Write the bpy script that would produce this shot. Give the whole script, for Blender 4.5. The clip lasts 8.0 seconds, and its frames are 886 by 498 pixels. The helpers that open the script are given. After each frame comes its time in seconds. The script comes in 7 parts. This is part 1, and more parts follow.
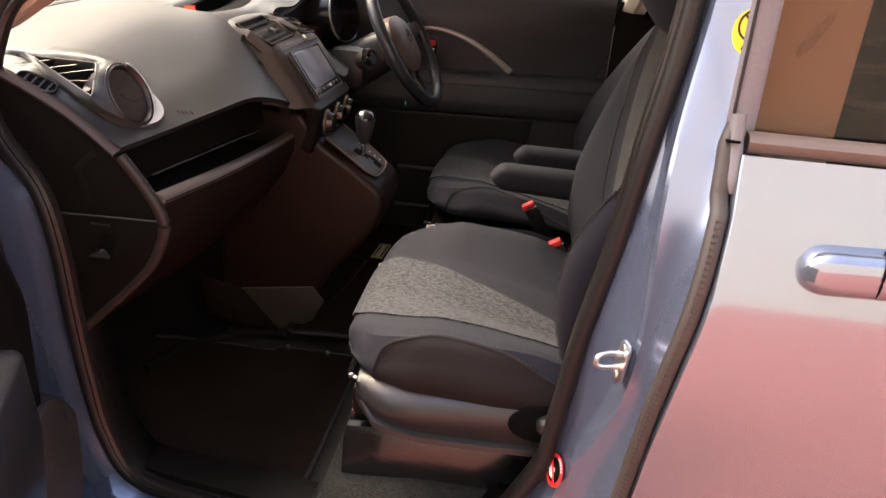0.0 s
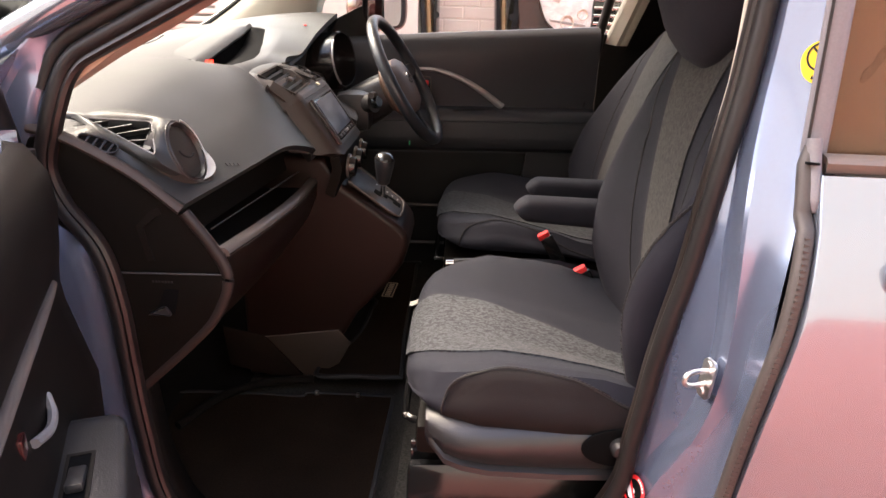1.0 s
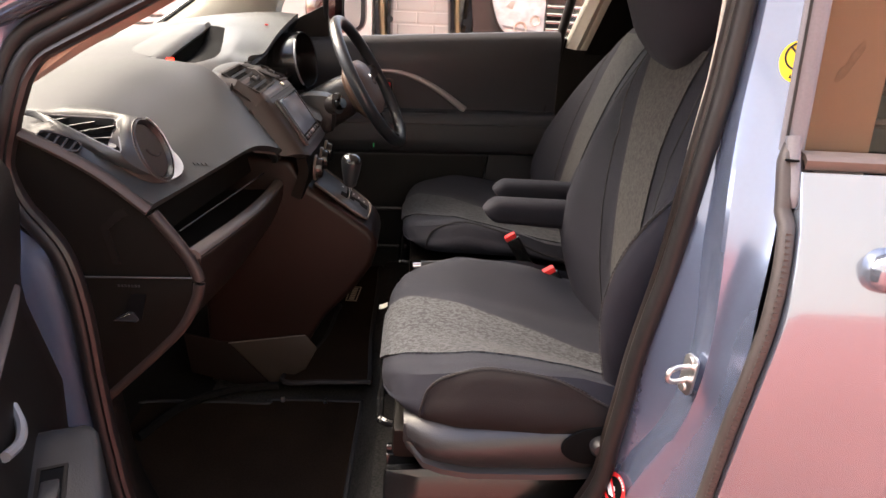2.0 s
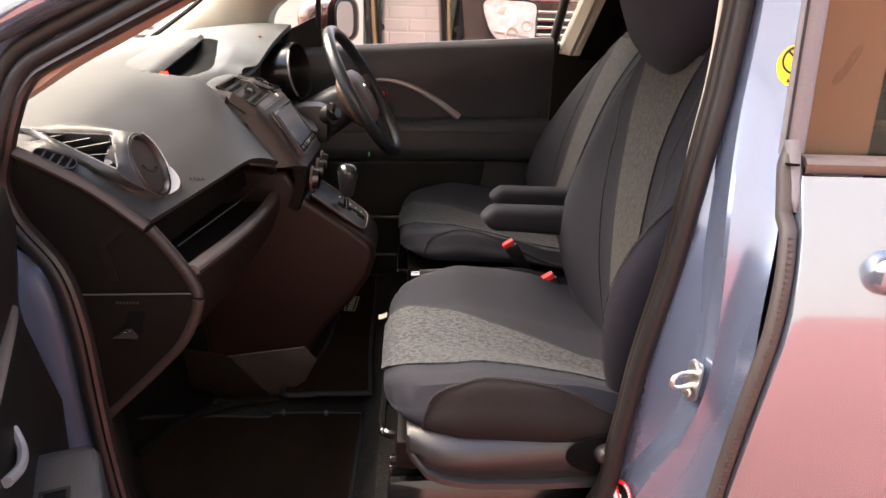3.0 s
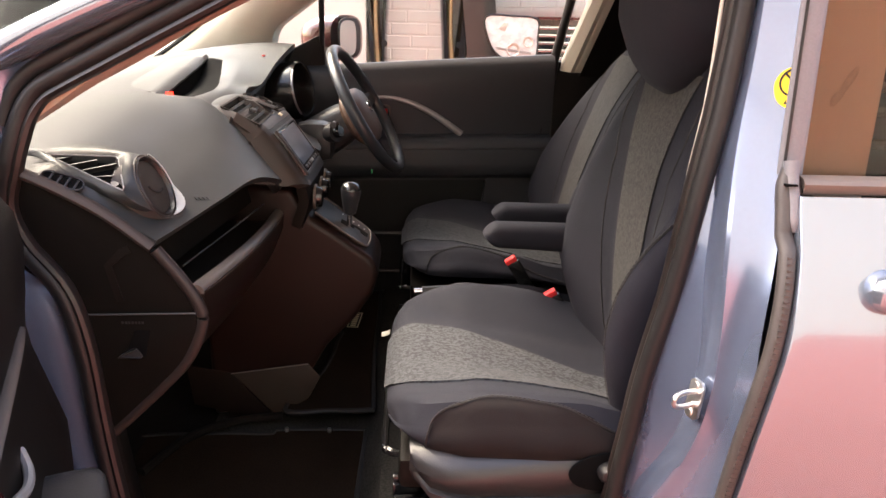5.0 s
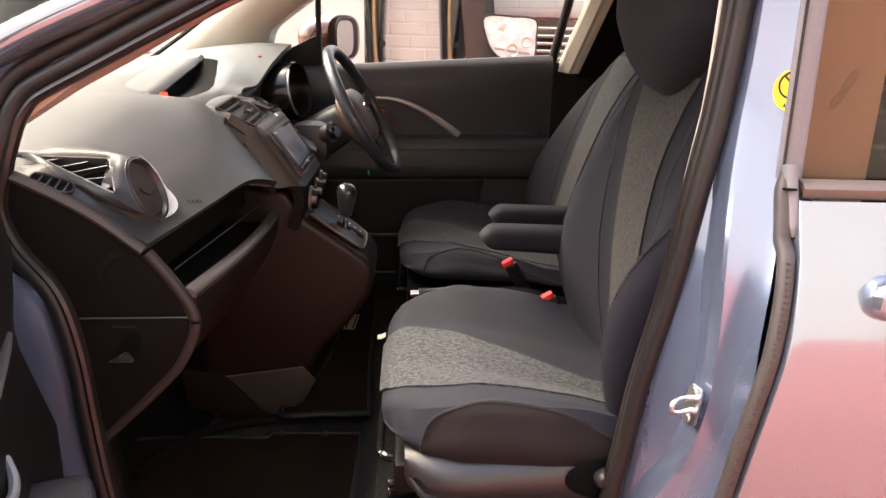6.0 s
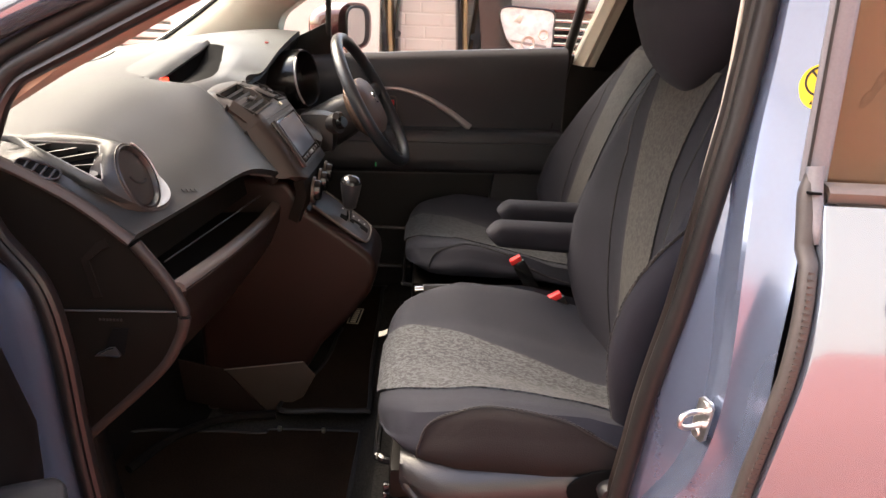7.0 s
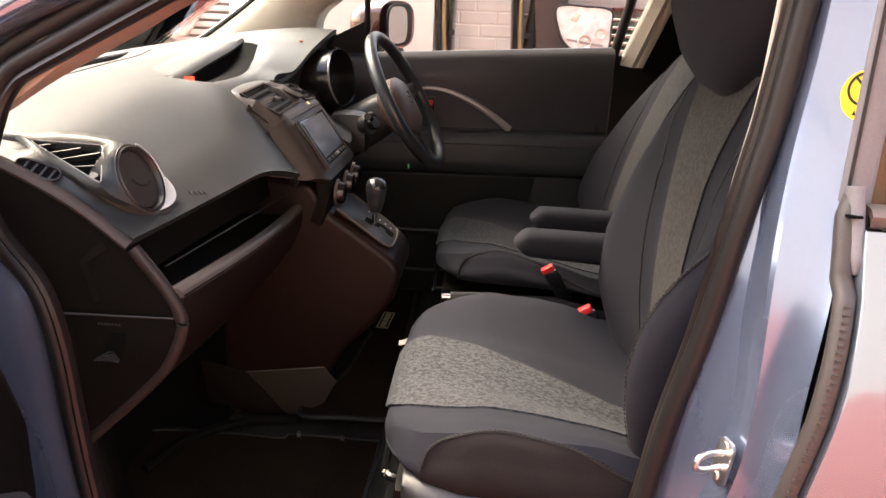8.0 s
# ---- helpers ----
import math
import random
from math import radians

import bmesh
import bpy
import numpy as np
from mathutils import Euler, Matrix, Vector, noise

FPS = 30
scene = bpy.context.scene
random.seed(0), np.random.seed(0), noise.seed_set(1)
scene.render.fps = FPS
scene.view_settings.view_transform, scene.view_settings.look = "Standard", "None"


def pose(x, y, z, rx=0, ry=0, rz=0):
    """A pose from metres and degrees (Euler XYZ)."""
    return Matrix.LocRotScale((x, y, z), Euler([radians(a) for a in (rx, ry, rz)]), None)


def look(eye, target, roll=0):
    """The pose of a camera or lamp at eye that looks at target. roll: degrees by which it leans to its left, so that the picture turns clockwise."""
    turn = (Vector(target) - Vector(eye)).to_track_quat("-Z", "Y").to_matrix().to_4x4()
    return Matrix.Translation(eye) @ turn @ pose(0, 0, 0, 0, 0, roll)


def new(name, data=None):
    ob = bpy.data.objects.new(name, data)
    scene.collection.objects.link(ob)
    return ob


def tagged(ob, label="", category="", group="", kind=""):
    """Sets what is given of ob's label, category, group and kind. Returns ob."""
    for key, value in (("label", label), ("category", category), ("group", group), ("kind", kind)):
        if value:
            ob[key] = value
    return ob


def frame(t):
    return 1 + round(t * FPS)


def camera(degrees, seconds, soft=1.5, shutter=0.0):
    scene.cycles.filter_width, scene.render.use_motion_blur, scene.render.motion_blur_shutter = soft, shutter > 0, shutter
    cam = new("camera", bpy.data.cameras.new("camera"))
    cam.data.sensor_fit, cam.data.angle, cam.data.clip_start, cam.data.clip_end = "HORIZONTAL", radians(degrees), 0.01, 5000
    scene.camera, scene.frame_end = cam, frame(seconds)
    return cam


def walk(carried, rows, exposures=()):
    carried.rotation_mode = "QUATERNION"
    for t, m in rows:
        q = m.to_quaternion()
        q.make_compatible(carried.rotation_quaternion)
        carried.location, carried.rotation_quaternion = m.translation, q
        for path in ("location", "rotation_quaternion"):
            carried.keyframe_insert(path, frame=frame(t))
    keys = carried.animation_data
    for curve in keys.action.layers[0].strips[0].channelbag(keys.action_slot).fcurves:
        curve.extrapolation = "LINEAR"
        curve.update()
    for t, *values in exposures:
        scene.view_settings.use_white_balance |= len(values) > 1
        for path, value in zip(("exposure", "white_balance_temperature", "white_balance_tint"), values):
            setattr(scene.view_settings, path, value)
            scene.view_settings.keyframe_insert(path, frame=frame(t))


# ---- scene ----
cam = camera(65.6, 8.0)
PATH = [
    (0, (0.193, -1.398, 1.207), (0.014, 0.424, 0.402), 4.2),
    (0.5, (0.109, -1.416, 1.213), (-0.05, 0.432, 0.464), 1.9),
    (1, (0.049, -1.429, 1.212), (-0.008, 0.44, 0.503), 1.8),
    (1.5, (0.025, -1.429, 1.209), (0.056, 0.451, 0.527), 2.8),
    (2, (0.013, -1.421, 1.2), (0.097, 0.455, 0.511), 2.8),
    (3.5, (0.006, -1.415, 1.206), (0.101, 0.469, 0.543), 1.6),
    (4, (0.005, -1.417, 1.208), (0.094, 0.469, 0.549), 2.0),
    (5.5, (0.009, -1.42, 1.214), (0.097, 0.477, 0.585), 1.3),
    (6, (0.012, -1.409, 1.214), (0.104, 0.485, 0.579), 1.6),
    (6.5, (0.02, -1.386, 1.21), (0.088, 0.506, 0.568), 2.7),
    (7, (0.028, -1.369, 1.208), (0.084, 0.519, 0.551), 2.6),
    (7.5, (0.038, -1.354, 1.208), (0.077, 0.532, 0.543), 2.4),
    (8, (0.085, -1.315, 1.21), (-0.02, 0.567, 0.542), 2.6),
]
from mathutils.bvhtree import BVHTree

EXPOSURES = [(0.0, 3.15, 7400, 19), (0.5, 3.34, 7050, 19), (2.0, 3.39, 7050, 18), (4.0, 3.44, 7150, 18), (6.5, 3.45, 7150, 17), (8.0, 3.38, 7250, 17)]
walk(cam, [(t, look(eye, target, roll)) for t, eye, target, roll in PATH], EXPOSURES)

# ---- light ----
world = bpy.data.worlds.new("world")
scene.world = world
world.use_nodes = True
wn = world.node_tree.nodes
sky = wn.new("ShaderNodeTexSky")
sky.sky_type, sky.sun_disc = "NISHITA", False
sky.dust_density, sky.ozone_density = 5.0, 0.5
sky.sun_elevation, sky.sun_rotation = radians(48), radians(298)
world.node_tree.links.new(sky.outputs[0], wn["Background"].inputs[0])
wn["Background"].inputs[1].default_value = 0.15
sun = new("sun", bpy.data.lights.new("sun", "SUN"))
sun.data.energy, sun.data.angle, sun.data.color = 0.84, radians(50), (1.0, 0.95, 0.88)
sun.matrix_basis = look((-2.8, 1.5, 3.6), (0, 0, 0))


# ---- materials ----
def material(name, color, rough=0.6, metal=0.0, vary=0.15, grain=0.0, size=200.0, second=None, coat=0.0, big=6.0, spec=0.5):
    """Principled material with colour that varies at two scales and a fine bump. size: grains per metre."""
    m = bpy.data.materials.new(name)
    m.use_nodes = True
    nt = m.node_tree
    b = nt.nodes["Principled BSDF"]
    b.inputs["Roughness"].default_value, b.inputs["Metallic"].default_value = rough, metal
    b.inputs["Coat Weight"].default_value = coat
    b.inputs["Coat Roughness"].default_value = 0.04
    b.inputs["Specular IOR Level"].default_value = spec
    co = nt.nodes.new("ShaderNodeTexCoord")
    n1 = nt.nodes.new("ShaderNodeTexNoise")
    n1.inputs["Scale"].default_value, n1.inputs["Detail"].default_value = big, 5.0
    n2 = nt.nodes.new("ShaderNodeTexNoise")
    n2.inputs["Scale"].default_value, n2.inputs["Detail"].default_value = size, 2.0
    add = nt.nodes.new("ShaderNodeMath")
    add.operation = "ADD"
    ramp = nt.nodes.new("ShaderNodeMapRange")
    ramp.inputs["From Min"].default_value, ramp.inputs["From Max"].default_value = 0.6, 1.4
    mix = nt.nodes.new("ShaderNodeMix")
    mix.data_type = "RGBA"
    dark = second or tuple(c * (1 - vary) for c in color)
    lite = tuple(min(1, c * (1 + vary)) for c in color)
    mix.inputs["A"].default_value, mix.inputs["B"].default_value = (*dark, 1), (*lite, 1)
    for n in (n1, n2):
        nt.links.new(co.outputs["Object"], n.inputs["Vector"])
    nt.links.new(n1.outputs[0], add.inputs[0])
    nt.links.new(n2.outputs[0], add.inputs[1])
    nt.links.new(add.outputs[0], ramp.inputs["Value"])
    nt.links.new(ramp.outputs[0], mix.inputs["Factor"])
    nt.links.new(mix.outputs["Result"], b.inputs["Base Color"])
    if grain:
        bump = nt.nodes.new("ShaderNodeBump")
        bump.inputs["Strength"].default_value, bump.inputs["Distance"].default_value = grain, 0.001
        nt.links.new(n2.outputs[0], bump.inputs["Height"])
        nt.links.new(bump.outputs[0], b.inputs["Normal"])
    return m


def glass(name, tint, rough=0.0, ior=1.45):
    """Thin pane: clear with a mirror coat on top."""
    m = bpy.data.materials.new(name)
    m.use_nodes = True
    nt = m.node_tree
    nt.nodes.remove(nt.nodes["Principled BSDF"])
    tr, gl, fr, mix = (nt.nodes.new("ShaderNode" + k) for k in ("BsdfTransparent", "BsdfGlossy", "Fresnel", "MixShader"))
    tr.inputs[0].default_value = (*tint, 1)
    gl.inputs["Roughness"].default_value = rough
    fr.inputs[0].default_value = ior
    nt.links.new(fr.outputs[0], mix.inputs[0])
    nt.links.new(tr.outputs[0], mix.inputs[1])
    nt.links.new(gl.outputs[0], mix.inputs[2])
    nt.links.new(mix.outputs[0], nt.nodes["Material Output"].inputs[0])
    return m


def glow(name, color, strength):
    m = bpy.data.materials.new(name)
    m.use_nodes = True
    b = m.node_tree.nodes["Principled BSDF"]
    b.inputs["Base Color"].default_value = (*color, 1)
    b.inputs["Emission Color"].default_value = (*color, 1)
    b.inputs["Emission Strength"].default_value = strength
    return m


PAINT = material("silver_blue_paint", (0.205, 0.240, 0.288), 0.15, 0.72, 0.02, coat=1.0)
JAMB = material("silver_blue_jamb_paint", (0.188, 0.234, 0.330), 0.24, 0.70, 0.03, coat=0.5)
PAD = material("dash_pad_vinyl", (0.0196, 0.0218, 0.0220), 0.46, 0, 0.25, 0.3, 560, spec=0.46, big=9)
CAPPL = material("black_end_panel_plastic", (0.0050, 0.0042, 0.0033), 0.55, 0, 0.15, 0.3, 800, spec=0.07)
GLOVE = material("brown_black_plastic", (0.0105, 0.0062, 0.0048), 0.48, 0, 0.12, 0.2, 800, spec=0.12)
PLASTIC = material("black_grained_plastic", (0.0078, 0.0062, 0.0050), 0.5, 0, 0.15, 0.3, 800, spec=0.11)
LIPPL = material("satin_warm_grey_plastic", (0.075, 0.060, 0.052), 0.42, 0, 0.12, 0.15, 900, spec=0.3)
BROWNPL = material("warm_grey_plastic", (0.046, 0.036, 0.031), 0.52, 0, 0.12, 0.15, 900, spec=0.22)
STACKPL = material("brown_grey_stack_plastic", (0.030, 0.0235, 0.020), 0.46, 0, 0.12, 0.15, 900, spec=0.28)
PANEL = material("dark_brown_plastic", (0.0128, 0.0058, 0.0043), 0.42, 0, 0.12, 0.2, 800, spec=0.2)
GLOSSBLK = material("gloss_black_plastic", (0.01, 0.01, 0.01), 0.2, 0, 0.1)
RUBBER = material("black_rubber", (0.0105, 0.0095, 0.0092), 0.45, 0, 0.15, 0.2, 400, spec=0.3)
GREYRUB = material("grey_rubber", (0.125, 0.122, 0.13), 0.5, 0, 0.12, 0.2, 400)
RIBRUB = material("brown_grey_rubber", (0.034, 0.028, 0.025), 0.55, 0, 0.15, 0.2, 400)
CREAM = material("cream_trim", (0.62, 0.58, 0.47), 0.65, 0, 0.06, 0.2, 600)
TAN = material("tan_pillar_trim", (0.42, 0.30, 0.22), 0.6, 0, 0.08, 0.2, 600)
SILVER = material("satin_silver_plastic", (0.34, 0.33, 0.32), 0.35, 0.6, 0.06)
CHROME = material("chrome", (0.8, 0.8, 0.8), 0.12, 1.0, 0.04)
STEEL = material("zinc_steel", (0.72, 0.72, 0.71), 0.34, 1.0, 0.08, 0.1, 300)
LEATHER = material("black_leather", (0.022, 0.025, 0.028), 0.30, 0, 0.15, 0.5, 500)
CARPET = material("dark_grey_carpet", (0.034, 0.0315, 0.027), 0.95, 0, 0.75, 1.0, 240, spec=0.1)
MAT = material("black_brown_mat", (0.0190, 0.0120, 0.0078), 0.95, 0, 0.45, 1.0, 300, spec=0.04)
BIND = material("mat_edge_binding", (0.0065, 0.0052, 0.0045), 0.7, 0, 0.2, 0.3, 500)
CLOTH = material("charcoal_seat_cloth", (0.0094, 0.0102, 0.0165), 0.85, 0, 0.22, 0.6, 900, big=14, spec=0.4)
CLOTHSIDE = material("brown_black_seat_cloth", (0.0094, 0.0094, 0.0140), 0.85, 0, 0.2, 0.5, 900, big=14, spec=0.25)
BASEPL = material("grey_seat_plastic", (0.020, 0.0188, 0.0184), 0.36, 0, 0.1, 0.25, 700, spec=0.42)
HEADLINER = material("headliner_felt", (0.74, 0.71, 0.65), 0.9, 0, 0.05, 0.3, 500)
YELLOW = material("yellow_sticker", (0.85, 0.55, 0.01), 0.4, 0, 0.05)
RED = material("red_plastic", (0.75, 0.03, 0.03), 0.35, 0, 0.08)
WHITE = material("white_print", (0.8, 0.8, 0.78), 0.5, 0, 0.05)
BLACKINK = material("black_print", (0.016, 0.016, 0.016), 0.6, 0, 0.05, spec=0.2)
DEEP = material("deep_black", (0.004, 0.004, 0.004), 0.9, 0, 0.1, spec=0.04)
SLAT = material("dark_vent_slat", (0.036, 0.033, 0.031), 0.5, 0, 0.1, spec=0.3)
# Same carpet as CARPET, with the shade under the dash put into its colour.
FOOTWELL = material("shaded_footwell_carpet", (0.0075, 0.0060, 0.0050), 0.95, 0, 0.5, 1.0, 350, spec=0.1)
GLASS = glass("clear_glass", (0.86, 0.9, 0.88))
TINT = glass("smoked_glass", (0.74, 0.67, 0.60), ior=1.28)
DARKRED = material("dark_red_paint", (0.060, 0.010, 0.009), 0.25, 0.3, 0.08, coat=1.0)
REDLED = glow("red_display", (1.0, 0.02, 0.01), 1.2)


def woven(name):
    """Grey flecked seat fabric with short wavy marks."""
    m = material(name, (0.16, 0.158, 0.145), 0.9, 0, 0.1, 0.4, 900)
    nt = m.node_tree
    b = nt.nodes["Principled BSDF"]
    co = nt.nodes.new("ShaderNodeTexCoord")
    mp = nt.nodes.new("ShaderNodeMapping")
    mp.inputs["Scale"].default_value = (130, 250, 180)
    mp.inputs["Rotation"].default_value = (0, 0, 0.5)
    n = nt.nodes.new("ShaderNodeTexNoise")
    n.inputs["Scale"].default_value, n.inputs["Detail"].default_value, n.inputs["Distortion"].default_value = 1.0, 1.0, 1.2
    r = nt.nodes.new("ShaderNodeValToRGB")
    r.color_ramp.elements[0].position, r.color_ramp.elements[1].position = 0.44, 0.54
    r.color_ramp.elements[0].color, r.color_ramp.elements[1].color = (0.018, 0.019, 0.021, 1), (0.058, 0.061, 0.065, 1)
    nt.links.new(co.outputs["Object"], mp.inputs[0])
    nt.links.new(mp.outputs[0], n.inputs["Vector"])
    nt.links.new(n.outputs[0], r.inputs[0])
    nt.links.new(r.outputs[0], b.inputs["Base Color"])
    return m


WOVEN = woven("flecked_grey_fabric")


# ---- mesh helpers ----
def mesh(name, verts, faces, mat, parent=None, label="", smooth=True, sharp=40):
    me = bpy.data.meshes.new(name)
    me.from_pydata([tuple(v) for v in verts], [], faces)
    bm = bmesh.new()
    bm.from_mesh(me)
    bmesh.ops.remove_doubles(bm, verts=bm.verts, dist=1e-5)
    bmesh.ops.recalc_face_normals(bm, faces=bm.faces)
    return part(name, bm, mat, parent, label, smooth, sharp)


def part(name, bm, mat, parent=None, label="", smooth=True, sharp=40):
    """Links a bmesh as one mesh object under a thing or a part."""
    me = bpy.data.meshes.new(name)
    for f in bm.faces:
        f.smooth = smooth
    if smooth:
        for e in bm.edges:
            e.smooth = len(e.link_faces) == 2 and e.calc_face_angle(0) < radians(sharp)
    bm.to_mesh(me)
    bm.free()
    me.materials.append(mat)
    ob = new(name, me)
    ob.parent = parent
    if label:
        tagged(ob, label)
    return ob


def thing(name, label, category, group="", at=(0, 0, 0), kind=""):
    ob = new(name)
    ob.location = at
    ob.empty_display_size = 0.05
    return tagged(ob, label, category, group, kind)


def smoothed(points, n=8, closed=False):
    """Catmull-Rom through the points."""
    p = [Vector(q) for q in points]
    out = []
    m = len(p) if closed else len(p) - 1
    for i in range(m):
        if closed:
            a, b, c, d = p[i - 1], p[i], p[(i + 1) % len(p)], p[(i + 2) % len(p)]
        else:
            b, c = p[i], p[i + 1]
            a = p[i - 1] if i else b * 2 - c
            d = p[i + 2] if i + 2 < len(p) else c * 2 - b
        for k in range(n):
            t = k / n
            out.append(0.5 * (2 * b + (c - a) * t + (2 * a - 5 * b + 4 * c - d) * t * t + (3 * b - a - 3 * c + d) * t ** 3))
    if not closed:
        out.append(p[-1])
    return out


def loft_data(rings, caps=True, wrap=True, close=False):
    """Vertices and faces of a skin over rings of equal length."""
    n = len(rings[0])
    verts = [v for r in rings for v in r]
    faces = []
    rows = len(rings) if close else len(rings) - 1
    for i in range(rows):
        a, b = i * n, ((i + 1) % len(rings)) * n
        for j in range(n if wrap else n - 1):
            k = (j + 1) % n
            faces.append((a + j, a + k, b + k, b + j))
    if caps and wrap and not close:
        faces.append(tuple(range(n))[::-1])
        faces.append(tuple((len(rings) - 1) * n + j for j in range(n)))
    return verts, faces


def loft(name, rings, mat, parent=None, label="", caps=True, wrap=True, close=False, sharp=40):
    v, f = loft_data(rings, caps, wrap, close)
    return mesh(name, v, f, mat, parent, label, True, sharp)


def tube_rings(path, rx, ry=None, n=12, up=(0, 0, 1), power=1.0):
    ry = rx if ry is None else ry
    rings = []
    path = [Vector(p) for p in path]
    for i, p in enumerate(path):
        t = (path[min(i + 1, len(path) - 1)] - path[max(i - 1, 0)]).normalized()
        side = t.cross(Vector(up))
        side = side.normalized() if side.length > 1e-4 else Vector((1, 0, 0))
        u = side.cross(t).normalized()
        a = rx[i] if isinstance(rx, (list, tuple)) else rx
        b = ry[i] if isinstance(ry, (list, tuple)) else ry
        ring = []
        for k in range(n):
            w = 2 * math.pi * k / n
            c, s = math.cos(w), math.sin(w)
            c, s = math.copysign(abs(c) ** power, c), math.copysign(abs(s) ** power, s)
            ring.append(p + side * (a * c) + u * (b * s))
        rings.append(ring)
    return rings


def tube(name, path, rx, mat, parent=None, label="", ry=None, n=12, up=(0, 0, 1), power=1.0, close=False):
    rings = tube_rings(path, rx, ry, n, up, power)
    if close:
        q = [Vector(p) for p in path]
        rings = []
        for i, p in enumerate(q):
            t = (q[(i + 1) % len(q)] - q[i - 1]).normalized()
            side = t.cross(Vector(up)).normalized()
            u = side.cross(t)
            rings.append([p + side * (rx * math.cos(2 * math.pi * k / n)) + u * ((ry or rx) * math.sin(2 * math.pi * k / n)) for k in range(n)])
    return loft(name, rings, mat, parent, label, close=close)


def box_bm(size, bevel=0.0, seg=2):
    bm = bmesh.new()
    bmesh.ops.create_cube(bm, size=1)
    bmesh.ops.scale(bm, vec=size, verts=bm.verts)
    if bevel:
        bmesh.ops.bevel(bm, geom=bm.edges[:], offset=bevel, segments=seg, profile=0.6, affect="EDGES")
    return bm


def box(name, m, size, mat, parent=None, label="", bevel=0.0, seg=2):
    """Rounded block of a size, centred at the pose m (or a place)."""
    bm = box_bm(size, bevel, seg)
    m = m if isinstance(m, Matrix) else Matrix.Translation(m)
    bmesh.ops.transform(bm, matrix=m, verts=bm.verts)
    return part(name, bm, mat, parent, label)


def prism(name, outline, depth, m, mat, parent=None, label="", bevel=0.0, seg=2):
    """A flat outline in the x-y plane of the pose m, thickened along its z."""
    bm = bmesh.new()
    low = [bm.verts.new((p[0], p[1], 0)) for p in outline]
    f = bm.faces.new(low)
    r = bmesh.ops.extrude_face_region(bm, geom=[f])
    bmesh.ops.translate(bm, vec=(0, 0, depth), verts=[v for v in r["geom"] if isinstance(v, bmesh.types.BMVert)])
    bmesh.ops.recalc_face_normals(bm, faces=bm.faces)
    if bevel:
        bmesh.ops.bevel(bm, geom=[e for e in bm.edges if e.calc_face_angle(0) > 0.5], offset=bevel, segments=seg, profile=0.6, affect="EDGES")
    bmesh.ops.transform(bm, matrix=m, verts=bm.verts)
    return part(name, bm, mat, parent, label)


def plane_pose(origin, xdir, ydir):
    x = Vector(xdir).normalized()
    z = x.cross(Vector(ydir)).normalized()
    y = z.cross(x)
    m = Matrix((x, y, z)).transposed().to_4x4()
    m.translation = origin
    return m


def circle(r, n=24, ry=None, a0=0.0):
    return [(r * math.cos(a0 + 2 * math.pi * k / n), (ry or r) * math.sin(a0 + 2 * math.pi * k / n)) for k in range(n)]


def ring_solid(name, outer, inner, depth, m, mat, parent=None, label=""):
    """A flat ring between two outlines of equal count, thickened along z."""
    rings = [[Vector((*p, z)) for p in o] for o, z in ((inner, 0), (outer, 0), (outer, depth), (inner, depth))]
    v, f = loft_data(rings, False, True, True)
    return mesh(name, [m @ q for q in v], f, mat, parent, label)


def sheet(name, grid, thick, mat, parent=None, label="", sharp=50):
    """A curved panel from a grid of points, thickened behind its surface."""
    nu, nv = len(grid), len(grid[0])
    g = [[Vector(p) for p in row] for row in grid]
    back = []
    for i in range(nu):
        row = []
        for j in range(nv):
            du = g[min(i + 1, nu - 1)][j] - g[max(i - 1, 0)][j]
            dv = g[i][min(j + 1, nv - 1)] - g[i][max(j - 1, 0)]
            nn = du.cross(dv)
            nn = nn.normalized() if nn.length > 1e-9 else Vector((0, 0, 1))
            row.append(g[i][j] - nn * thick)
        back.append(row)
    verts = [p for row in g for p in row] + [p for row in back for p in row]
    o = nu * nv
    faces = []
    for i in range(nu - 1):
        for j in range(nv - 1):
            a, b, c, d = i * nv + j, (i + 1) * nv + j, (i + 1) * nv + j + 1, i * nv + j + 1
            faces += [(a, b, c, d), (o + d, o + c, o + b, o + a)]
    for i in range(nu - 1):
        for j in (0, nv - 1):
            a, b = i * nv + j, (i + 1) * nv + j
            faces.append((a, b, o + b, o + a) if j else (b, a, o + a, o + b))
    for j in range(nv - 1):
        for i in (0, nu - 1):
            a, b = i * nv + j, i * nv + j + 1
            faces.append((a, b, o + b, o + a))
    return mesh(name, verts, faces, mat, parent, label, True, sharp)


def lerp(table, x):
    """Piecewise-linear value from (x, value) rows."""
    xs = [r[0] for r in table]
    return float(np.interp(x, xs, [r[1] for r in table]))


def side_y(x, z=0.9):
    """The line of the door frame along the near side of the car."""
    return -0.71 + (0.3 - x) * 0.158 + max(0.0, z - 1.05) * 0.25

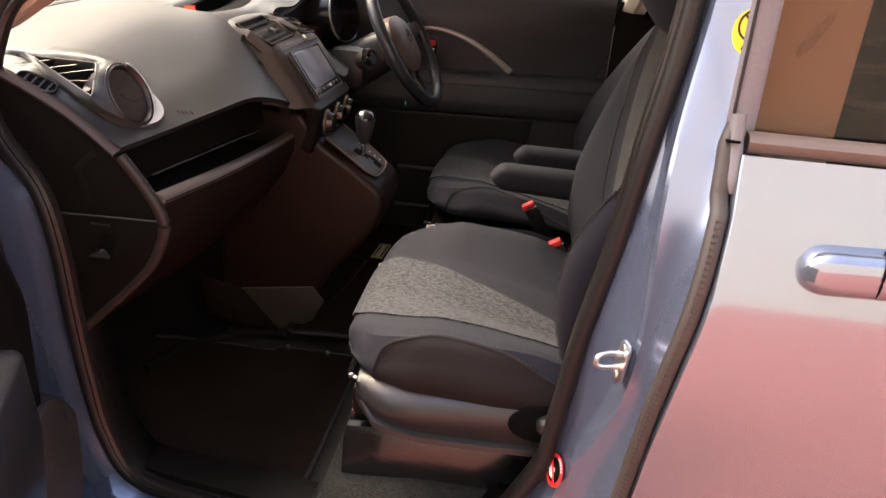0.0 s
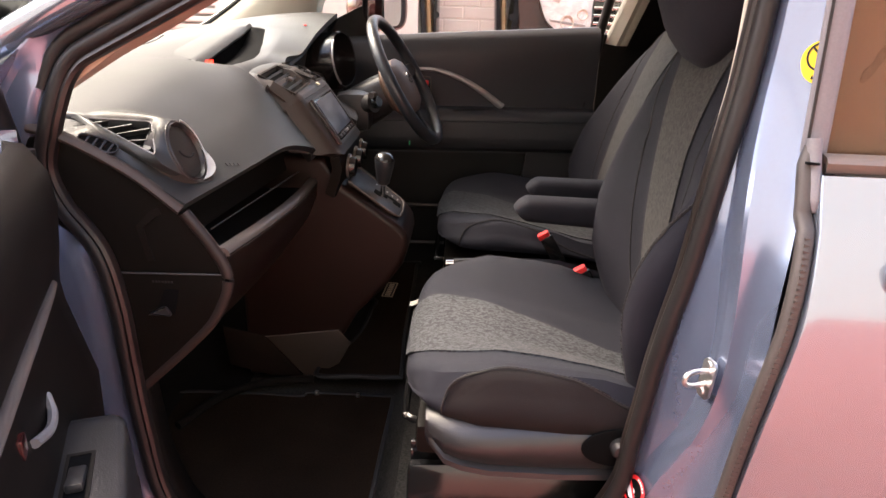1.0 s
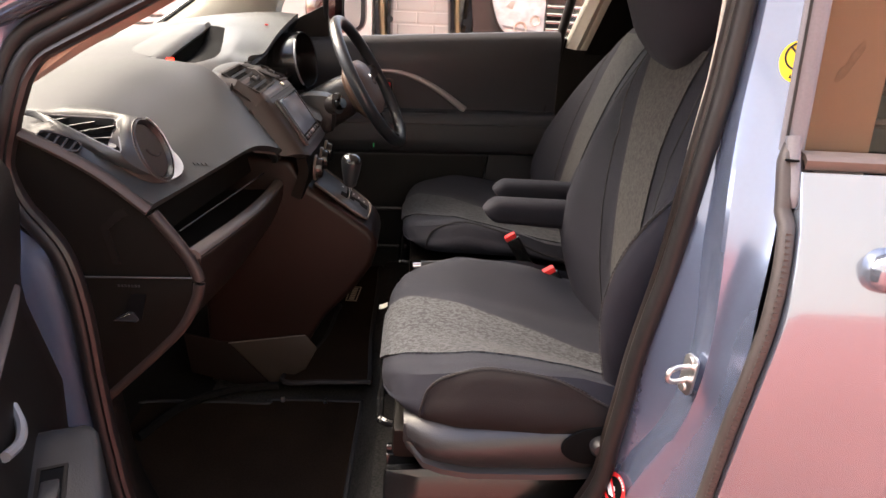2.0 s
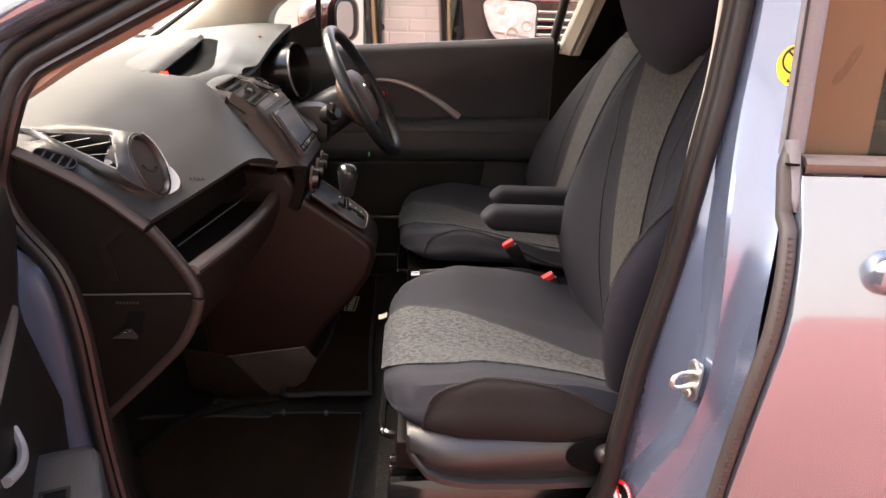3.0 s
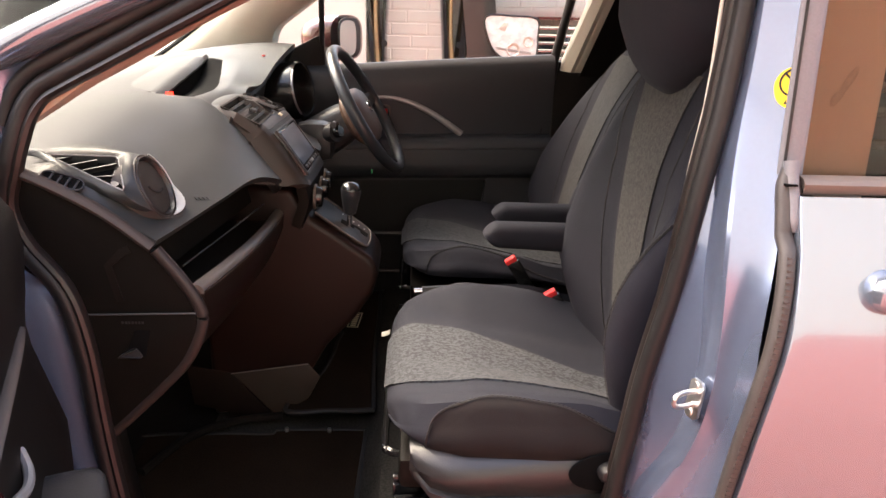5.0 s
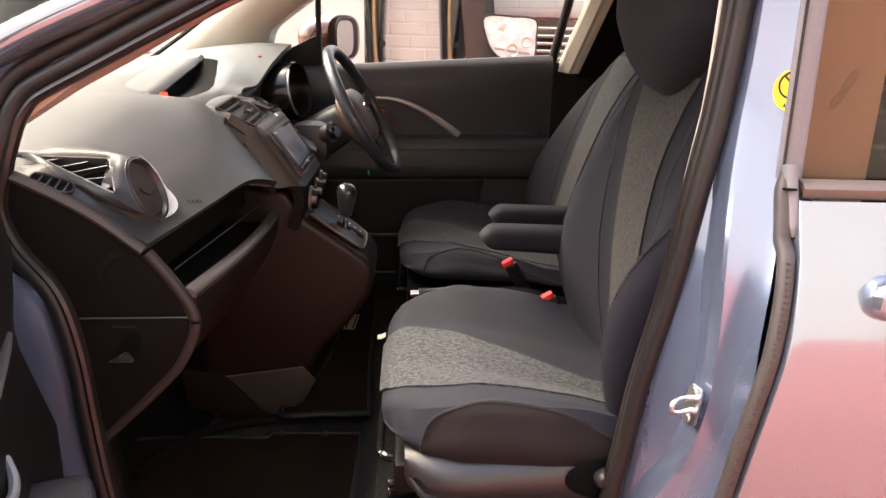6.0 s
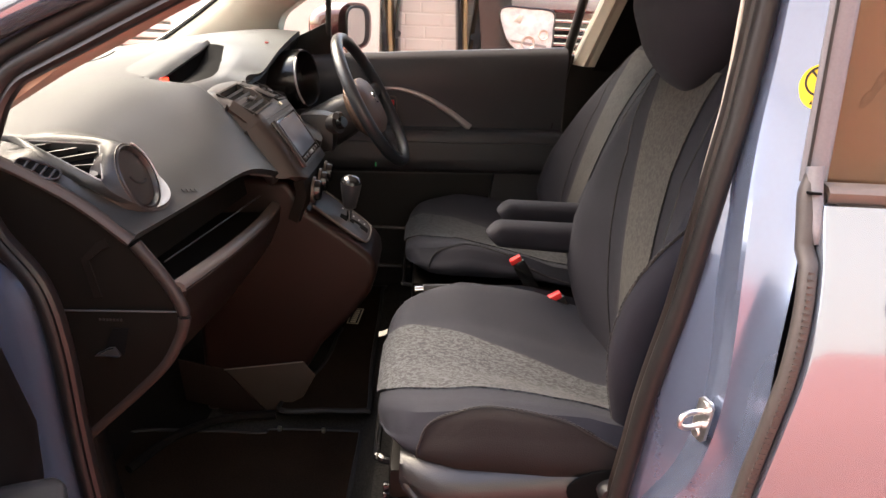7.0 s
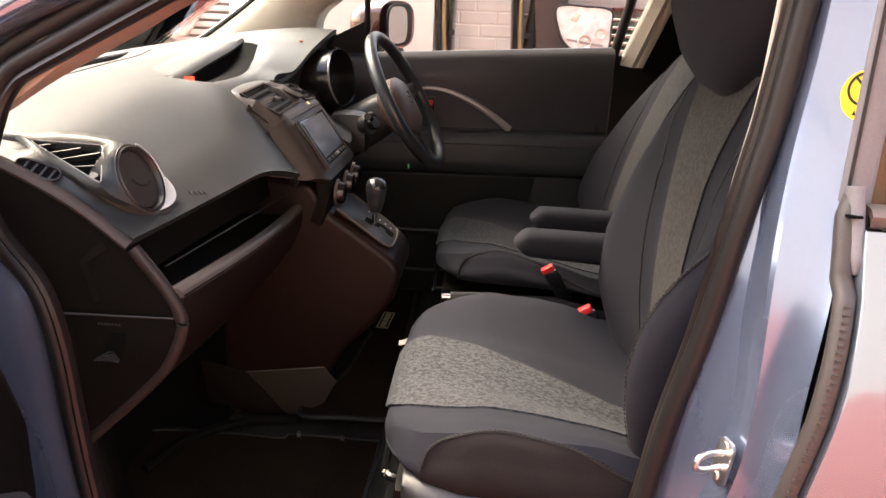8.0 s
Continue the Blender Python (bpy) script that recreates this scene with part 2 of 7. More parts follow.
# ---- setting: ground, walls ----
def brick_material(name, c1, c2, mortar, w, h):
    m = bpy.data.materials.new(name)
    m.use_nodes = True
    nt = m.node_tree
    b = nt.nodes["Principled BSDF"]
    b.inputs["Roughness"].default_value = 0.85
    co, br, bp = nt.nodes.new("ShaderNodeTexCoord"), nt.nodes.new("ShaderNodeTexBrick"), nt.nodes.new("ShaderNodeBump")
    br.inputs["Color1"].default_value, br.inputs["Color2"].default_value, br.inputs["Mortar"].default_value = (*c1, 1), (*c2, 1), (*mortar, 1)
    br.inputs["Scale"].default_value, br.inputs["Brick Width"].default_value, br.inputs["Row Height"].default_value = 1.0, w, h
    br.inputs["Mortar Size"].default_value = 0.006
    nt.links.new(co.outputs["Object"], br.inputs["Vector"])
    nt.links.new(br.outputs["Color"], b.inputs["Base Color"])
    nt.links.new(br.outputs["Fac"], bp.inputs["Height"])
    bp.invert = True
    bp.inputs["Strength"].default_value = 0.5
    nt.links.new(bp.outputs[0], b.inputs["Normal"])
    return m


PAVING = brick_material("red_paving", (0.30, 0.092, 0.072), (0.26, 0.080, 0.064), (0.22, 0.10, 0.082), 0.21, 0.105)
WALLPAINT = material("painted_brick", (0.88, 0.83, 0.77), 0.85, 0, 0.06, 0.5, 60)
REFLECTW = material("beige_reflected_wall", (0.43, 0.455, 0.40), 0.9, 0, 0.08, 0.3, 40)
RENDERW = material("pale_render", (0.75, 0.72, 0.66), 0.9, 0, 0.06, 0.3, 40)

bm = bmesh.new()
bmesh.ops.create_grid(bm, x_segments=8, y_segments=8, size=80)
ground = tagged(part("ground", bm, PAVING), "red brick paving around the parked cars", "ground", kind="structure")
# Unseen wall added behind the camera so the paint reflects a pale backdrop.
tagged(box("wall_reflected", (0, -24.0, 12.0), (160, 0.3, 24.0), REFLECTW), "beige wall out of view, added to be reflected in the car paint", "wall", kind="structure")
# painted brick wall beyond the driver's side: mortar bed with single bricks in courses
wall_brick = tagged(box("wall_brick", (0.0, 4.62, 1.3), (9.0, 0.2, 2.6), WALLPAINT), "white painted brick wall", "wall", kind="structure")


def brick_mesh(l):
    bm = box_bm((l, 0.03, 0.090), 0.006, 1)
    for v in bm.verts:
        v.co += Vector(noise.noise_vector(v.co * 23 + Vector((l * 9, 0, 0)))) * 0.003
    me = bpy.data.meshes.new("brick")
    bm.to_mesh(me)
    bm.free()
    me.materials.append(WALLPAINT)
    return me


BRICKS = [brick_mesh(l) for l in (0.292, 0.290, 0.288)]


def lay_bricks():
    count = 0
    for r in range(22):
        z = 0.30 + 0.042 + 0.098 * r
        if not 0.55 < z < 1.85:
            continue
        x = -1.25 + (0.15 if r % 2 else 0.0) + random.uniform(-0.03, 0.03)
        while x < 1.4:
            b = new("brick", BRICKS[(count * 7) % 3])
            b.parent = wall_brick
            b.location = (x, 4.529 + random.uniform(-0.0015, 0.0015), z + random.uniform(-0.002, 0.002))
            b.rotation_euler = (random.uniform(-0.012, 0.012), 0, random.uniform(-0.012, 0.012))
            count += 1
            x += 0.300

# ---- the car's shell ----
car = thing("car", "silver-blue minivan body with its front passenger door standing open", "car")

SEAL = [(-0.10, 1.294), (-0.17, 1.259), (-0.235, 1.226), (-0.30, 1.193), (-0.36, 1.162), (-0.405, 1.139), (-0.432, 1.123), (-0.450, 1.100), (-0.462, 1.070), (-0.473, 1.038), (-0.489, 0.985),
        (-0.474, 0.934), (-0.432, 0.876), (-0.416, 0.799), (-0.411, 0.699), (-0.404, 0.601), (-0.387, 0.487), (-0.336, 0.408), (-0.186, 0.40),
        (0.0, 0.41), (0.15, 0.43), (0.215, 0.475), (0.251, 0.54), (0.274, 0.60), (0.280, 0.66), (0.287, 0.72), (0.293, 0.78), (0.302, 0.84), (0.313, 0.90), (0.321, 0.96),
        (0.328, 1.02), (0.336, 1.08), (0.344, 1.14), (0.355, 1.28), (0.35, 1.40), (0.30, 1.46), (0.18, 1.43), (0.04, 1.365)]


def seal_y(x, z):
    """The seal sits deeper in the opening along the centre pillar, and leans in less."""
    k = min(1.0, max(0.0, (x - 0.05) / 0.18))
    return side_y(x, z) + k * (0.045 - max(0.0, z - 1.05) * 0.17)


seal_path = smoothed([(x, seal_y(x, z), z) for x, z in SEAL], 6, True)
MID = Vector((-0.05, 0, 0.85))


def outward(path, i):
    t = (path[(i + 1) % len(path)] - path[i - 1]).normalized()
    n = Vector((t.z, 0, -t.x))
    return -n if n.dot(path[i] - MID) < 0 else n


tube("door_seal", [p + Vector((0, -0.008, 0)) for p in seal_path], 0.011, RUBBER, car, "black rubber door seal", ry=0.012, n=10, up=(0, 1, 0), close=True)
tube("seal_lip", [p - outward(seal_path, i) * (0.013 if p.x < 0.1 else lerp([(0.85, 0.004), (1.05, 0.008)], p.z)) + Vector((0, -0.010 if p.x < 0.1 else 0.006, 0)) for i, p in enumerate(seal_path)], 0.006, material("brown_black_lip", (0.0135, 0.0098, 0.0085), 0.36, 0, 0.1, spec=0.4), car, "brown-black inner sealing lip", ry=0.009, n=8, up=(0, 1, 0), close=True)


def frame_width(x, z):
    if x < 0.1 and z < 0.5 or z < 0.45:
        return 0.10
    if x > 0.1:
        return lerp([(0.45, 0.10), (0.6, 0.088), (0.72, 0.089), (0.79, 0.084), (0.87, 0.076), (0.96, 0.066), (1.03, 0.050), (1.07, 0.042), (1.15, 0.043), (1.4, 0.043)], z)
    return lerp([(0.5, 0.11), (0.9, 0.11), (1.02, 0.08), (1.12, 0.05), (1.2, 0.05)], z)


# painted frame round the opening: a stepped section from the seal out to the skin
SECTION = ((0.02, -0.03), (0.03, -0.006), (0.08, 0.004), (0.16, 0.008), (0.24, 0.02), (0.32, 0.036), (0.40, 0.042), (0.66, 0.045), (0.76, 0.050), (0.82, 0.060), (0.88, 0.066), (0.93, 0.067), (0.95, 0.085), (0.96, 0.12), (0.6, 0.10))
rings = []
for i, p in enumerate(seal_path):
    n, w = outward(seal_path, i), frame_width(p.x, p.z)
    flat = 0.3 + 0.7 * min(1.0, max(0.0, (p.x + 0.25) / 0.3)) if p.z > 0.42 else 0.8
    flat += (0.75 - flat) * min(1.0, max(0.0, (p.z - 1.09) / 0.04)) if p.x < 0.1 else 0.0
    rings.append([p + n * (a * w) + Vector((0, -d * (flat if a < 0.9 else flat + 0.25 * (1 - flat)), 0)) for a, d in SECTION])
# along the front pillar: a second rubber bead, then one flat painted band that leans outwards to a clean edge
FRONT_BAND = ((0.006, -0.030), (0.016, -0.004), (0.024, 0.000), (0.026, 0.001), (0.029, 0.003), (0.032, 0.006), (0.036, 0.010), (0.040, 0.014), (0.043, 0.017), (0.046, 0.019), (0.048, 0.019), (0.0495, 0.016), (0.050, 0.008))
for i, p in enumerate(seal_path):
    k = min(1.0, max(0.0, (p.z - 1.085) / 0.03)) * min(1.0, max(0.0, (0.10 - p.x) / 0.10))
    if k > 0:
        n = outward(seal_path, i)
        rings[i] = [rings[i][j].lerp(p + n * FRONT_BAND[j][0] + Vector((0, -FRONT_BAND[j][1], 0)), k) if j < 13 else rings[i][j] for j in range(15)]
bead = [p + outward(seal_path, i) * 0.0195 + Vector((0, -0.003, 0)) for i, p in enumerate(seal_path) if p.x < 0.05 and p.z > 1.075]
bead.sort(key=lambda p: p.x + p.z)
tube("seal_bead", bead, 0.010, RUBBER, car, "black outer sealing bead", ry=0.009, n=10, up=(0, 1, 0))
# centre pillar: lines of its pressed section by height (seal edge, foot of the striker face, ridge, outer bend, outer edge)
PILLAR = [
    (0.54, (0.262, -0.655), (0.264, -0.657), (0.282, -0.690), (0.312, -0.694), (0.364, -0.790)),
    (0.60, (0.285, -0.658), (0.287, -0.660), (0.300, -0.697), (0.330, -0.701), (0.371, -0.790)),
    (0.66, (0.291, -0.660), (0.297, -0.670), (0.319, -0.714), (0.341, -0.718), (0.370, -0.790)),
    (0.72, (0.298, -0.664), (0.319, -0.669), (0.334, -0.731), (0.352, -0.735), (0.372, -0.790)),
    (0.78, (0.304, -0.668), (0.333, -0.673), (0.341, -0.747), (0.357, -0.751), (0.372, -0.790)),
    (0.84, (0.313, -0.673), (0.337, -0.678), (0.346, -0.748), (0.361, -0.752), (0.371, -0.790)),
    (0.90, (0.324, -0.675), (0.338, -0.680), (0.344, -0.748), (0.362, -0.752), (0.369, -0.786)),
    (0.96, (0.332, -0.678), (0.340, -0.683), (0.340, -0.746), (0.364, -0.752), (0.378, -0.773)),
    (1.02, (0.339, -0.679), (0.344, -0.684), (0.341, -0.732), (0.375, -0.742), (0.385, -0.756)),
    (1.08, (0.347, -0.678), (0.348, -0.684), (0.349, -0.709), (0.389, -0.722), (0.393, -0.732)),
    (1.14, (0.355, -0.675), (0.356, -0.679), (0.359, -0.690), (0.394, -0.714), (0.398, -0.724)),
    (1.20, (0.362, -0.671), (0.363, -0.675), (0.366, -0.684), (0.398, -0.708), (0.402, -0.718)),
    (1.40, (0.366, -0.656), (0.367, -0.660), (0.370, -0.669), (0.402, -0.693), (0.406, -0.703)),
]


def eased(points):
    """A line with its small kinks smoothed away."""
    q = smoothed(points, 8)
    for _ in range(30):
        q = [q[0]] + [(q[k - 1] + q[k] * 2 + q[k + 1]) / 4 for k in range(1, len(q) - 1)] + [q[-1]]
    return q


PILLAR_LINES = [eased([(*r[k], r[0]) for r in PILLAR]) for k in range(1, 6)]


def pillar_section(z):
    """Thirteen places across the pillar at a height."""
    s_, a_, r_, c_, e_ = [Vector((float(np.interp(z, [q.z for q in ln], [q.x for q in ln])), float(np.interp(z, [q.z for q in ln], [q.y for q in ln])), z)) for ln in PILLAR_LINES]

    def bend(f):
        return r_ * (1 - f) ** 2 + c_ * 2 * f * (1 - f) + e_ * f * f
    return [s_ + Vector((-0.010, 0.012, 0)), s_, s_.lerp(a_, 0.5), s_.lerp(a_, 0.92), a_.lerp(r_, 0.12), a_.lerp(r_, 0.5), a_.lerp(r_, 0.93), bend(0.05), bend(0.25), bend(0.45), bend(0.65), bend(0.85), e_]


for i, p in enumerate(seal_path):
    if p.x > 0.1 and 0.50 < p.z < 1.40:
        k = min(1.0, (p.z - 0.50) / 0.08, (1.40 - p.z) / 0.10)
        new_ring = pillar_section(p.z)
        rings[i] = [rings[i][j].lerp(new_ring[j], k) if j < 13 else rings[i][j] for j in range(15)]
rings = [r[:13] + [r[12] + Vector((0, 0.05, 0)) + (r[12] - r[2]) * (0.1 if r[12].x > -0.05 or r[12].z < 1.10 else -0.1), r[0] + (r[12] - r[2]) * 0.2] for r in rings]
inner_rings = []
for i, p in enumerate(seal_path):
    n = outward(seal_path, i)
    deep = 0.12 if p.x < -0.36 and p.z > 0.90 else 1.0
    sleeve = ((-0.006, 0.004), (-0.010, 0.012), (-0.006, 0.03), (0.012, 0.085), (0.03, 0.09), (0.02, 0.02))
    if p.x > 0.1 and p.z > 0.48:
        # the trim on the centre pillar turns away behind the seal
        sleeve = ((-0.002, 0.004), (-0.002, 0.012), (0.018, 0.03), (0.050, 0.085), (0.06, 0.09), (0.03, 0.02))
    inner_rings.append([p + n * a * (deep if a > 0 else 1) + Vector((0, d * deep, 0)) for a, d in sleeve])
loft("inner_trim", inner_rings, PLASTIC, car, "black plastic trim inside the door opening", close=True, sharp=60)
loft("door_frame", rings, JAMB, car, "silver-blue painted door opening", close=True, sharp=24)

tube("pillar_trim_edge", [(float(np.interp(z, [1.03, 1.14, 1.40], [0.3208, 0.3368, 0.3472])), -0.652 + 0.08 * (z - 1.05), z) for z in np.linspace(1.048, 1.40, 10)], 0.0022, CREAM, car, "cream edge of the upper pillar trim", n=8)

# fender beyond the hinge pillar
grid = [[(-0.50 - 0.03 * k - 0.02 * (0.9 - z) ** 2, -0.70 - lerp([(0, 0.0), (1, 0.045), (3, 0.09), (9, 0.12)], k) - 0.02 * math.sin((z - 0.3) * 3), z) for k in range(10)] for z in np.linspace(0.3, 1.08, 10)]
sheet("front_fender", grid, 0.015, PAINT, car)

# striker loop and plate
SP = plane_pose((0.3345, -0.738, 0.806), (0.10, 0.02, 0.99), (-0.23, 0.97, 0.0))
striker = prism("striker_plate", [(-0.024, -0.007), (-0.019, -0.012), (0.019, -0.012), (0.024, -0.007), (0.024, 0.007), (0.019, 0.012), (-0.019, 0.012), (-0.024, 0.007)], 0.004, SP, STEEL, car, "zinc-plated door striker", 0.0015)
tube("striker_loop", [SP @ Vector(q) for q in smoothed([(0.010, 0, 0.002), (0.011, -0.004, 0.022), (0.007, -0.006, 0.033), (-0.003, -0.006, 0.033), (-0.007, -0.004, 0.022), (-0.006, 0, 0.002)], 5)], 0.0030, STEEL, striker, n=10)
for s in (-1, 1):
    tube("screw", [SP @ Vector((0.017 * s, 0.001, 0.003)), SP @ Vector((0.017 * s, 0.001, 0.0058))], 0.0045, STEEL, striker, n=12)

# stickers on the pillar
YM = plane_pose((0.3925, -0.7180, 1.156), (0.80, -0.60, 0.0), (0.07, 0.10, 1))
yellow = thing("warning_sticker", "round yellow warning sticker with a crossed-out sign", "sticker", at=YM.translation)
tag_outline = circle(0.0195, 32)
tag_outline = [(x * 0.92, y if y > -0.010 else y * 1.12) for x, y in tag_outline]
INV = Matrix.Translation(-YM.translation)


def stuck(name, outline, depth, mat, lift=0.0, m=YM, parent=None, label=""):
    ob = prism(name, outline, depth, m @ Matrix.Translation((0, 0, lift)), mat, parent, label)
    ob.data.transform(Matrix.Translation(-m.translation))
    return ob


stuck("backing", tag_outline, 0.0008, YELLOW, 0, YM, yellow)
o1, o2 = circle(0.0150, 28, 0.0142), circle(0.0128, 28, 0.0120)
ob = ring_solid("ring", [(x * 0.92, y + 0.004) for x, y in o1], [(x * 0.92, y + 0.004) for x, y in o2], 0.0006, YM @ Matrix.Translation((0, 0, 0.0009)), BLACKINK, yellow)
ob.data.transform(INV)
stuck("slash", [(-0.0100, 0.0122), (-0.0088, 0.0138), (0.0100, -0.0042), (0.0088, -0.0060)], 0.0006, BLACKINK, 0.0012, YM, yellow)
for k in range(4):
    stuck("mark", [(-0.004 + 0.0024 * k, -0.002), (-0.003 + 0.0024 * k, -0.002), (-0.003 + 0.0024 * k, 0.009 - 0.001 * abs(k - 1)), (-0.004 + 0.0024 * k, 0.009 - 0.001 * abs(k - 1))], 0.0006, BLACKINK, 0.0009, YM, yellow)
for k in range(3):
    stuck("mark", [(-0.006 + 0.004 * k, -0.0178), (-0.003 + 0.004 * k, -0.0178), (-0.0045 + 0.004 * k, -0.0135)], 0.0006, BLACKINK, 0.0009, YM, yellow)

RM = plane_pose((0.2880, -0.6845, 0.600), (0.33, -0.94, 0.0), (0.22, 0.08, 1))
redtag = thing("airbag_sticker", "round red and white warning sticker", "sticker", at=RM.translation)
stuck("backing", circle(0.0215, 32), 0.0008, RED, 0, RM, redtag)
stuck("disc", circle(0.0160, 28), 0.0006, DEEP, 0.0009, RM, redtag)
stuck("mark", [(-0.010, -0.006), (-0.004, -0.011), (0.004, -0.010), (0.006, -0.004), (-0.001, -0.003), (-0.006, 0.006), (-0.010, 0.004)], 0.0006, WHITE, 0.0016, RM, redtag)
stuck("mark", circle(0.0035, 14), 0.0006, WHITE, 0.0016, RM @ Matrix.Translation((0.002, 0.004, 0)), redtag)
stuck("bar", [(-0.0125, 0.010), (-0.0105, 0.0125), (0.0125, -0.010), (0.0105, -0.0125)], 0.0006, RED, 0.0024, RM, redtag)
for k in range(5):
    a = 0.5 + 0.22 * k
    stuck("lettering_bar", [(r * math.cos(a + d), r * math.sin(a + d)) for r, d in ((0.0175, 0), (0.0200, 0), (0.0200, 0.14), (0.0175, 0.14))], 0.0006, WHITE, 0.0009, RM, redtag)


# ---- rear side door ----
DOOR_SECTION = [(p.x, p.y) for p in smoothed([(0.2, -0.755, 0), (0.35, -0.785, 0), (0.5, -0.807, 0), (0.65, -0.815, 0), (0.80, -0.8215, 0), (0.865, -0.8215, 0), (0.915, -0.8165, 0), (0.96, -0.8055, 0), (1.00, -0.789, 0), (1.04, -0.768, 0), (1.08, -0.750, 0)], 10)]


def door_y(z):
    return lerp(DOOR_SECTION, z)


def door_x(z):
    return lerp([(0.3, 0.30), (0.5, 0.330), (0.6, 0.342), (0.7, 0.354), (0.75, 0.358), (0.8, 0.363), (0.85, 0.370), (0.9, 0.379), (0.95, 0.386), (1.0, 0.392), (1.06, 0.396)], z)


rear_door = thing("rear_door", "closed silver rear side door with a tinted window", "car door")
zs = list(np.linspace(0.3, 1.052, 44))
EDGE = ((0.0, 0.022), (0.0003, 0.008), (0.0010, 0.002), (0.002, 0.0004), (0.004, 0.0), (0.016, 0.0))
cols = list(EDGE) + [(0.03 + 0.06 * k, 0.0) for k in range(19)]
grid = [[(door_x(z) + dx, door_y(z) + dy - 0.006 * math.sin(min(1.0, dx / 1.1) * math.pi), z) for z in zs] for dx, dy in cols]
sheet("door_skin", grid, 0.02, PAINT, rear_door)
edge = [Vector((door_x(z) - 0.0085, door_y(z) + 0.010, z)) for z in np.linspace(0.34, 1.0, 60)]
edge += smoothed([(0.3835, -0.766, 1.012), (0.3845, -0.757, 1.035), (0.3855, -0.748, 1.058), (0.391, -0.742, 1.075)], 6)
tube("edge_rubber", edge, 0.0085, RIBRUB, rear_door, "ribbed brown-grey rubber edge strip", n=10)
for k in range(76):
    z = 0.56 + 0.0058 * k
    box("rib", pose(door_x(z) - 0.0095, door_y(z) + 0.0018, z, 0, 8, 0), (0.0065, 0.002, 0.0024), RIBRUB, rear_door)
tube("corner_rubber", smoothed([(0.390, -0.744, 1.085), (0.391, -0.750, 1.062), (0.392, -0.758, 1.04), (0.3925, -0.768, 1.016)], 5), [0.0075, 0.0075, 0.0075, 0.0075, 0.0075, 0.0075, 0.0075, 0.0075, 0.0075, 0.0075, 0.0075, 0.0075, 0.0075, 0.007, 0.0055, 0.003], GREYRUB, rear_door, "grey rubber corner piece", n=10)
box("rubber_notch", (0.387, -0.757, 1.0625), (0.012, 0.006, 0.002), DEEP, rear_door)
grid = [[(x, -0.748 - 0.012 * math.sin(math.pi * min(1, (x - 0.40) / 1.2)) + dy, z) for z, dy in ((1.050, 0.006), (1.052, -0.005), (1.055, -0.008), (1.063, -0.009), (1.068, -0.004), (1.070, 0.008))] for x in np.linspace(0.402, 1.45, 16)]
sheet("belt_moulding", grid, 0.012, material("brown_grey_moulding", (0.10, 0.075, 0.06), 0.5, 0, 0.08), rear_door)
grid = [[(x + 0.02 * (z - 1.08), -0.730 + 0.10 * (z - 1.08), z) for z in np.linspace(1.06, 1.46, 6)] for x in np.linspace(0.410, 1.45, 8)]
glass_rear = sheet("window_pane", grid, 0.004, TINT, rear_door)
glass_rear.visible_shadow = False
tube("window_rubber", [(0.398 + 0.004 * (z - 1.08), -0.730 + 0.08 * (z - 1.08), z) for z in np.linspace(1.068, 1.46, 8)], 0.0135, GREYRUB, rear_door, ry=0.007, n=14, up=(0, 1, 0))
tube("window_seam", [(0.3885 + 0.004 * (z - 1.08), -0.7355 + 0.08 * (z - 1.08), z) for z in np.linspace(1.068, 1.46, 8)], 0.0016, RUBBER, rear_door, n=8)
# Brown board added behind the pane to give the glass its brown area.
BLM = plane_pose((0.452, -0.7005, 1.24), (1, 0, 0), (-0.10, 0.10, 1))
BROWNBOARD = material("brown_board_finish", (0.40, 0.30, 0.235), 0.7, 0, 0.06, 0.2, 300)
prism("brown_board", [(-0.062, -0.20), (0.036, -0.20), (0.050, 0.20), (-0.062, 0.20)], 0.006, BLM @ Matrix.Translation((0, 0, -0.006)), BROWNBOARD, rear_door, "brown board added behind the tinted glass", 0.0015)
SMUDGE = material("brown_smudge", (0.285, 0.21, 0.163), 0.7, 0, 0.3, 0.2, 300, big=60)
for k, (cx, cy, rx_, ry_) in enumerate(((0.002, -0.080, 0.0050, 0.017), (-0.008, -0.096, 0.0055, 0.009))):
    prism("smudge", [(cx + rx_ * math.cos(a) * (1 + 0.15 * math.sin(3 * a)) + 0.5 * ry_ * math.sin(a), cy + ry_ * math.sin(a)) for a in np.linspace(0, 2 * math.pi, 22, endpoint=False)], 0.0006, BLM @ Matrix.Translation((0, 0, 0.0006 + 0.0004 * k)), SMUDGE, rear_door, "dark rubbed mark on the brown board")
# Black board stands in for the unlit cabin behind the rear glass.
box("dark_cabin_board", (0.9, -0.56, 1.1), (0.9, 0.01, 0.8), BLACKINK, rear_door)
# Bars added to stand for slats reflected in the rear glass.
for k, (z0, z1, w_) in enumerate(((1.085, 1.055, 0.010), (1.118, 1.125, 0.006), (1.150, 1.135, 0.012), (1.205, 1.225, 0.006))):
    tube("slat_reflection", [(0.49, -0.60, z0), (0.95, -0.60, z1)], w_, BROWNPL if k % 2 else RIBRUB, rear_door, "brown-grey bar standing for slats reflected in the rear glass", ry=0.006, n=8)
hr = []
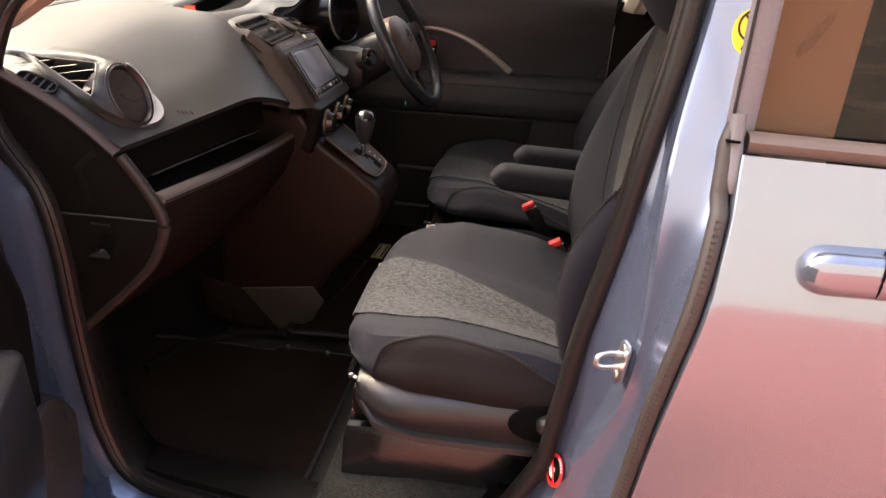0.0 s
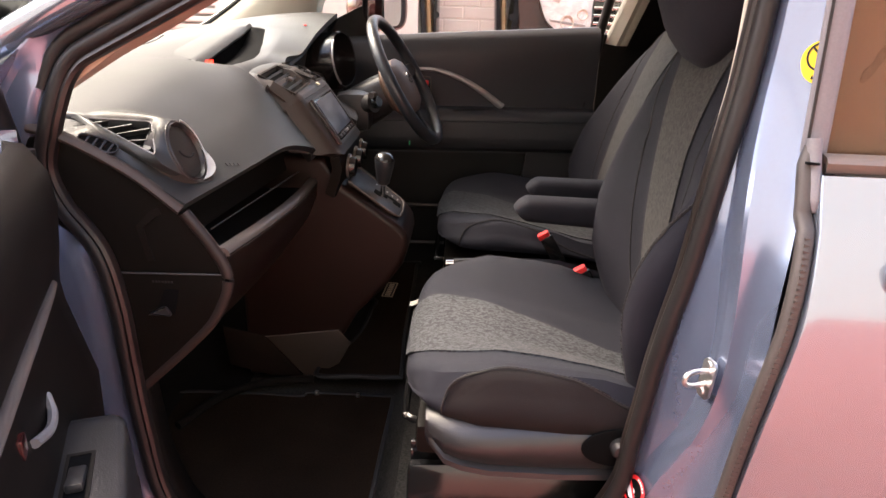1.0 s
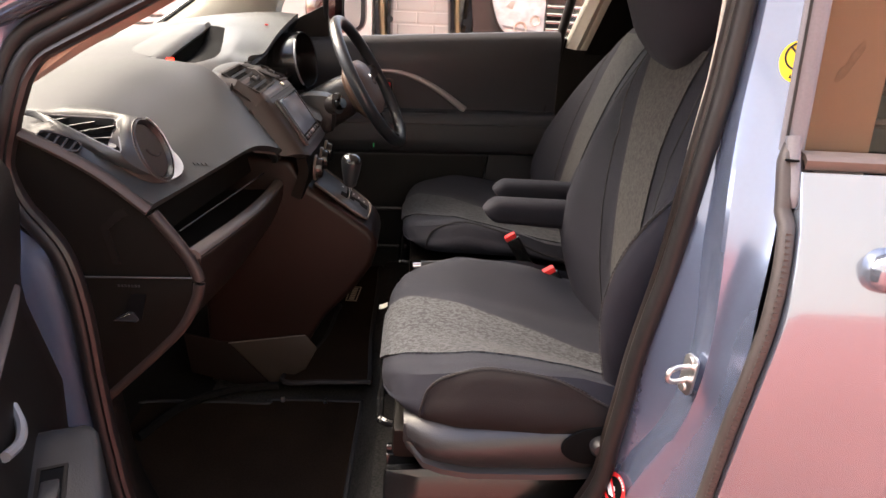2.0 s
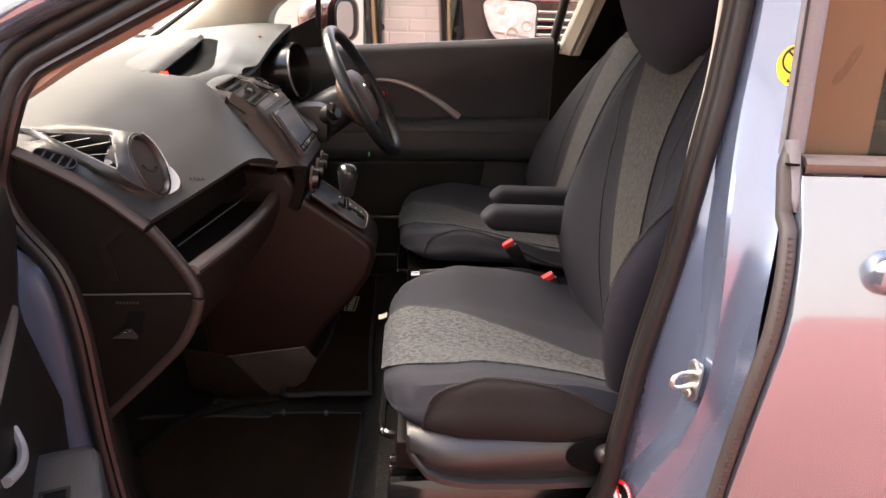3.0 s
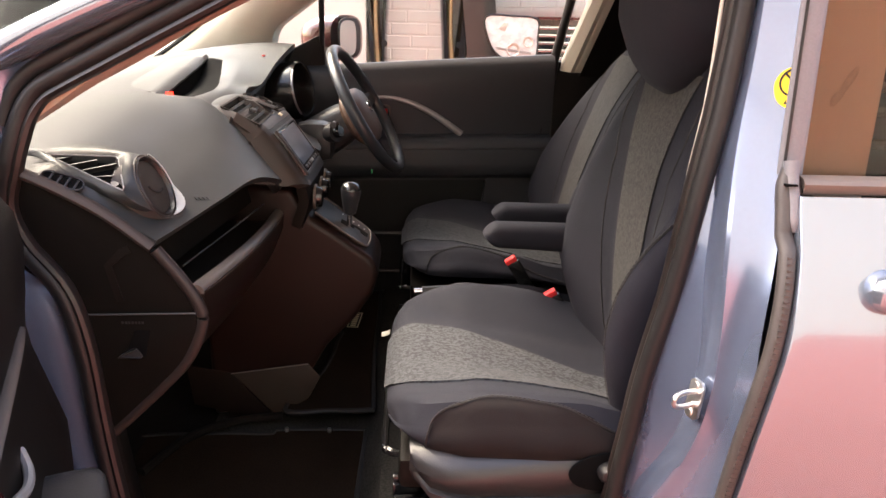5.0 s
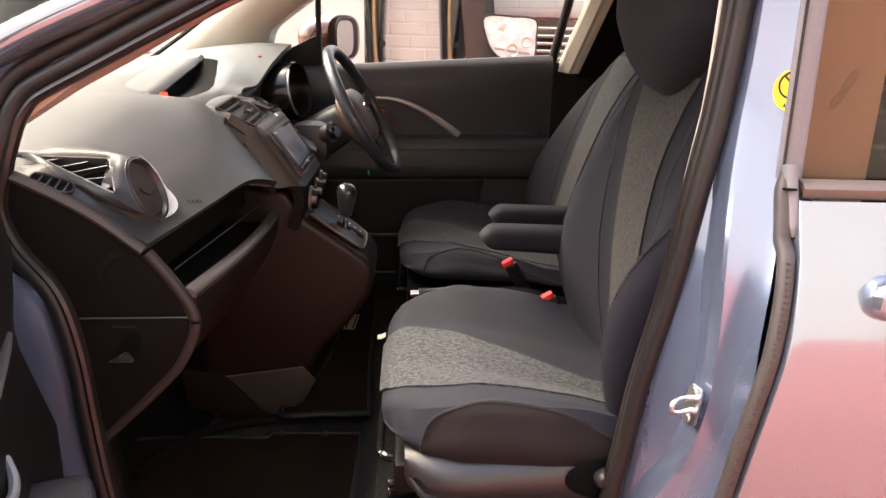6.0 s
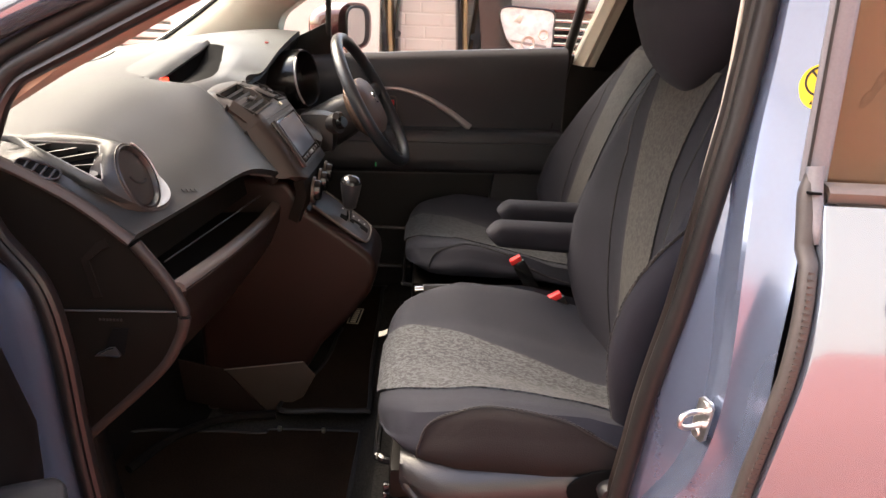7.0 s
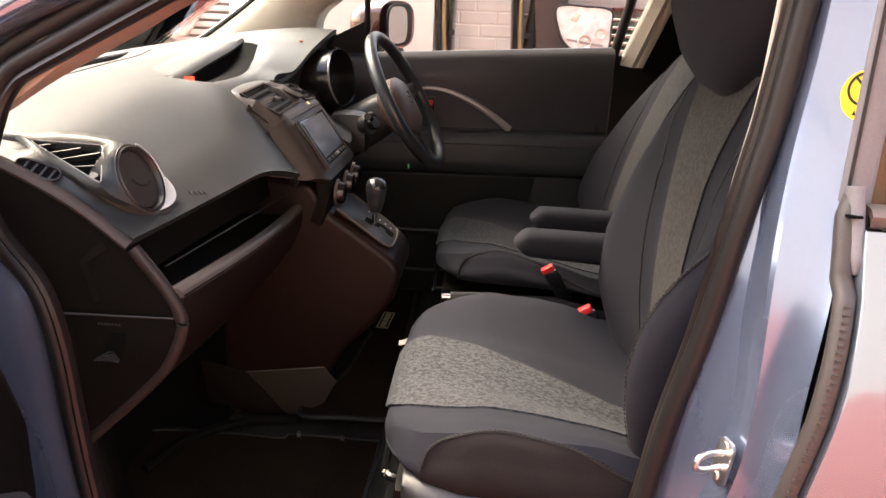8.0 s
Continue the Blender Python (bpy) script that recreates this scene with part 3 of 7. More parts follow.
for f in list(np.linspace(0, 0.14, 14)) + list(np.linspace(0.17, 0.86, 16)) + list(np.linspace(0.88, 1, 12)):
    x = 0.453 + 0.215 * f
    e = math.sqrt(max(0.0, 1 - max(0.0, 1 - f / 0.12) ** 2.4)) * math.sqrt(max(0.0, 1 - max(0.0, 1 - (1 - f) / 0.10) ** 2.4))
    e = max(0.02, e)
    row = []
    for a in np.linspace(0, 2 * math.pi, 26, endpoint=False):
        c, sn = math.cos(a), math.sin(a)
        row.append((x, door_y(0.971) - 0.004 - 0.0215 * e * math.copysign(abs(c) ** 0.7, c) if c > 0 else door_y(0.971) + 0.004, 0.972 - 0.006 * (1 - f) + 0.0215 * e * math.copysign(abs(sn) ** 0.8, sn)))
    hr.append(row)
handle = loft("door_handle", hr, PAINT, rear_door, "silver pull handle")
tube("handle_gap", [(0.519 - 0.004 * math.cos(a), door_y(0.971) - 0.0040 - 0.0222 * max(0.0, math.cos(a)) ** 0.7, 0.969 + 0.0218 * math.sin(a)) for a in np.linspace(-1.5, 1.5, 16)], 0.0011, DEEP, handle, n=6)
prism("handle_shadow_gap", [(0.447, 0.955), (0.460, 0.946), (0.672, 0.950), (0.676, 0.970), (0.672, 0.992), (0.460, 0.990), (0.447, 0.980)], 0.002, plane_pose((0, door_y(0.971) - 0.0035, 0), (1, 0, 0), (0, 0.25, 1)), PAINT, handle)

# ---- floor, walls behind the seats, roof ----
grid = []
for x in (-0.42, -0.3, -0.1, -0.075, -0.045, -0.03, 0.1, 0.5, 1.2):
    z0 = lerp([(-0.95, 0.72), (-0.75, 0.52), (-0.62, 0.40), (-0.5, 0.365), (-0.09, 0.362), (-0.045, 0.44), (0.1, 0.452), (1.2, 0.452)], x)
    row = []
    for y in np.linspace(-0.70, 0.72, 29):
        row.append((x, y, z0 if y < -0.16 else lerp([(-0.16, z0), (-0.08, min(z0, 0.40)), (0.5, min(z0, 0.39))], y)))
    grid.append(row)
sheet("floor_carpet", grid, 0.02, CARPET, car, "dark grey carpet")
# Front part of the floor carpet, coloured dark for the footwell's shade.
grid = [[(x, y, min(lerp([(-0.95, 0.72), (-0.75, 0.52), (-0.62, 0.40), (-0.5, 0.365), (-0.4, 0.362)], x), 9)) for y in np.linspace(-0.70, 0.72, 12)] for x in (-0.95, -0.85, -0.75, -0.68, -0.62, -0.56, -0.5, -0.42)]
sheet("footwell_carpet", grid, 0.02, FOOTWELL, car, "footwell carpet toned dark for the shade under the dash")
prism("sill_plate", [(-0.34, -0.60), (0.22, -0.685), (0.22, -0.61), (-0.34, -0.54)], 0.02, Matrix.Translation((0, 0, 0.40)), PLASTIC, car, "black plastic sill scuff plate", 0.006)
prism("step_trim", [(-0.34, -0.70), (0.22, -0.79), (0.22, -0.72), (-0.34, -0.63)], 0.012, Matrix.Translation((0, 0, 0.372)), PLASTIC, car, "black step trim", 0.004)
grid = [[(x, y, 1.50 - 0.10 * (y / 0.6) ** 2 - 0.25 * max(0, -0.1 - x)) for y in np.linspace(-0.62, 0.62, 13)] for x in np.linspace(-0.3, 1.6, 12)]
sheet("roof_lining", grid, -0.03, HEADLINER, car)
box("rear_wall", (1.5, 0, 0.95), (0.04, 1.5, 1.2), PLASTIC, car)
box("bulkhead", (-1.0, 0, 0.7), (0.04, 1.4, 0.66), PLASTIC, car)
box("kick_panel", pose(-0.75, -0.565, 0.64, 0, 0, 0), (0.50, 0.02, 0.60), PLASTIC, car, "", 0.005)
box("kick_panel", pose(-0.75, 0.665, 0.68, 0, 0, 4), (0.56, 0.02, 0.70), PLASTIC, car, "", 0.005)
outer = smoothed([(-0.47, -0.575, 1.075), (-0.435, -0.575, 1.097), (-0.352, -0.575, 1.153), (-0.262, -0.575, 1.202), (-0.10, -0.58, 1.282), (0.1, -0.58, 1.38)], 5)
inner_e = smoothed([(-0.48, -0.51, 1.085), (-0.410, -0.51, 1.128), (-0.332, -0.51, 1.164), (-0.253, -0.51, 1.208), (-0.09, -0.515, 1.288), (0.1, -0.52, 1.388)], 5)
grid = [[a + Vector((-0.02, -0.004, 0.02)), a, a.lerp(b, 0.3) + Vector((0.002, 0, -0.002)), a.lerp(b, 0.7) + Vector((0.002, 0, -0.002)), b, b + Vector((-0.012, 0.004, 0.012)), b + Vector((-0.03, -0.01, 0.03))] for a, b in zip(outer, inner_e)]
sheet("pillar_trim", grid, 0.006, TAN, car, "tan front pillar trim")
ap = smoothed([(-0.68, -0.635, 1.09), (-0.485, -0.635, 1.195), (-0.315, -0.64, 1.268), (-0.135, -0.645, 1.345), (0.1, -0.62, 1.44)], 5)
tube("front_pillar", [p + Vector((0.035, 0.05, -0.022)) for p in ap], 0.02, PAINT, car, ry=0.02, n=12)
AL = smoothed([(-0.86, 0.62, 1.00), (-0.705, 0.58, 1.080), (-0.612, 0.575, 1.141), (-0.522, 0.57, 1.208), (-0.36, 0.555, 1.335), (-0.25, 0.54, 1.43)], 4)
AR = smoothed([(-0.47, 0.65, 1.01), (-0.425, 0.640, 1.07), (-0.410, 0.625, 1.13), (-0.393, 0.62, 1.178), (-0.340, 0.61, 1.222), (-0.10, 0.57, 1.39)], 4)
grid = []
for f in np.linspace(0, 1, 24):
    i = f * (len(AL) - 1)
    k = min(int(i), len(AL) - 2)
    a, b = AL[k].lerp(AL[k + 1], i - k), AR[k].lerp(AR[k + 1], i - k)
    m_ = (a + b) / 2 + Vector((0.0, -0.03, 0.0))
    grid.append([a + Vector((-0.03, 0.03, 0.0)), a, (a + m_) / 2 + Vector((0, -0.008, 0)), m_, (b + m_) / 2 + Vector((0, -0.008, 0)), b, b + Vector((0.01, 0.05, 0.0))])
sheet("pillar_trim", grid, 0.01, CREAM, car, "cream front pillar trim")
grid = [[(-0.90 + 0.64 * f - 0.14 * (1 - (y / 0.66) ** 2), y * (1 - 0.14 * f), 1.04 + 0.42 * f) for y in np.linspace(-0.66, 0.66, 13)] for f in np.linspace(0, 1, 10)]
ws = sheet("windscreen", grid, 0.004, GLASS, car)
ws.visible_shadow = False
tube("glass_edge", [p + Vector((-0.012, 0.0, 0.006)) for p in AL], 0.008, BLACKINK, car, "black glass border", n=8)
tube("glass_edge", smoothed([(-0.69, -0.45, 1.060), (-0.715, -0.15, 1.066), (-0.735, 0.13, 1.070), (-0.745, 0.40, 1.076), (-0.72, 0.57, 1.078)], 6), 0.007, BLACKINK, car, "black lower glass border", n=8)
tube("glass_edge", [(-0.90 - 0.14 * (1 - (y / 0.66) ** 2) + 0.02, y, 1.055) for y in np.linspace(-0.64, 0.64, 15)], 0.012, BLACKINK, car, "black glass border", n=8)


def ry(x):
    return 0.69 + (x - 0.4) * 0.10


# ---- driver door ----
driver_door = thing("driver_door", "closed driver door with black vinyl panel and silver arc trim", "car door")


def sill_z(x):
    return 1.082 + 0.06 * x


VINYL = material("black_vinyl", (0.030, 0.0305, 0.033), 0.42, 0, 0.12, 0.35, 600, spec=0.4)
grid = []
for x in np.linspace(-0.5, 0.425, 24):
    s = sill_z(x)
    grid.append([(x, ry(x) + d, z) for z, d in ((s - 0.012, 0.05), (s, 0.03), (s, 0.01), (s - 0.012, 0.0), (s - 0.06, -0.004), (0.98, 0.0), (0.90, 0.012), (0.875, 0.012))])
upper = sheet("upper_panel", grid, 0.012, VINYL, driver_door, "black vinyl upper door panel")
grid = []
for x in np.linspace(-0.5, 0.425, 24):
    grid.append([(x, ry(x) + d, z) for z, d in ((0.874, 0.012), (0.868, -0.012), (0.866, -0.030), (0.860, -0.036), (0.850, -0.036), (0.846, -0.030), (0.842, -0.034), (0.80, -0.037), (0.772, -0.037), (0.766, -0.030), (0.764, 0.012))])
sheet("door_armrest", grid, 0.012, VINYL, driver_door, "black door armrest")
pk = plane_pose((0, ry(0) + 0.004, 0), (1, 0.1, 0), (0, 0, 1))
ring_solid("door_pocket", [(-0.48, 0.36), (0.40, 0.36), (0.41, 0.76), (-0.48, 0.76)], [(-0.46, 0.38), (0.18, 0.38), (0.232, 0.745), (-0.46, 0.745)], 0.02, pk, VINYL, driver_door)
prism("pocket_back", [(-0.47, 0.37), (0.22, 0.37), (0.245, 0.75), (-0.47, 0.75)], -0.02, pk, BLACKINK, driver_door)
arc = smoothed([(-0.22, ry(-0.2) - 0.006, 0.981), (-0.122, ry(-0.12) - 0.01, 0.990), (-0.055, ry(-0.05) - 0.012, 0.989), (0.013, ry(0.01) - 0.012, 0.969), (0.082, ry(0.08) - 0.012, 0.932), (0.150, ry(0.15) - 0.012, 0.884)], 6)
tube("arc_trim", arc, [0.0045 + 0.006 * (k / 30) for k in range(31)], SILVER, driver_door, "satin silver curved trim", ry=0.005, n=10, up=(0, 1, 0))
DHM = plane_pose((-0.084, ry(-0.08) - 0.006, 0.940), (1, 0.10, 0), (0, 0, 1))
cup_o = [(0.021 * math.copysign(abs(math.cos(a)) ** 0.45, math.cos(a)), 0.030 * math.copysign(abs(math.sin(a)) ** 0.45, math.sin(a))) for a in np.linspace(0, 2 * math.pi, 28, endpoint=False)]
cup = ring_solid("handle_cup", cup_o, [(a * 0.84, b * 0.88) for a, b in cup_o], 0.010, DHM, LIPPL, driver_door, "grey inside handle surround")
prism("cup_back", [(a * 0.86, b * 0.9) for a, b in cup_o], 0.002, DHM, BLACKINK, cup)
box("door_lever", DHM @ pose(-0.001, -0.007, 0.008), (0.026, 0.008, 0.012), CHROME, driver_door, "chrome inside door lever", 0.003)
box("lock_button", DHM @ pose(0.002, 0.011, 0.008), (0.020, 0.015, 0.012), RED, driver_door, "red lock marker", 0.003)
panel = box("switch_panel", pose(0.02, ry(0.03) - 0.018, 0.8705, 0, 0, 6), (0.20, 0.034, 0.006), PLASTIC, driver_door, "", 0.002)
tube("armrest_strip", [(x, ry(x) - 0.0365, 0.855) for x in np.linspace(-0.20, 0.118, 8)], 0.0030, SILVER, driver_door, "satin grey armrest strip", n=8)
box("grab_slot", pose(0.050, ry(0.05) - 0.030, 0.8735, 0, 0, 6), (0.096, 0.012, 0.010), BLACKINK, driver_door, "", 0.001)
for k in range(2):
    box("window_switch", pose(-0.035 + 0.028 * k, ry(0.0) - 0.022, 0.8755, 0, 0, 6), (0.014, 0.010, 0.005), SILVER if k == 0 else GLOSSBLK, driver_door, "", 0.001)
grid = [[(x, ry(x) + 0.03 - 0.25 * (z - 1.08), z) for z in np.linspace(1.06, 1.46, 5)] for x in np.linspace(-0.5, 0.5, 8)]
pane = sheet("window_pane", grid, 0.004, GLASS, driver_door)
pane.visible_shadow = False
tube("window_frame", [(0.425, ry(0.43) + 0.02, 1.09), (0.46, ry(0.43) - 0.03, 1.30), (0.485, ry(0.43) - 0.07, 1.45)], 0.014, RUBBER, driver_door, n=10)
tube("edge_seal", smoothed([(0.365, 0.70, 0.40), (0.372, 0.70, 0.7), (0.392, 0.70, 0.86), (0.415, 0.70, 1.0), (0.430, 0.70, 1.10)], 5), 0.011, RUBBER, driver_door, n=10)
tube("window_divider", [(-0.262, 0.655, 1.06), (-0.250, 0.60, 1.30)], 0.008, RUBBER, driver_door, n=8)
prism("mirror_patch", [(-0.40, 1.02), (-0.248, 1.04), (-0.252, 1.165), (-0.262, 1.162), (-0.345, 1.120)], -0.03, plane_pose((0, 0.645, 0), (1, 0.05, 0), (0, 0, 1)), PLASTIC, driver_door, "black plastic mirror corner", 0.004)

# exterior mirror
mirror = thing("wing_mirror", "dark red wing mirror with reflecting glass", "wing mirror", at=(-0.24, 0.90, 1.14))
MI = Matrix.Translation((0.24, -0.90, -1.14))
rings = []
for f in np.linspace(0, 1, 9):
    e = math.sqrt(max(0.02, 1 - (1 - f) ** 3))
    x = -0.36 + 0.13 * f
    rings.append([(x + 0.02 * math.cos(a), 0.90 + 0.10 * e * math.copysign(abs(math.cos(a)) ** 0.6, math.cos(a)), 1.135 + 0.07 * e * math.copysign(abs(math.sin(a)) ** 0.6, math.sin(a))) for a in np.linspace(0, 2 * math.pi, 28, endpoint=False)])
shell_ob = loft("housing", rings, DARKRED, mirror)
MM = plane_pose((-0.222, 0.895, 1.135), (0.08, 1, 0), (0, 0, 1))
MSIDE = 1 if MM.to_3x3().col[0].y > 0 else -1
oval = [(math.copysign(abs(math.cos(a)) ** 0.6, math.cos(a)), math.copysign(abs(math.sin(a)) ** 0.6, math.sin(a))) for a in np.linspace(0, 2 * math.pi, 28, endpoint=False)]
surround = prism("mirror_surround", [(0.092 * a, 0.062 * b) for a, b in oval], 0.003, MM, PLASTIC, mirror, "black mirror surround", 0.001)
MIRRORGL = material("dim_mirror_glass", (0.27, 0.28, 0.28), 0.06, 1.0, 0.04)
gl = prism("mirror_glass", [(0.066 * a - 0.020 * MSIDE, 0.054 * b) for a, b in oval], 0.004, MM @ Matrix.Translation((0, 0, 0.002)), MIRRORGL, mirror, "mirror glass")
arm = box("mirror_arm", pose(-0.30, 0.77, 1.085, 10, 0, 0), (0.09, 0.14, 0.035), PLASTIC, mirror, "", 0.01)
for o in (shell_ob, surround, gl):
    o.data.transform(Matrix.Rotation(radians(-13), 4, "Z") @ MI)
arm.data.transform(MI)
mirror.location += Vector((0.020, 0.0, 0.012))

# far centre pillar
box("centre_pillar", (0.57, 0.735, 0.75), (0.28, 0.05, 0.70), PLASTIC, car, "", 0.015)
grid = [[(0.452 + a + 0.12 * f, 0.70 - 0.14 * f + d, 1.072 + 0.4 * f) for a, d in ((0, 0.03), (0.004, 0.005), (0.022, -0.004), (0.032, 0.004), (0.040, 0.002), (0.052, 0.006), (0.056, 0.03))] for f in np.linspace(0, 1, 6)]
sheet("pillar_trim", grid, 0.01, CREAM, car, "cream centre pillar trim")
grid = [[(0.508 + a + 0.12 * f, 0.70 - 0.14 * f + d, 1.06 + 0.4 * f) for a, d in ((0, 0.03), (0.0, 0.01), (0.08, 0.01), (0.11, 0.03))] for f in np.linspace(0, 1, 6)]
sheet("pillar_cover", grid, 0.01, PLASTIC, car, "black upper pillar cover")
box("rear_side_panel", (1.1, 0.72, 0.72), (0.85, 0.05, 0.66), PLASTIC, car, "", 0.01)


# ---- outer body: roof, bonnet, bumpers, quarters and wheels ----
grid = [[(x, y, 1.555 - 0.10 * (y / 0.62) ** 2 - 0.25 * max(0, -0.1 - x) - 0.12 * max(0, x - 1.9) ** 1.5) for y in np.linspace(-0.66, 0.66, 13)] for x in np.linspace(-0.34, 2.75, 24)]
sheet("roof_skin", grid, -0.02, PAINT, car)
grid = [[(x, y, lerp([(-1.75, 0.84), (-1.6, 0.93), (-1.3, 0.99), (-0.96, 1.03)], x) - 0.05 * (y / 0.72) ** 4) for y in np.linspace(-0.74, 0.74, 13)] for x in np.linspace(-1.75, -0.96, 14)]
sheet("bonnet", grid, -0.015, PAINT, car)
grid = [[(-1.78 - 0.10 * (1 - (y / 0.8) ** 2) + 0.03 * math.sin((z - 0.25) * 5), y, z) for z in np.linspace(0.25, 0.84, 8)] for y in np.linspace(-0.80, 0.80, 15)]
sheet("front_bumper", grid, 0.02, PAINT, car)


def arch(x, xc, r=0.335):
    """Underside of the body side at x, lifted over a wheel."""
    d = abs(x - xc)
    return 0.30 + math.sqrt(max(0.0, r * r - d * d)) * 1.05 if d < r else 0.26


for sg in (-1, 1):
    x1 = -0.56 if sg < 0 else -0.50
    grid = []
    for x in np.linspace(-1.78, x1, 26):
        lo, hi = arch(x, -1.25), lerp([(-1.78, 0.84), (-1.6, 0.92), (-1.3, 0.975), (-0.5, 1.03)], x)
        grid.append([(x, sg * (0.80 + 0.03 * math.sin((lo + (hi - lo) * k / 6 - 0.25) * 3.4)) - sg * 0.05 * (k / 6) ** 3, lo + (hi - lo) * k / 6) for k in range(7)])
    sheet("front_wing", grid, 0.012 * -sg, PAINT, car)
    grid = []
    for x in np.linspace(1.46, 2.85, 26):
        lo = arch(x, 1.62)
        grid.append([(x - 0.10 * max(0, x - 2.6) * (z - 0.6), sg * (lerp([(0.26, 0.79), (0.78, 0.825), (1.06, 0.76), (1.48, 0.64)], z) - 0.25 * max(0, x - 2.5) ** 2), z) for z in [lo + (1.47 - lo) * k / 9 for k in range(10)]])
    sheet("rear_quarter", grid, 0.012 * -sg, PAINT, car)
    grid = [[(x, sg * (0.775 - 0.02 * k), 0.26 + 0.05 * k) for k in range(4)] for x in np.linspace(-0.9, 1.3, 8)]
    sheet("sill", grid, 0.015 * -sg, PAINT, car)
    for xc in (-1.25, 1.62):
        yw = sg * 0.70
        prof = [(0.19, -0.09), (0.27, -0.10), (0.305, -0.085), (0.312, -0.04), (0.312, 0.04), (0.305, 0.085), (0.27, 0.10), (0.19, 0.09)]
        wheel_ob = loft("tyre", [[(xc + r * math.cos(a), yw + h, 0.312 + r * math.sin(a)) for a in np.linspace(0, 2 * math.pi, 40, endpoint=False)] for r, h in prof], RUBBER, car, "black tyre", close=True)
        loft("rim", [[(xc + r * math.cos(a), yw + sg * h, 0.312 + r * math.sin(a)) for a in np.linspace(0, 2 * math.pi, 40, endpoint=False)] for r, h in ((0.192, -0.08), (0.192, 0.07), (0.17, 0.075), (0.15, 0.05), (0.06, 0.06), (0.002, 0.065))], SILVER, wheel_ob, "silver wheel rim", caps=False)
grid = [[(2.86 - 0.30 * max(0, z - 1.0) - 0.06 * (y / 0.7) ** 2, y, z) for z in np.linspace(0.28, 1.46, 12)] for y in np.linspace(-0.70, 0.70, 11)]
sheet("tailgate", grid, -0.02, PAINT, car)
grid = [[(x, 0.80 - 0.05 * max(0, (z - 0.8)) - 0.012 * math.cos(z * 4), z) for z in np.linspace(0.30, 1.06, 10)] for x in np.linspace(-0.50, 0.44, 12)]
sheet("outer_skin", grid, -0.01, PAINT, driver_door)
grid = [[(x, 0.80 - 0.05 * max(0, (z - 0.8)) - 0.012 * math.cos(z * 4), z) for z in np.linspace(0.30, 1.06, 10)] for x in np.linspace(0.46, 1.45, 12)]
sheet("rear_door_skin", grid, -0.01, PAINT, car)
for x in (1.42,):
    box("rear_cabin_wall", (x, 0.0, 0.75), (0.03, 1.40, 0.9), PLASTIC, car)


# ---- open passenger door ----
PANELGREY = material("dark_grey_door_plastic", (0.019, 0.0180, 0.0182), 0.30, 0, 0.12, 0.3, 700, spec=0.42)
passenger_door = thing("passenger_door", "open front passenger door with black inner panel and armrest", "car door")
DU, DN = Vector((0.39, -0.92, 0)).normalized(), Vector((0.92, 0.39, 0)).normalized()
DM = Matrix((DU, Vector((0, 0, 1)), DN)).transposed().to_4x4()   # x along the door, y up, z into the cabin
DM.translation = (-0.447, -0.654, 0)


def dpt(r, z, d):
    return DM @ Vector((r, z, d))


grid = []
for r in np.linspace(0.040, 0.86, 24):
    e = 0.012 * max(0, 1 - (r - 0.04) / 0.02) ** 2 - 0.008
    grid.append([dpt(r, z, d - e) for z, d in ((0.36, -0.02), (0.40, 0.0), (0.60, 0.004), (0.70, 0.008), (0.76, 0.010), (0.86, -0.012), (0.885, -0.014), (0.905, -0.012), (0.93, -0.008), (0.975, -0.003), (1.01, -0.006), (1.028, -0.016), (1.03, -0.03))])
sheet("door_panel", grid, 0.012, PLASTIC, passenger_door)
grid = [[dpt(r, z, -0.028 + (0.0 if r > -0.02 else -0.03)) for z in (0.30, 0.5, 0.8, 1.03)] for r in np.linspace(-0.03, 0.92, 12)]
sheet("inner_shell", grid, 0.02, JAMB, passenger_door)
grid = [[dpt(r, z, -0.10 - 0.03 * math.sin((z - 0.2) * 2.6)) for z in np.linspace(0.28, 1.04, 10)] for r in np.linspace(-0.06, 0.96, 12)]
sheet("outer_skin", grid, 0.012, PAINT, passenger_door)
loft("hinge_edge", [[dpt(-0.03, z, -0.03), dpt(-0.045, z, -0.05), dpt(-0.05, z, -0.10), dpt(-0.03, z, -0.12)] for z in (0.30, 0.6, 0.9, 1.04)], PAINT, passenger_door, "painted hinge edge of the door")
tube("edge_rubber", [dpt(-0.012, z, -0.018) for z in np.linspace(0.35, 1.02, 8)], 0.008, RUBBER, passenger_door, n=8)
tube("silver_strip", smoothed([dpt(0.130, 0.903, 0.006), dpt(0.2, 0.907, 0.010), dpt(0.35, 0.910, 0.012), dpt(0.6, 0.909, 0.012)], 6), 0.007, LIPPL, passenger_door, "satin grey trim strip", ry=0.005, n=10)
# handle bowl, lever and lock
bowl = [(0.24 + 0.06 * math.cos(a), 0.845 + 0.036 * math.sin(a)) for a in np.linspace(0, 2 * math.pi, 28, endpoint=False)]
inner = [(0.24 + 0.052 * math.cos(a), 0.845 + 0.029 * math.sin(a)) for a in np.linspace(0, 2 * math.pi, 28, endpoint=False)]
cup = ring_solid("handle_bowl", bowl, inner, 0.014, DM @ Matrix.Translation((0, 0, -0.01)), PLASTIC, passenger_door)
prism("bowl_back", inner, 0.004, DM @ Matrix.Translation((0, 0, -0.008)), BLACKINK, passenger_door)
tube("door_lever", smoothed([dpt(0.258, 0.842, 0.010), dpt(0.285, 0.838, 0.018), dpt(0.315, 0.840, 0.020), dpt(0.345, 0.848, 0.014)], 5), 0.0045, SILVER, passenger_door, "chrome inside door lever", n=8)
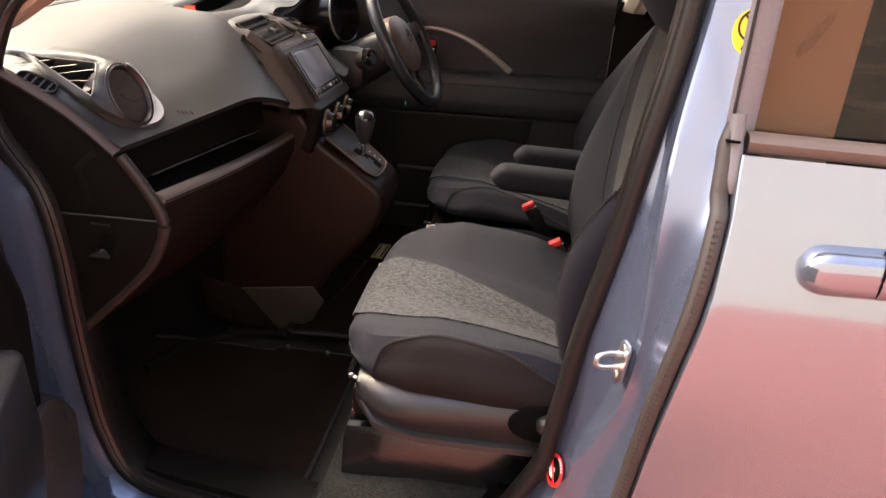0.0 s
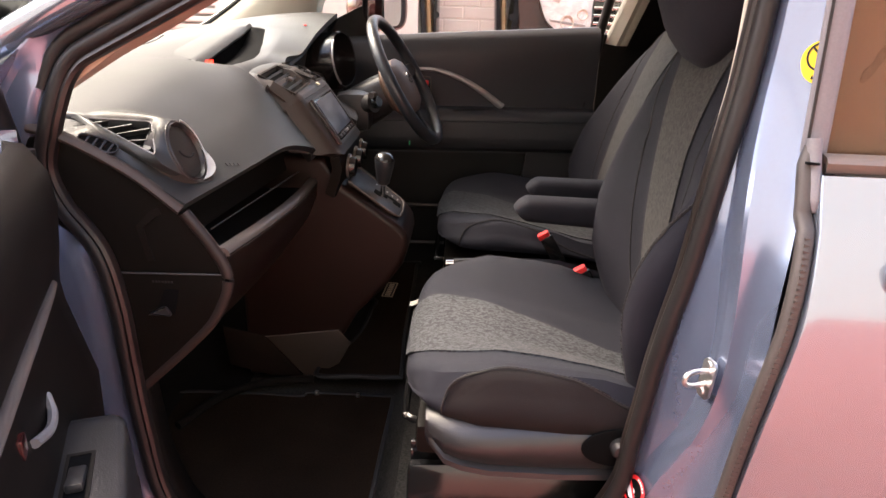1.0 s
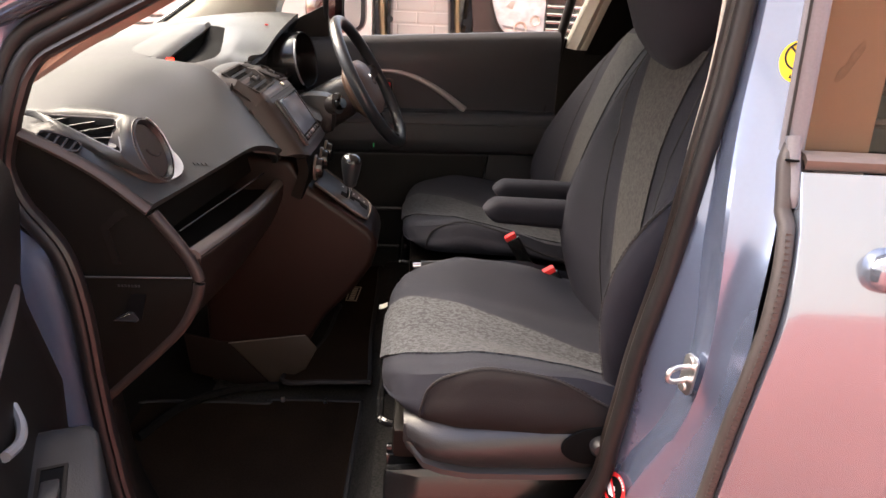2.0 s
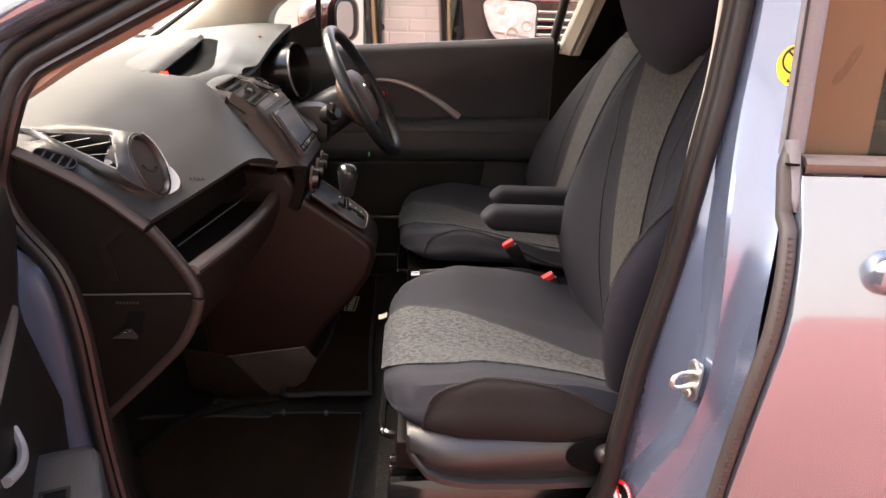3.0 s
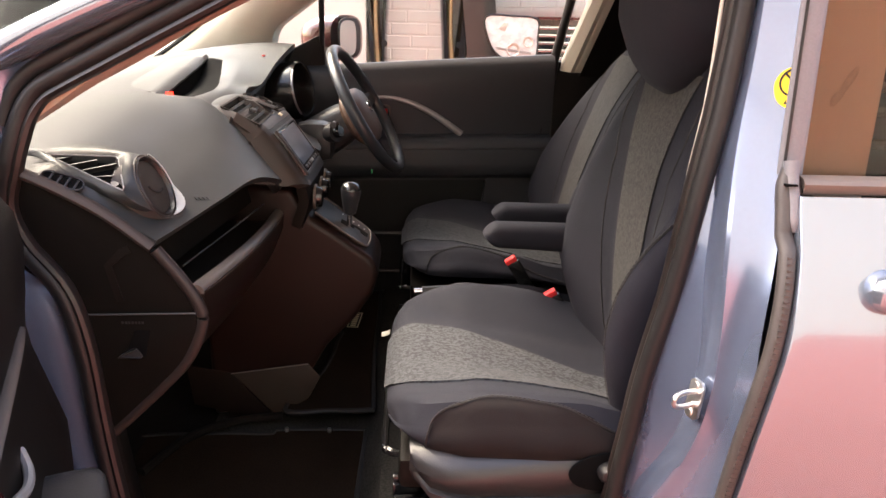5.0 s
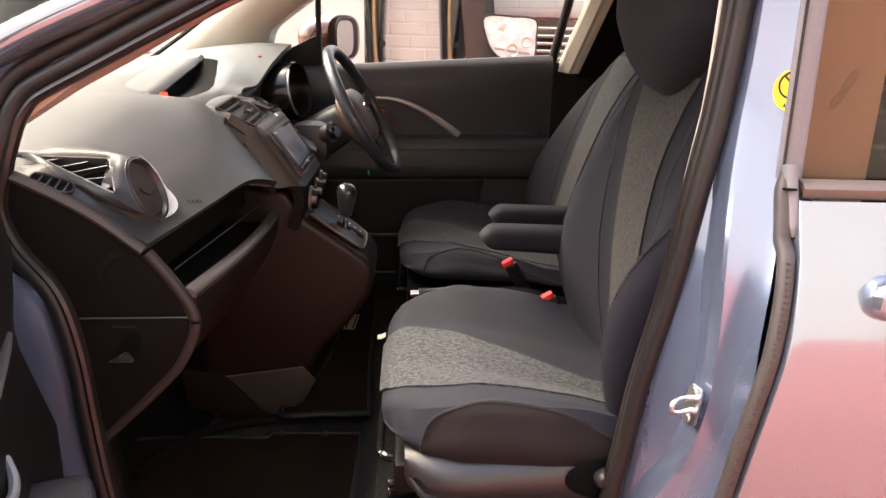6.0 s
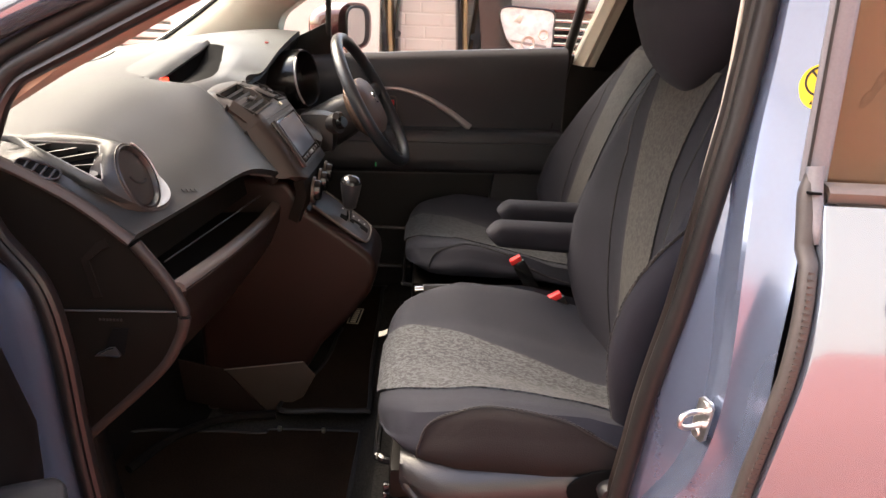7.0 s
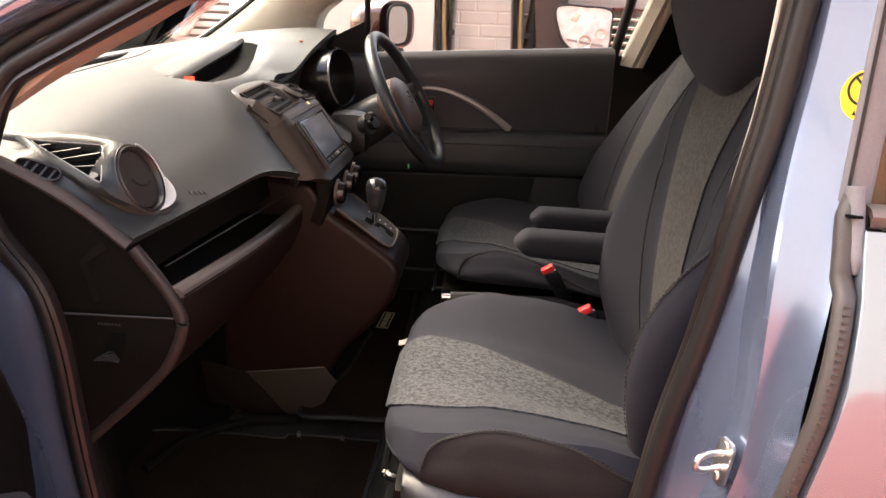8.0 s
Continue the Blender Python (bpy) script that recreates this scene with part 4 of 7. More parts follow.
box("lock_button", DM @ pose(0.362, 0.858, 0.006), (0.016, 0.020, 0.012), DARKRED, passenger_door, "red lock marker", 0.003)
# flat-topped armrest with the window switch let into it
pod = []
for r in list(np.linspace(0.232, 0.256, 6)) + list(np.linspace(0.27, 0.80, 12)):
    f = max(0.0, 1 - (r - 0.232) / 0.024)
    e = math.sqrt(max(0.0, 1 - f * f))
    dd = 0.060 + 0.012 * e + 0.016 * min(1.0, (r - 0.232) / 0.3)
    t_ = 0.799 - 0.006 * (1 - e)
    pod.append([dpt(r, t_ - 0.010, -0.004), dpt(r, t_, 0.002), dpt(r, t_ + 0.001, dd * 0.5), dpt(r, t_, dd - 0.008), dpt(r, t_ - 0.002, dd - 0.003), dpt(r, t_ - 0.007, dd), dpt(r, 0.70, dd + 0.004), dpt(r, 0.60, dd - 0.006), dpt(r, 0.55, dd - 0.03), dpt(r, 0.53, -0.004)])
loft("armrest", pod, PANELGREY, passenger_door, "black flat-topped door armrest", sharp=50)
sw = [(0.300, 0.026), (0.380, 0.026), (0.380, 0.050), (0.300, 0.050)]
inn = [(0.304, 0.029), (0.376, 0.029), (0.376, 0.047), (0.304, 0.047)]
SWM = Matrix((DU, DN, Vector((0, 0, 1)))).transposed().to_4x4()
SWM.translation = (-0.447, -0.654, 0.7995)
ring_solid("switch_frame", sw, inn, 0.002, SWM, PLASTIC, passenger_door)
prism("switch_well", inn, 0.001, SWM, DEEP, passenger_door)
box("window_switch", SWM @ pose(0.342, 0.038, 0.004, 0, -8, 0), (0.034, 0.015, 0.009), BASEPL, passenger_door, "grey window switch", 0.003)
mesh_mat = material("speaker_mesh", (0.030, 0.021, 0.017), 0.6, 0, 0.5, 1.0, 420)
grid = [[dpt(r, z, d - 0.04 * max(0, 1 - (r + 0.0) / 0.03) ** 2) for z, d in ((0.34, 0.0), (0.36, 0.022), (0.42, 0.036), (0.50, 0.042), (0.56, 0.043), (0.575, 0.036), (0.58, 0.0))] for r in list(np.linspace(0.0, 0.05, 6)) + list(np.linspace(0.08, 0.8, 10))]
sheet("lower_pocket", grid, 0.008, mesh_mat, passenger_door, "brown-black textured lower door panel")
prism("speaker_grille", [(0.05 + 0.10 * math.cos(a) + 0.10, 0.55 + 0.10 * math.sin(a)) for a in np.linspace(0, 2 * math.pi, 28, endpoint=False)], 0.012, DM @ Matrix.Translation((0, 0, 0.036)), mesh_mat, passenger_door, "brown-black speaker grille", 0.003)
tube("window_frame", smoothed([dpt(-0.06, 1.02, -0.05), dpt(0.0, 1.14, -0.06), dpt(0.12, 1.26, -0.08), dpt(0.4, 1.40, -0.11), dpt(0.8, 1.46, -0.12)], 5), 0.018, RUBBER, passenger_door, n=10)


# ---- seats ----
def stitches(path, shift, parent):
    """A run of short threads beside a seam, as one part."""
    verts, faces = [], []
    path = [Vector(p) + shift for p in path]
    left, step, size = 0.0, 0.0062, 0.0040
    for p, q in zip(path, path[1:]):
        d = q - p
        n = d.length
        d = d / max(n, 1e-6)
        side = d.cross(Vector((0, 1, 0)))
        side = side.normalized() * 0.0007 if side.length > 1e-4 else Vector((0.0007, 0, 0))
        out = side.cross(d).normalized() * 0.0007
        while left < n:
            a, b = p + d * left, p + d * (left + size)
            o = len(verts)
            verts += [a + side + out, a - side + out, a - side - out, a + side - out, b + side + out, b - side + out, b - side - out, b + side - out]
            faces += [(o, o + 1, o + 2, o + 3), (o + 7, o + 6, o + 5, o + 4)] + [(o + k, o + 4 + k, o + 4 + (k + 1) % 4, o + (k + 1) % 4) for k in range(4)]
            left += step
        left -= n
    return mesh("stitching", verts, faces, THREAD, parent, "grey stitching thread", smooth=False)


THREAD = material("grey_thread", (0.017, 0.016, 0.017), 0.7, 0, 0.1)
CLOTHBROWN = material("brown_black_side_cloth", (0.0130, 0.0102, 0.0098), 0.9, 0, 0.2, 0.5, 900, big=14, spec=0.2)


def seat(name, label, yc, out, recline=0.0, back=0.0, drop=0.0):
    """A front seat; out is -1 where its outer side looks to the near door."""
    s = thing(name, label, "car seat", "front seats", (0.2, yc, 0.45))
    inv = Matrix.Translation((-0.2, -yc, -0.45))

    def put(ob):
        ob.data.transform(inv)
        return ob

    def top(x, v):
        """Height of the cushion at x; v runs from -1 (outer side) to 1 (inner side)."""
        z = lerp([(-0.06, 0.672), (0.0, 0.694), (0.1, 0.690), (0.2, 0.668), (0.32, 0.636), (0.5, 0.61)], x)
        b = lerp([(-0.06, 0.0), (0.0, 0.012), (0.12, 0.044), (0.25, 0.055), (0.5, 0.045)], x)
        w = 0.004 * noise.noise(Vector((x * 14, v * 3 + yc, 1.7)))
        if v * out > 0 and out < 0:
            k = max(0.0, abs(v) - 0.25)
            return z + lerp([(-0.06, 0.0), (0.0, 0.012), (0.12, 0.045), (0.25, 0.068), (0.5, 0.07)], x) * k * k / (k + 0.1) / 0.5 - 0.012 * v * v + w * abs(v)
        return z + b * max(0.0, abs(v) - 0.40) ** 1.2 / 0.5 - 0.012 * abs(v) ** 2 + w * abs(v)

    def half(x):
        return lerp([(-0.04, 0.15), (-0.03, 0.172), (-0.01, 0.200), (0.03, 0.228), (0.08, 0.246), (0.2, 0.26), (0.5, 0.255)], x)

    def low(x):
        return lerp([(-0.06, 0.648), (-0.015, 0.646), (0.0, 0.640), (0.04, 0.639), (0.1, 0.642), (0.2, 0.644), (0.3, 0.637), (0.5, 0.60)], x)

    def nose(x):
        return lerp([(-0.040, 0.25), (-0.037, 0.5), (-0.030, 0.72), (-0.020, 0.87), (-0.004, 0.96), (0.016, 1.0)], x)

    def tuck(p, x):
        """The front of the cushion rolls back under itself."""
        h = min(1.0, max(0.0, (p.z - 0.640) / 0.055))
        p.x += 0.017 * (1 - h) ** 1.6 * min(1.0, max(0.0, (0.05 - x) / 0.07))
        return p

    def skin(x, v, lift=0.0):
        e = max(0, abs(v) - 0.86) / 0.14
        z = top(x, v) - 0.032 * (1 - math.sqrt(max(0, 1 - e * e)))
        return tuck(Vector((x, yc - out * v * half(x), 0.648 + (z - 0.648) * nose(x) + lift)), x)

    def flank(x, f, lift=0.0, side=out):
        """The outer side wall: f = 0 at the bottom, 1 at the top edge."""
        if f > 1:
            return skin(x, -side * out * (1 - (f - 1) * 0.2), lift) + Vector((0, side * lift, 0))
        h, lo, hi = half(x), low(x), skin(x, -side * out).z
        return tuck(Vector((x, yc + side * (h * (1.0 + 0.045 * math.sin(math.pi * min(1, f * 0.9 + 0.08))) + lift), lo + (hi - lo) * f)), x)

    xs = [-0.040, -0.037, -0.030, -0.020, -0.004, 0.010, 0.03, 0.06, 0.1, 0.125, 0.15, 0.175, 0.2, 0.225, 0.25, 0.275, 0.3, 0.32, 0.34, 0.36, 0.38, 0.4, 0.44, 0.48]
    rings = []
    for x in xs:
        h, lo, k = half(x), low(x), nose(x)
        wall = []
        for f in (0.0, 0.15, 0.35, 0.55, 0.75, 0.9):
            p = flank(x, f)
            p.z = 0.648 + (p.z - 0.648) * k
            wall.append(p)
        far = [Vector((p.x, 2 * yc - p.y, p.z)) for p in wall][::-1]
        rings.append(wall + [skin(x, v) for v in np.linspace(-1, 1, 33)] + far)
    put(loft("cushion", rings, CLOTH, s, "charcoal cloth seat cushion"))
    grid = []
    for x in np.linspace(-0.0375, 0.46, 36):
        lo_v = lerp([(-0.06, -0.62), (0.0, -0.70), (0.1, -0.63), (0.3, -0.49), (0.5, -0.45)] if out < 0 else [(-0.06, -0.46), (0.0, -0.56), (0.1, -0.54), (0.3, -0.46), (0.5, -0.42)], x)
        hi_v = lerp([(-0.06, 0.34), (0.0, 0.36), (0.1, 0.20), (0.3, -0.06), (0.5, -0.12)], x)
        grid.append([skin(x, -out * (lo_v + (hi_v - lo_v) * k / 12), 0.003) - Vector((0.004 * (x < -0.014), 0, 0)) for k in range(13)])
    put(sheet("cushion_insert", grid, 0.004, WOVEN, s, "light grey flecked fabric insert"))
    # darker side panel with a stitched seam along its edge
    SEAM = [(0.022, 0.0), (0.024, 0.42), (0.029, 0.78), (0.038, 1.02), (0.055, 1.14), (0.080, 1.27), (0.11, 1.36), (0.14, 1.36), (0.18, 1.27), (0.22, 1.12), (0.28, 0.95), (0.34, 0.70), (0.42, 0.45)]
    grid = [[flank(x, lerp(SEAM, x) * k / 14, 0.0014, -1) for k in range(15)] for x in np.linspace(0.023, 0.42, 44)]
    put(sheet("cushion_side", grid, 0.0008, CLOTHBROWN if out < 0 else CLOTH, s, "dark cushion side panel"))
    seam = []
    for x, f in SEAM:
        seam.append(flank(x, f, 0.0015, -1))
    seam = smoothed(seam, 5)
    put(tube("seam", seam, 0.0016, BIND, s, "dark stitched seam", n=6))
    put(stitches(seam, Vector((0, -0.0012, 0.0035)), s))
    # backrest
    SP = [(0.385, 0.60), (0.368, 0.70), (0.360, 0.85), (0.368, 1.0), (0.388, 1.10), (0.412, 1.175)]
    spine = [(p.x + back + recline * max(0, p.y - 0.72), p.y) for p in smoothed([(a, b, 0) for a, b in SP], 5)]

    def bwidth(z):
        return lerp([(0.6, 0.235), (0.75, 0.258), (0.9, 0.262), (0.98, 0.252), (1.06, 0.215), (1.12, 0.178), (1.16, 0.14), (1.18, 0.10)], z)

    def bfront(x, z, v):
        if v < 0 and out < 0:
            # fuller bolster beside the near door, ending in a stitched edge
            a = max(0.0, (-v - 0.34) / 0.56)
            f = lerp([(0.6, 0.062), (0.683, 0.078), (0.71, 0.084), (0.77, 0.095), (0.83, 0.096), (0.88, 0.085), (0.93, 0.064), (0.978, 0.032), (1.03, 0.012), (1.1, 0.002), (1.18, 0.0)], z) * min(1.0, a) ** 1.5
            e = max(0.0, -v - 0.88) / 0.12
            r = max(0.0, -v - 0.72) / 0.28 * min(1.0, max(0.0, (z - 0.98) / 0.08))
            return x - f + 0.05 * (1 - math.sqrt(max(0, 1 - e * e))) * (1 - min(1.0, max(0.0, (z - 0.98) / 0.08))) + 0.07 * (1 - math.sqrt(max(0, 1 - r * r)))
        b = lerp([(0.6, 0.05), (0.75, 0.095), (0.85, 0.085), (1.0, 0.035), (1.1, 0.006), (1.18, 0.0)], z)
        f = b * max(0, abs(v) - 0.35) ** 1.3 / 0.57
        e = max(0, abs(v) - 0.72) / 0.28
        return x - f + 0.07 * (1 - math.sqrt(max(0, 1 - e * e)))

    rings = []
    for x, z in spine:
        h = bwidth(z)
        ring = [(bfront(x, z, v), yc - out * v * h, z) for v in list(np.linspace(-1, -0.86, 8)) + list(np.linspace(-0.81, 1, 31))]
        ring += [(x + a, yc - out * v * h, z) for a, v in ((0.05, 1.0), (0.10, 0.93), (0.125, 0.6), (0.13, 0), (0.125, -0.6), (0.10, -0.93), (0.05, -1.0))]
        rings.append(ring)
    put(loft("backrest", rings, CLOTHSIDE, s, "dark cloth backrest with side bolsters"))
    grid = []
    for x, z in spine[:-2]:
        a = lerp([(0.6, 0.055), (0.8, 0.06), (1.0, 0.075), (1.1, 0.095), (1.18, 0.12)], z)
        h = bwidth(z)
        grid.append([(bfront(x, z, v * a / h) - 0.0015, yc + v * a, z) for v in np.linspace(-1, 1, 9)])
    put(sheet("backrest_insert", grid, -0.0015, WOVENB, s, "flecked fabric insert in a warm shaded tone"))
    for sg in (-1, 1):
        pts = []
        for x, z in spine[3:-1]:
            v = sg * lerp([(0.6, 0.40), (0.8, 0.46), (1.0, 0.52), (1.15, 0.86)], z)
            pts.append((bfront(x, z, v) - 0.0005, yc + v * bwidth(z), z))
        put(tube("seam", pts, 0.0014, BIND, s, "dark stitched seam", n=6))
    pts = []
    for x, z in spine[4:17]:
        v = lerp([(0.7, -0.885), (0.9, -0.885), (0.98, -0.94), (1.02, -0.985)] if out < 0 else [(0.7, -0.93), (0.85, -0.955), (1.0, -0.985)], z)
        pts.append((bfront(x, z, v) - 0.001, yc - out * v * bwidth(z), z))
    put(tube("seam", pts, 0.0016, BIND, s, "dark stitched seam", n=6))
    put(stitches(smoothed(pts, 3), Vector((-0.003, out * 0.001, 0)), s))
    # head restraint: a wide shield that narrows towards its rounded lower edge
    rings = []
    for f in np.linspace(-1, 1, 19):
        z = 1.245 + 0.118 * f
        g = (f + 1) / 2
        w = 0.148 * (1 - max(0.0, f) ** 4 * 0.30) * (0.30 + 0.70 * min(1.0, g * 2.6) ** 0.55)
        d = lerp([(0, 0.020), (0.06, 0.046), (0.2, 0.072), (0.45, 0.090), (0.8, 0.088), (0.94, 0.070), (1, 0.040)], g)
        x = lerp([(0, 0.412), (0.25, 0.412), (0.6, 0.408), (1, 0.412)], g) + recline * (z - 0.72) + back + drop
        ring = []
        for a in np.linspace(0, 2 * math.pi, 32, endpoint=False):
            c, sn = math.cos(a), math.sin(a)
            cc = math.copysign(abs(c) ** 0.72, c)
            ring.append((x + d * cc + (0.020 * abs(sn) ** 2 if c < 0 else 0), yc + w * math.copysign(abs(sn) ** 0.62, sn), z + 0.016 * cc * (1 - g) - drop))
        rings.append(ring)
    hr = put(loft("head_restraint", rings, CLOTH, s, "charcoal cloth head restraint"))
    for sg in (-1, 1):
        put(tube("post", [(0.42 + recline * 0.41 + back + drop, yc + sg * 0.06, 1.12 - drop), (0.425 + recline * 0.46 + back + drop, yc + sg * 0.06, 1.18 - drop)], 0.006, STEEL, s, "steel head restraint post", n=8))
    # armrest on the inner side, tapered towards a rounded tip
    ya = yc - out * 0.262
    x0 = 0.148 if out < 0 else 0.176
    rings = []
    for f in list(np.linspace(0, 0.12, 8)) + list(np.linspace(0.16, 1, 12)):
        x = x0 + 0.26 * f
        e = math.sqrt(max(0.0, 1 - (1 - min(1, f * 8.3)) ** 2))
        hi, lo = 0.829 - 0.022 * (1 - e) - 0.004 * f, 0.782 - 0.016 * f + 0.022 * (1 - e)
        hh, zc = (hi - lo) / 2 * max(0.05, e), (hi + lo) / 2
        rings.append([(x, ya + 0.030 * (0.35 + 0.65 * e) * math.copysign(abs(math.cos(a)) ** 0.6, math.cos(a)), zc + hh * math.copysign(abs(math.sin(a)) ** 0.6, math.sin(a))) for a in np.linspace(0, 2 * math.pi, 24, endpoint=False)])
    arm_ob = put(loft("armrest", rings, CLOTHSIDE, s, "dark cloth folding armrest"))
    # base valance, recliner lever, rails
    yo = yc + out * 0.258
    rings = []
    for x in (0.006, 0.012, 0.02, 0.035, 0.06, 0.1, 0.15, 0.2, 0.26, 0.32, 0.42):
        lo = lerp([(0.006, 0.618), (0.012, 0.602), (0.035, 0.580), (0.1, 0.569), (0.2, 0.569), (0.42, 0.580)], x)
        hi = lerp([(0.0, 0.640), (0.04, 0.648), (0.1, 0.651), (0.3, 0.672), (0.42, 0.676)], x)
        t = min(1, (x - 0.002) * 22)
        mid = hi * 0.5 + lo * 0.5
        rings.append([(x, yo - out * 0.09, hi), (x, yo - out * (0.04 - 0.006 * t), hi), (x, yo + out * (-0.022 + 0.008 * t), hi - 0.004), (x, yo + out * (-0.02 + 0.026 * t), hi - 0.016), (x, yo + out * (-0.02 + 0.034 * t), hi - 0.028), (x, yo + out * (-0.02 + 0.035 * t), mid), (x, yo + out * (-0.02 + 0.026 * t), lo + 0.022), (x, yo + out * (-0.02 + 0.021 * t), lo + 0.014), (x, yo + out * (-0.02 + 0.030 * t), lo + 0.010), (x, yo + out * (-0.02 + 0.031 * t), lo + 0.002), (x, yo - out * 0.012, lo), (x, yo - out * 0.09, lo)])
    base = put(loft("seat_base", rings, BASEPL, s, "grey plastic seat base cover", sharp=50))
    LM = plane_pose((0.278, yo + out * 0.014, 0.634), (1, 0, 0.10), (0, 0, 1))
    cup = put(prism("lever_cup", circle(0.056, 28, 0.030), 0.004, LM, DEEP, s, "black recliner lever recess", 0.0015))
    put(loft("recliner_lever", [[LM @ Vector((0.012 + 0.040 * e * math.cos(a) * (1 + 0.25 * math.cos(a)), 0.004 + 0.016 * e * math.sin(a), -out * h)) for a in np.linspace(0, 2 * math.pi, 20, endpoint=False)] for e, h in ((1.0, 0.004), (1.0, 0.014), (0.85, 0.020), (0.5, 0.022))], BASEPL, s, "grey recliner lever"))
    yr = yc + out * 0.188
    cover = put(loft("rail_cover", [[(x, yr - out * 0.02, 0.445), (x, yr - out * 0.02, hi - 0.012), (x, yr - out * 0.012, hi - 0.012), (x, yr - out * 0.008, hi), (x, yr + out * 0.006, hi), (x, yr + out * 0.012, hi - 0.01), (x, yr + out * 0.022, 0.445)] for x, hi in ((-0.022, 0.512), (-0.018, 0.524), (0.04, 0.527), (0.15, 0.528), (0.35, 0.530))], GLOSSBLK, s, "black plastic seat rail cover", sharp=50))
    put(box("seat_rail", pose(0.165, yr - out * 0.040, 0.505), (0.37, 0.030, 0.05), GLOSSBLK, s, "black steel seat rail", 0.004))
    put(box("rail_slide", pose(0.155, yr - out * 0.034, 0.535), (0.35, 0.010, 0.014), GLOSSBLK, s, "black rail slide", 0.003))
    yr2 = yc - out * 0.165
    put(box("seat_rail", pose(0.16, yr2, 0.485), (0.40, 0.05, 0.08), GLOSSBLK, s, "black steel seat rail", 0.006))
    put(tube("slide_bar", smoothed([(0.06, yc + out * 0.128, 0.566), (-0.008, yc + out * 0.128, 0.562), (-0.027, yc + out * 0.120, 0.562), (-0.034, yc + out * 0.095, 0.562), (-0.034, yc - out * 0.095, 0.562), (-0.027, yc - out * 0.12, 0.562), (0.03, yc - out * 0.128, 0.566)], 5), 0.0065, GLOSSBLK, s, "black seat adjuster bar", n=8))
    put(box("seat_pan", pose(0.2, yc, 0.575), (0.42, 0.40, 0.05), PLASTIC, s, "", 0.01))
    return s


# Insert fabric again, the backrest's warm shade mixed into its two colours.
WOVENB = woven("flecked_fabric_warm_shade")
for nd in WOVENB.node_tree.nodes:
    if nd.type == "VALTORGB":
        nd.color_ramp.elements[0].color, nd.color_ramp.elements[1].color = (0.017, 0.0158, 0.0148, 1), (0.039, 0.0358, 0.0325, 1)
passenger_seat = seat("passenger_seat", "charcoal cloth passenger seat with grey flecked insert and armrest", -0.365, -1)
driver_seat = seat("driver_seat", "charcoal cloth driver seat with grey flecked insert and armrest", 0.365, 1, 0.28, 0.03, 0.06)
driver_seat.location += Vector((0.012, 0, -0.014))


# ---- belt buckles and handbrake ----
def buckle(at, lean, label):
    b = thing("belt_buckle", label, "seat belt buckle", "belt buckles", at)
    m = pose(0, 0, 0, lean[0], lean[1], 0)
    ob = box("buckle_body", m @ pose(0, 0, -0.045), (0.030, 0.022, 0.085), GLOSSBLK, b, "", 0.006)
    box("release_button", m @ pose(-0.002, 0, 0.001), (0.027, 0.019, 0.014), RED, b, "red release button", 0.004)
    tube("stalk", [m @ Vector((0, 0, -0.08)), m @ Vector((0.02, 0, -0.16))], 0.009, BLACKINK, b, n=8)
    return b


buckle((0.292, -0.122, 0.683), (0, -32), "black belt buckle with red button beside the passenger seat")
buckle((0.236, 0.069, 0.688), (0, -32), "black belt buckle with red button beside the driver seat")

brake = thing("handbrake", "grey handbrake lever with a chrome tip between the seats", "handbrake", at=(0.2, 0.05, 0.45))
BI = Matrix.Translation((-0.2, -0.05, -0.45))
for o in (tube("grip", smoothed([(0.03, 0.039, 0.621), (0.10, 0.042, 0.622), (0.2, 0.05, 0.605), (0.3, 0.05, 0.56)], 5), 0.012, BASEPL, brake, n=12),
          tube("tip_button", [(0.012, 0.039, 0.620), (0.018, 0.039, 0.6205), (0.031, 0.039, 0.621)], 0.0085, CHROME, brake, "chrome release button", n=12),
          box("bracket", (0.26, 0.05, 0.50), (0.14, 0.06, 0.12), PLASTIC, brake, "", 0.01)):
    o.data.transform(BI)

# ---- floor mats ----
def mat_thing(name, label, outline, z, mm):
    t = thing(name, label, "floor mat", "floor mats", (outline[0][0], outline[0][1], z))
    rounded = [(p.x, p.y) for p in smoothed([(x, y, 0) for x, y in outline], 6, True)]
    a = prism("carpet_top", rounded, 0.010, Matrix.Translation((0, 0, z)), mm, t, "", 0.0)
    b = tube("edge_binding", [(x, y, z + 0.008) for x, y in rounded], 0.006, BIND, t, "black edge binding", n=6, close=True)
    for o in (a, b):
        o.data.transform(Matrix.Translation((-outline[0][0], -outline[0][1], -z)))
    return t


mat_thing("floor_mat", "dark brown-black passenger floor mat with bound edge", [(-0.60, -0.50), (-0.59, -0.56), (-0.3, -0.575), (-0.11, -0.575), (-0.095, -0.55), (-0.09, -0.3), (-0.088, -0.155), (-0.10, -0.145), (-0.27, -0.145), (-0.29, -0.16), (-0.42, -0.16), (-0.58, -0.20)], 0.366, MAT)
dm = mat_thing("floor_mat", "dark brown-black driver floor mat with a woven label", [(-0.262, -0.118), (-0.17, -0.125), (-0.085, -0.122), (-0.075, -0.10), (-0.085, 0.1), (-0.09, 0.50), (-0.12, 0.55), (-0.42, 0.55), (-0.44, 0.5), (-0.42, 0.30), (-0.20, 0.28), (-0.185, 0.2), (-0.20, 0.05)], 0.402, MAT)
LBM = pose(-0.150, 0.330, 0.415, 0, 0, -4)
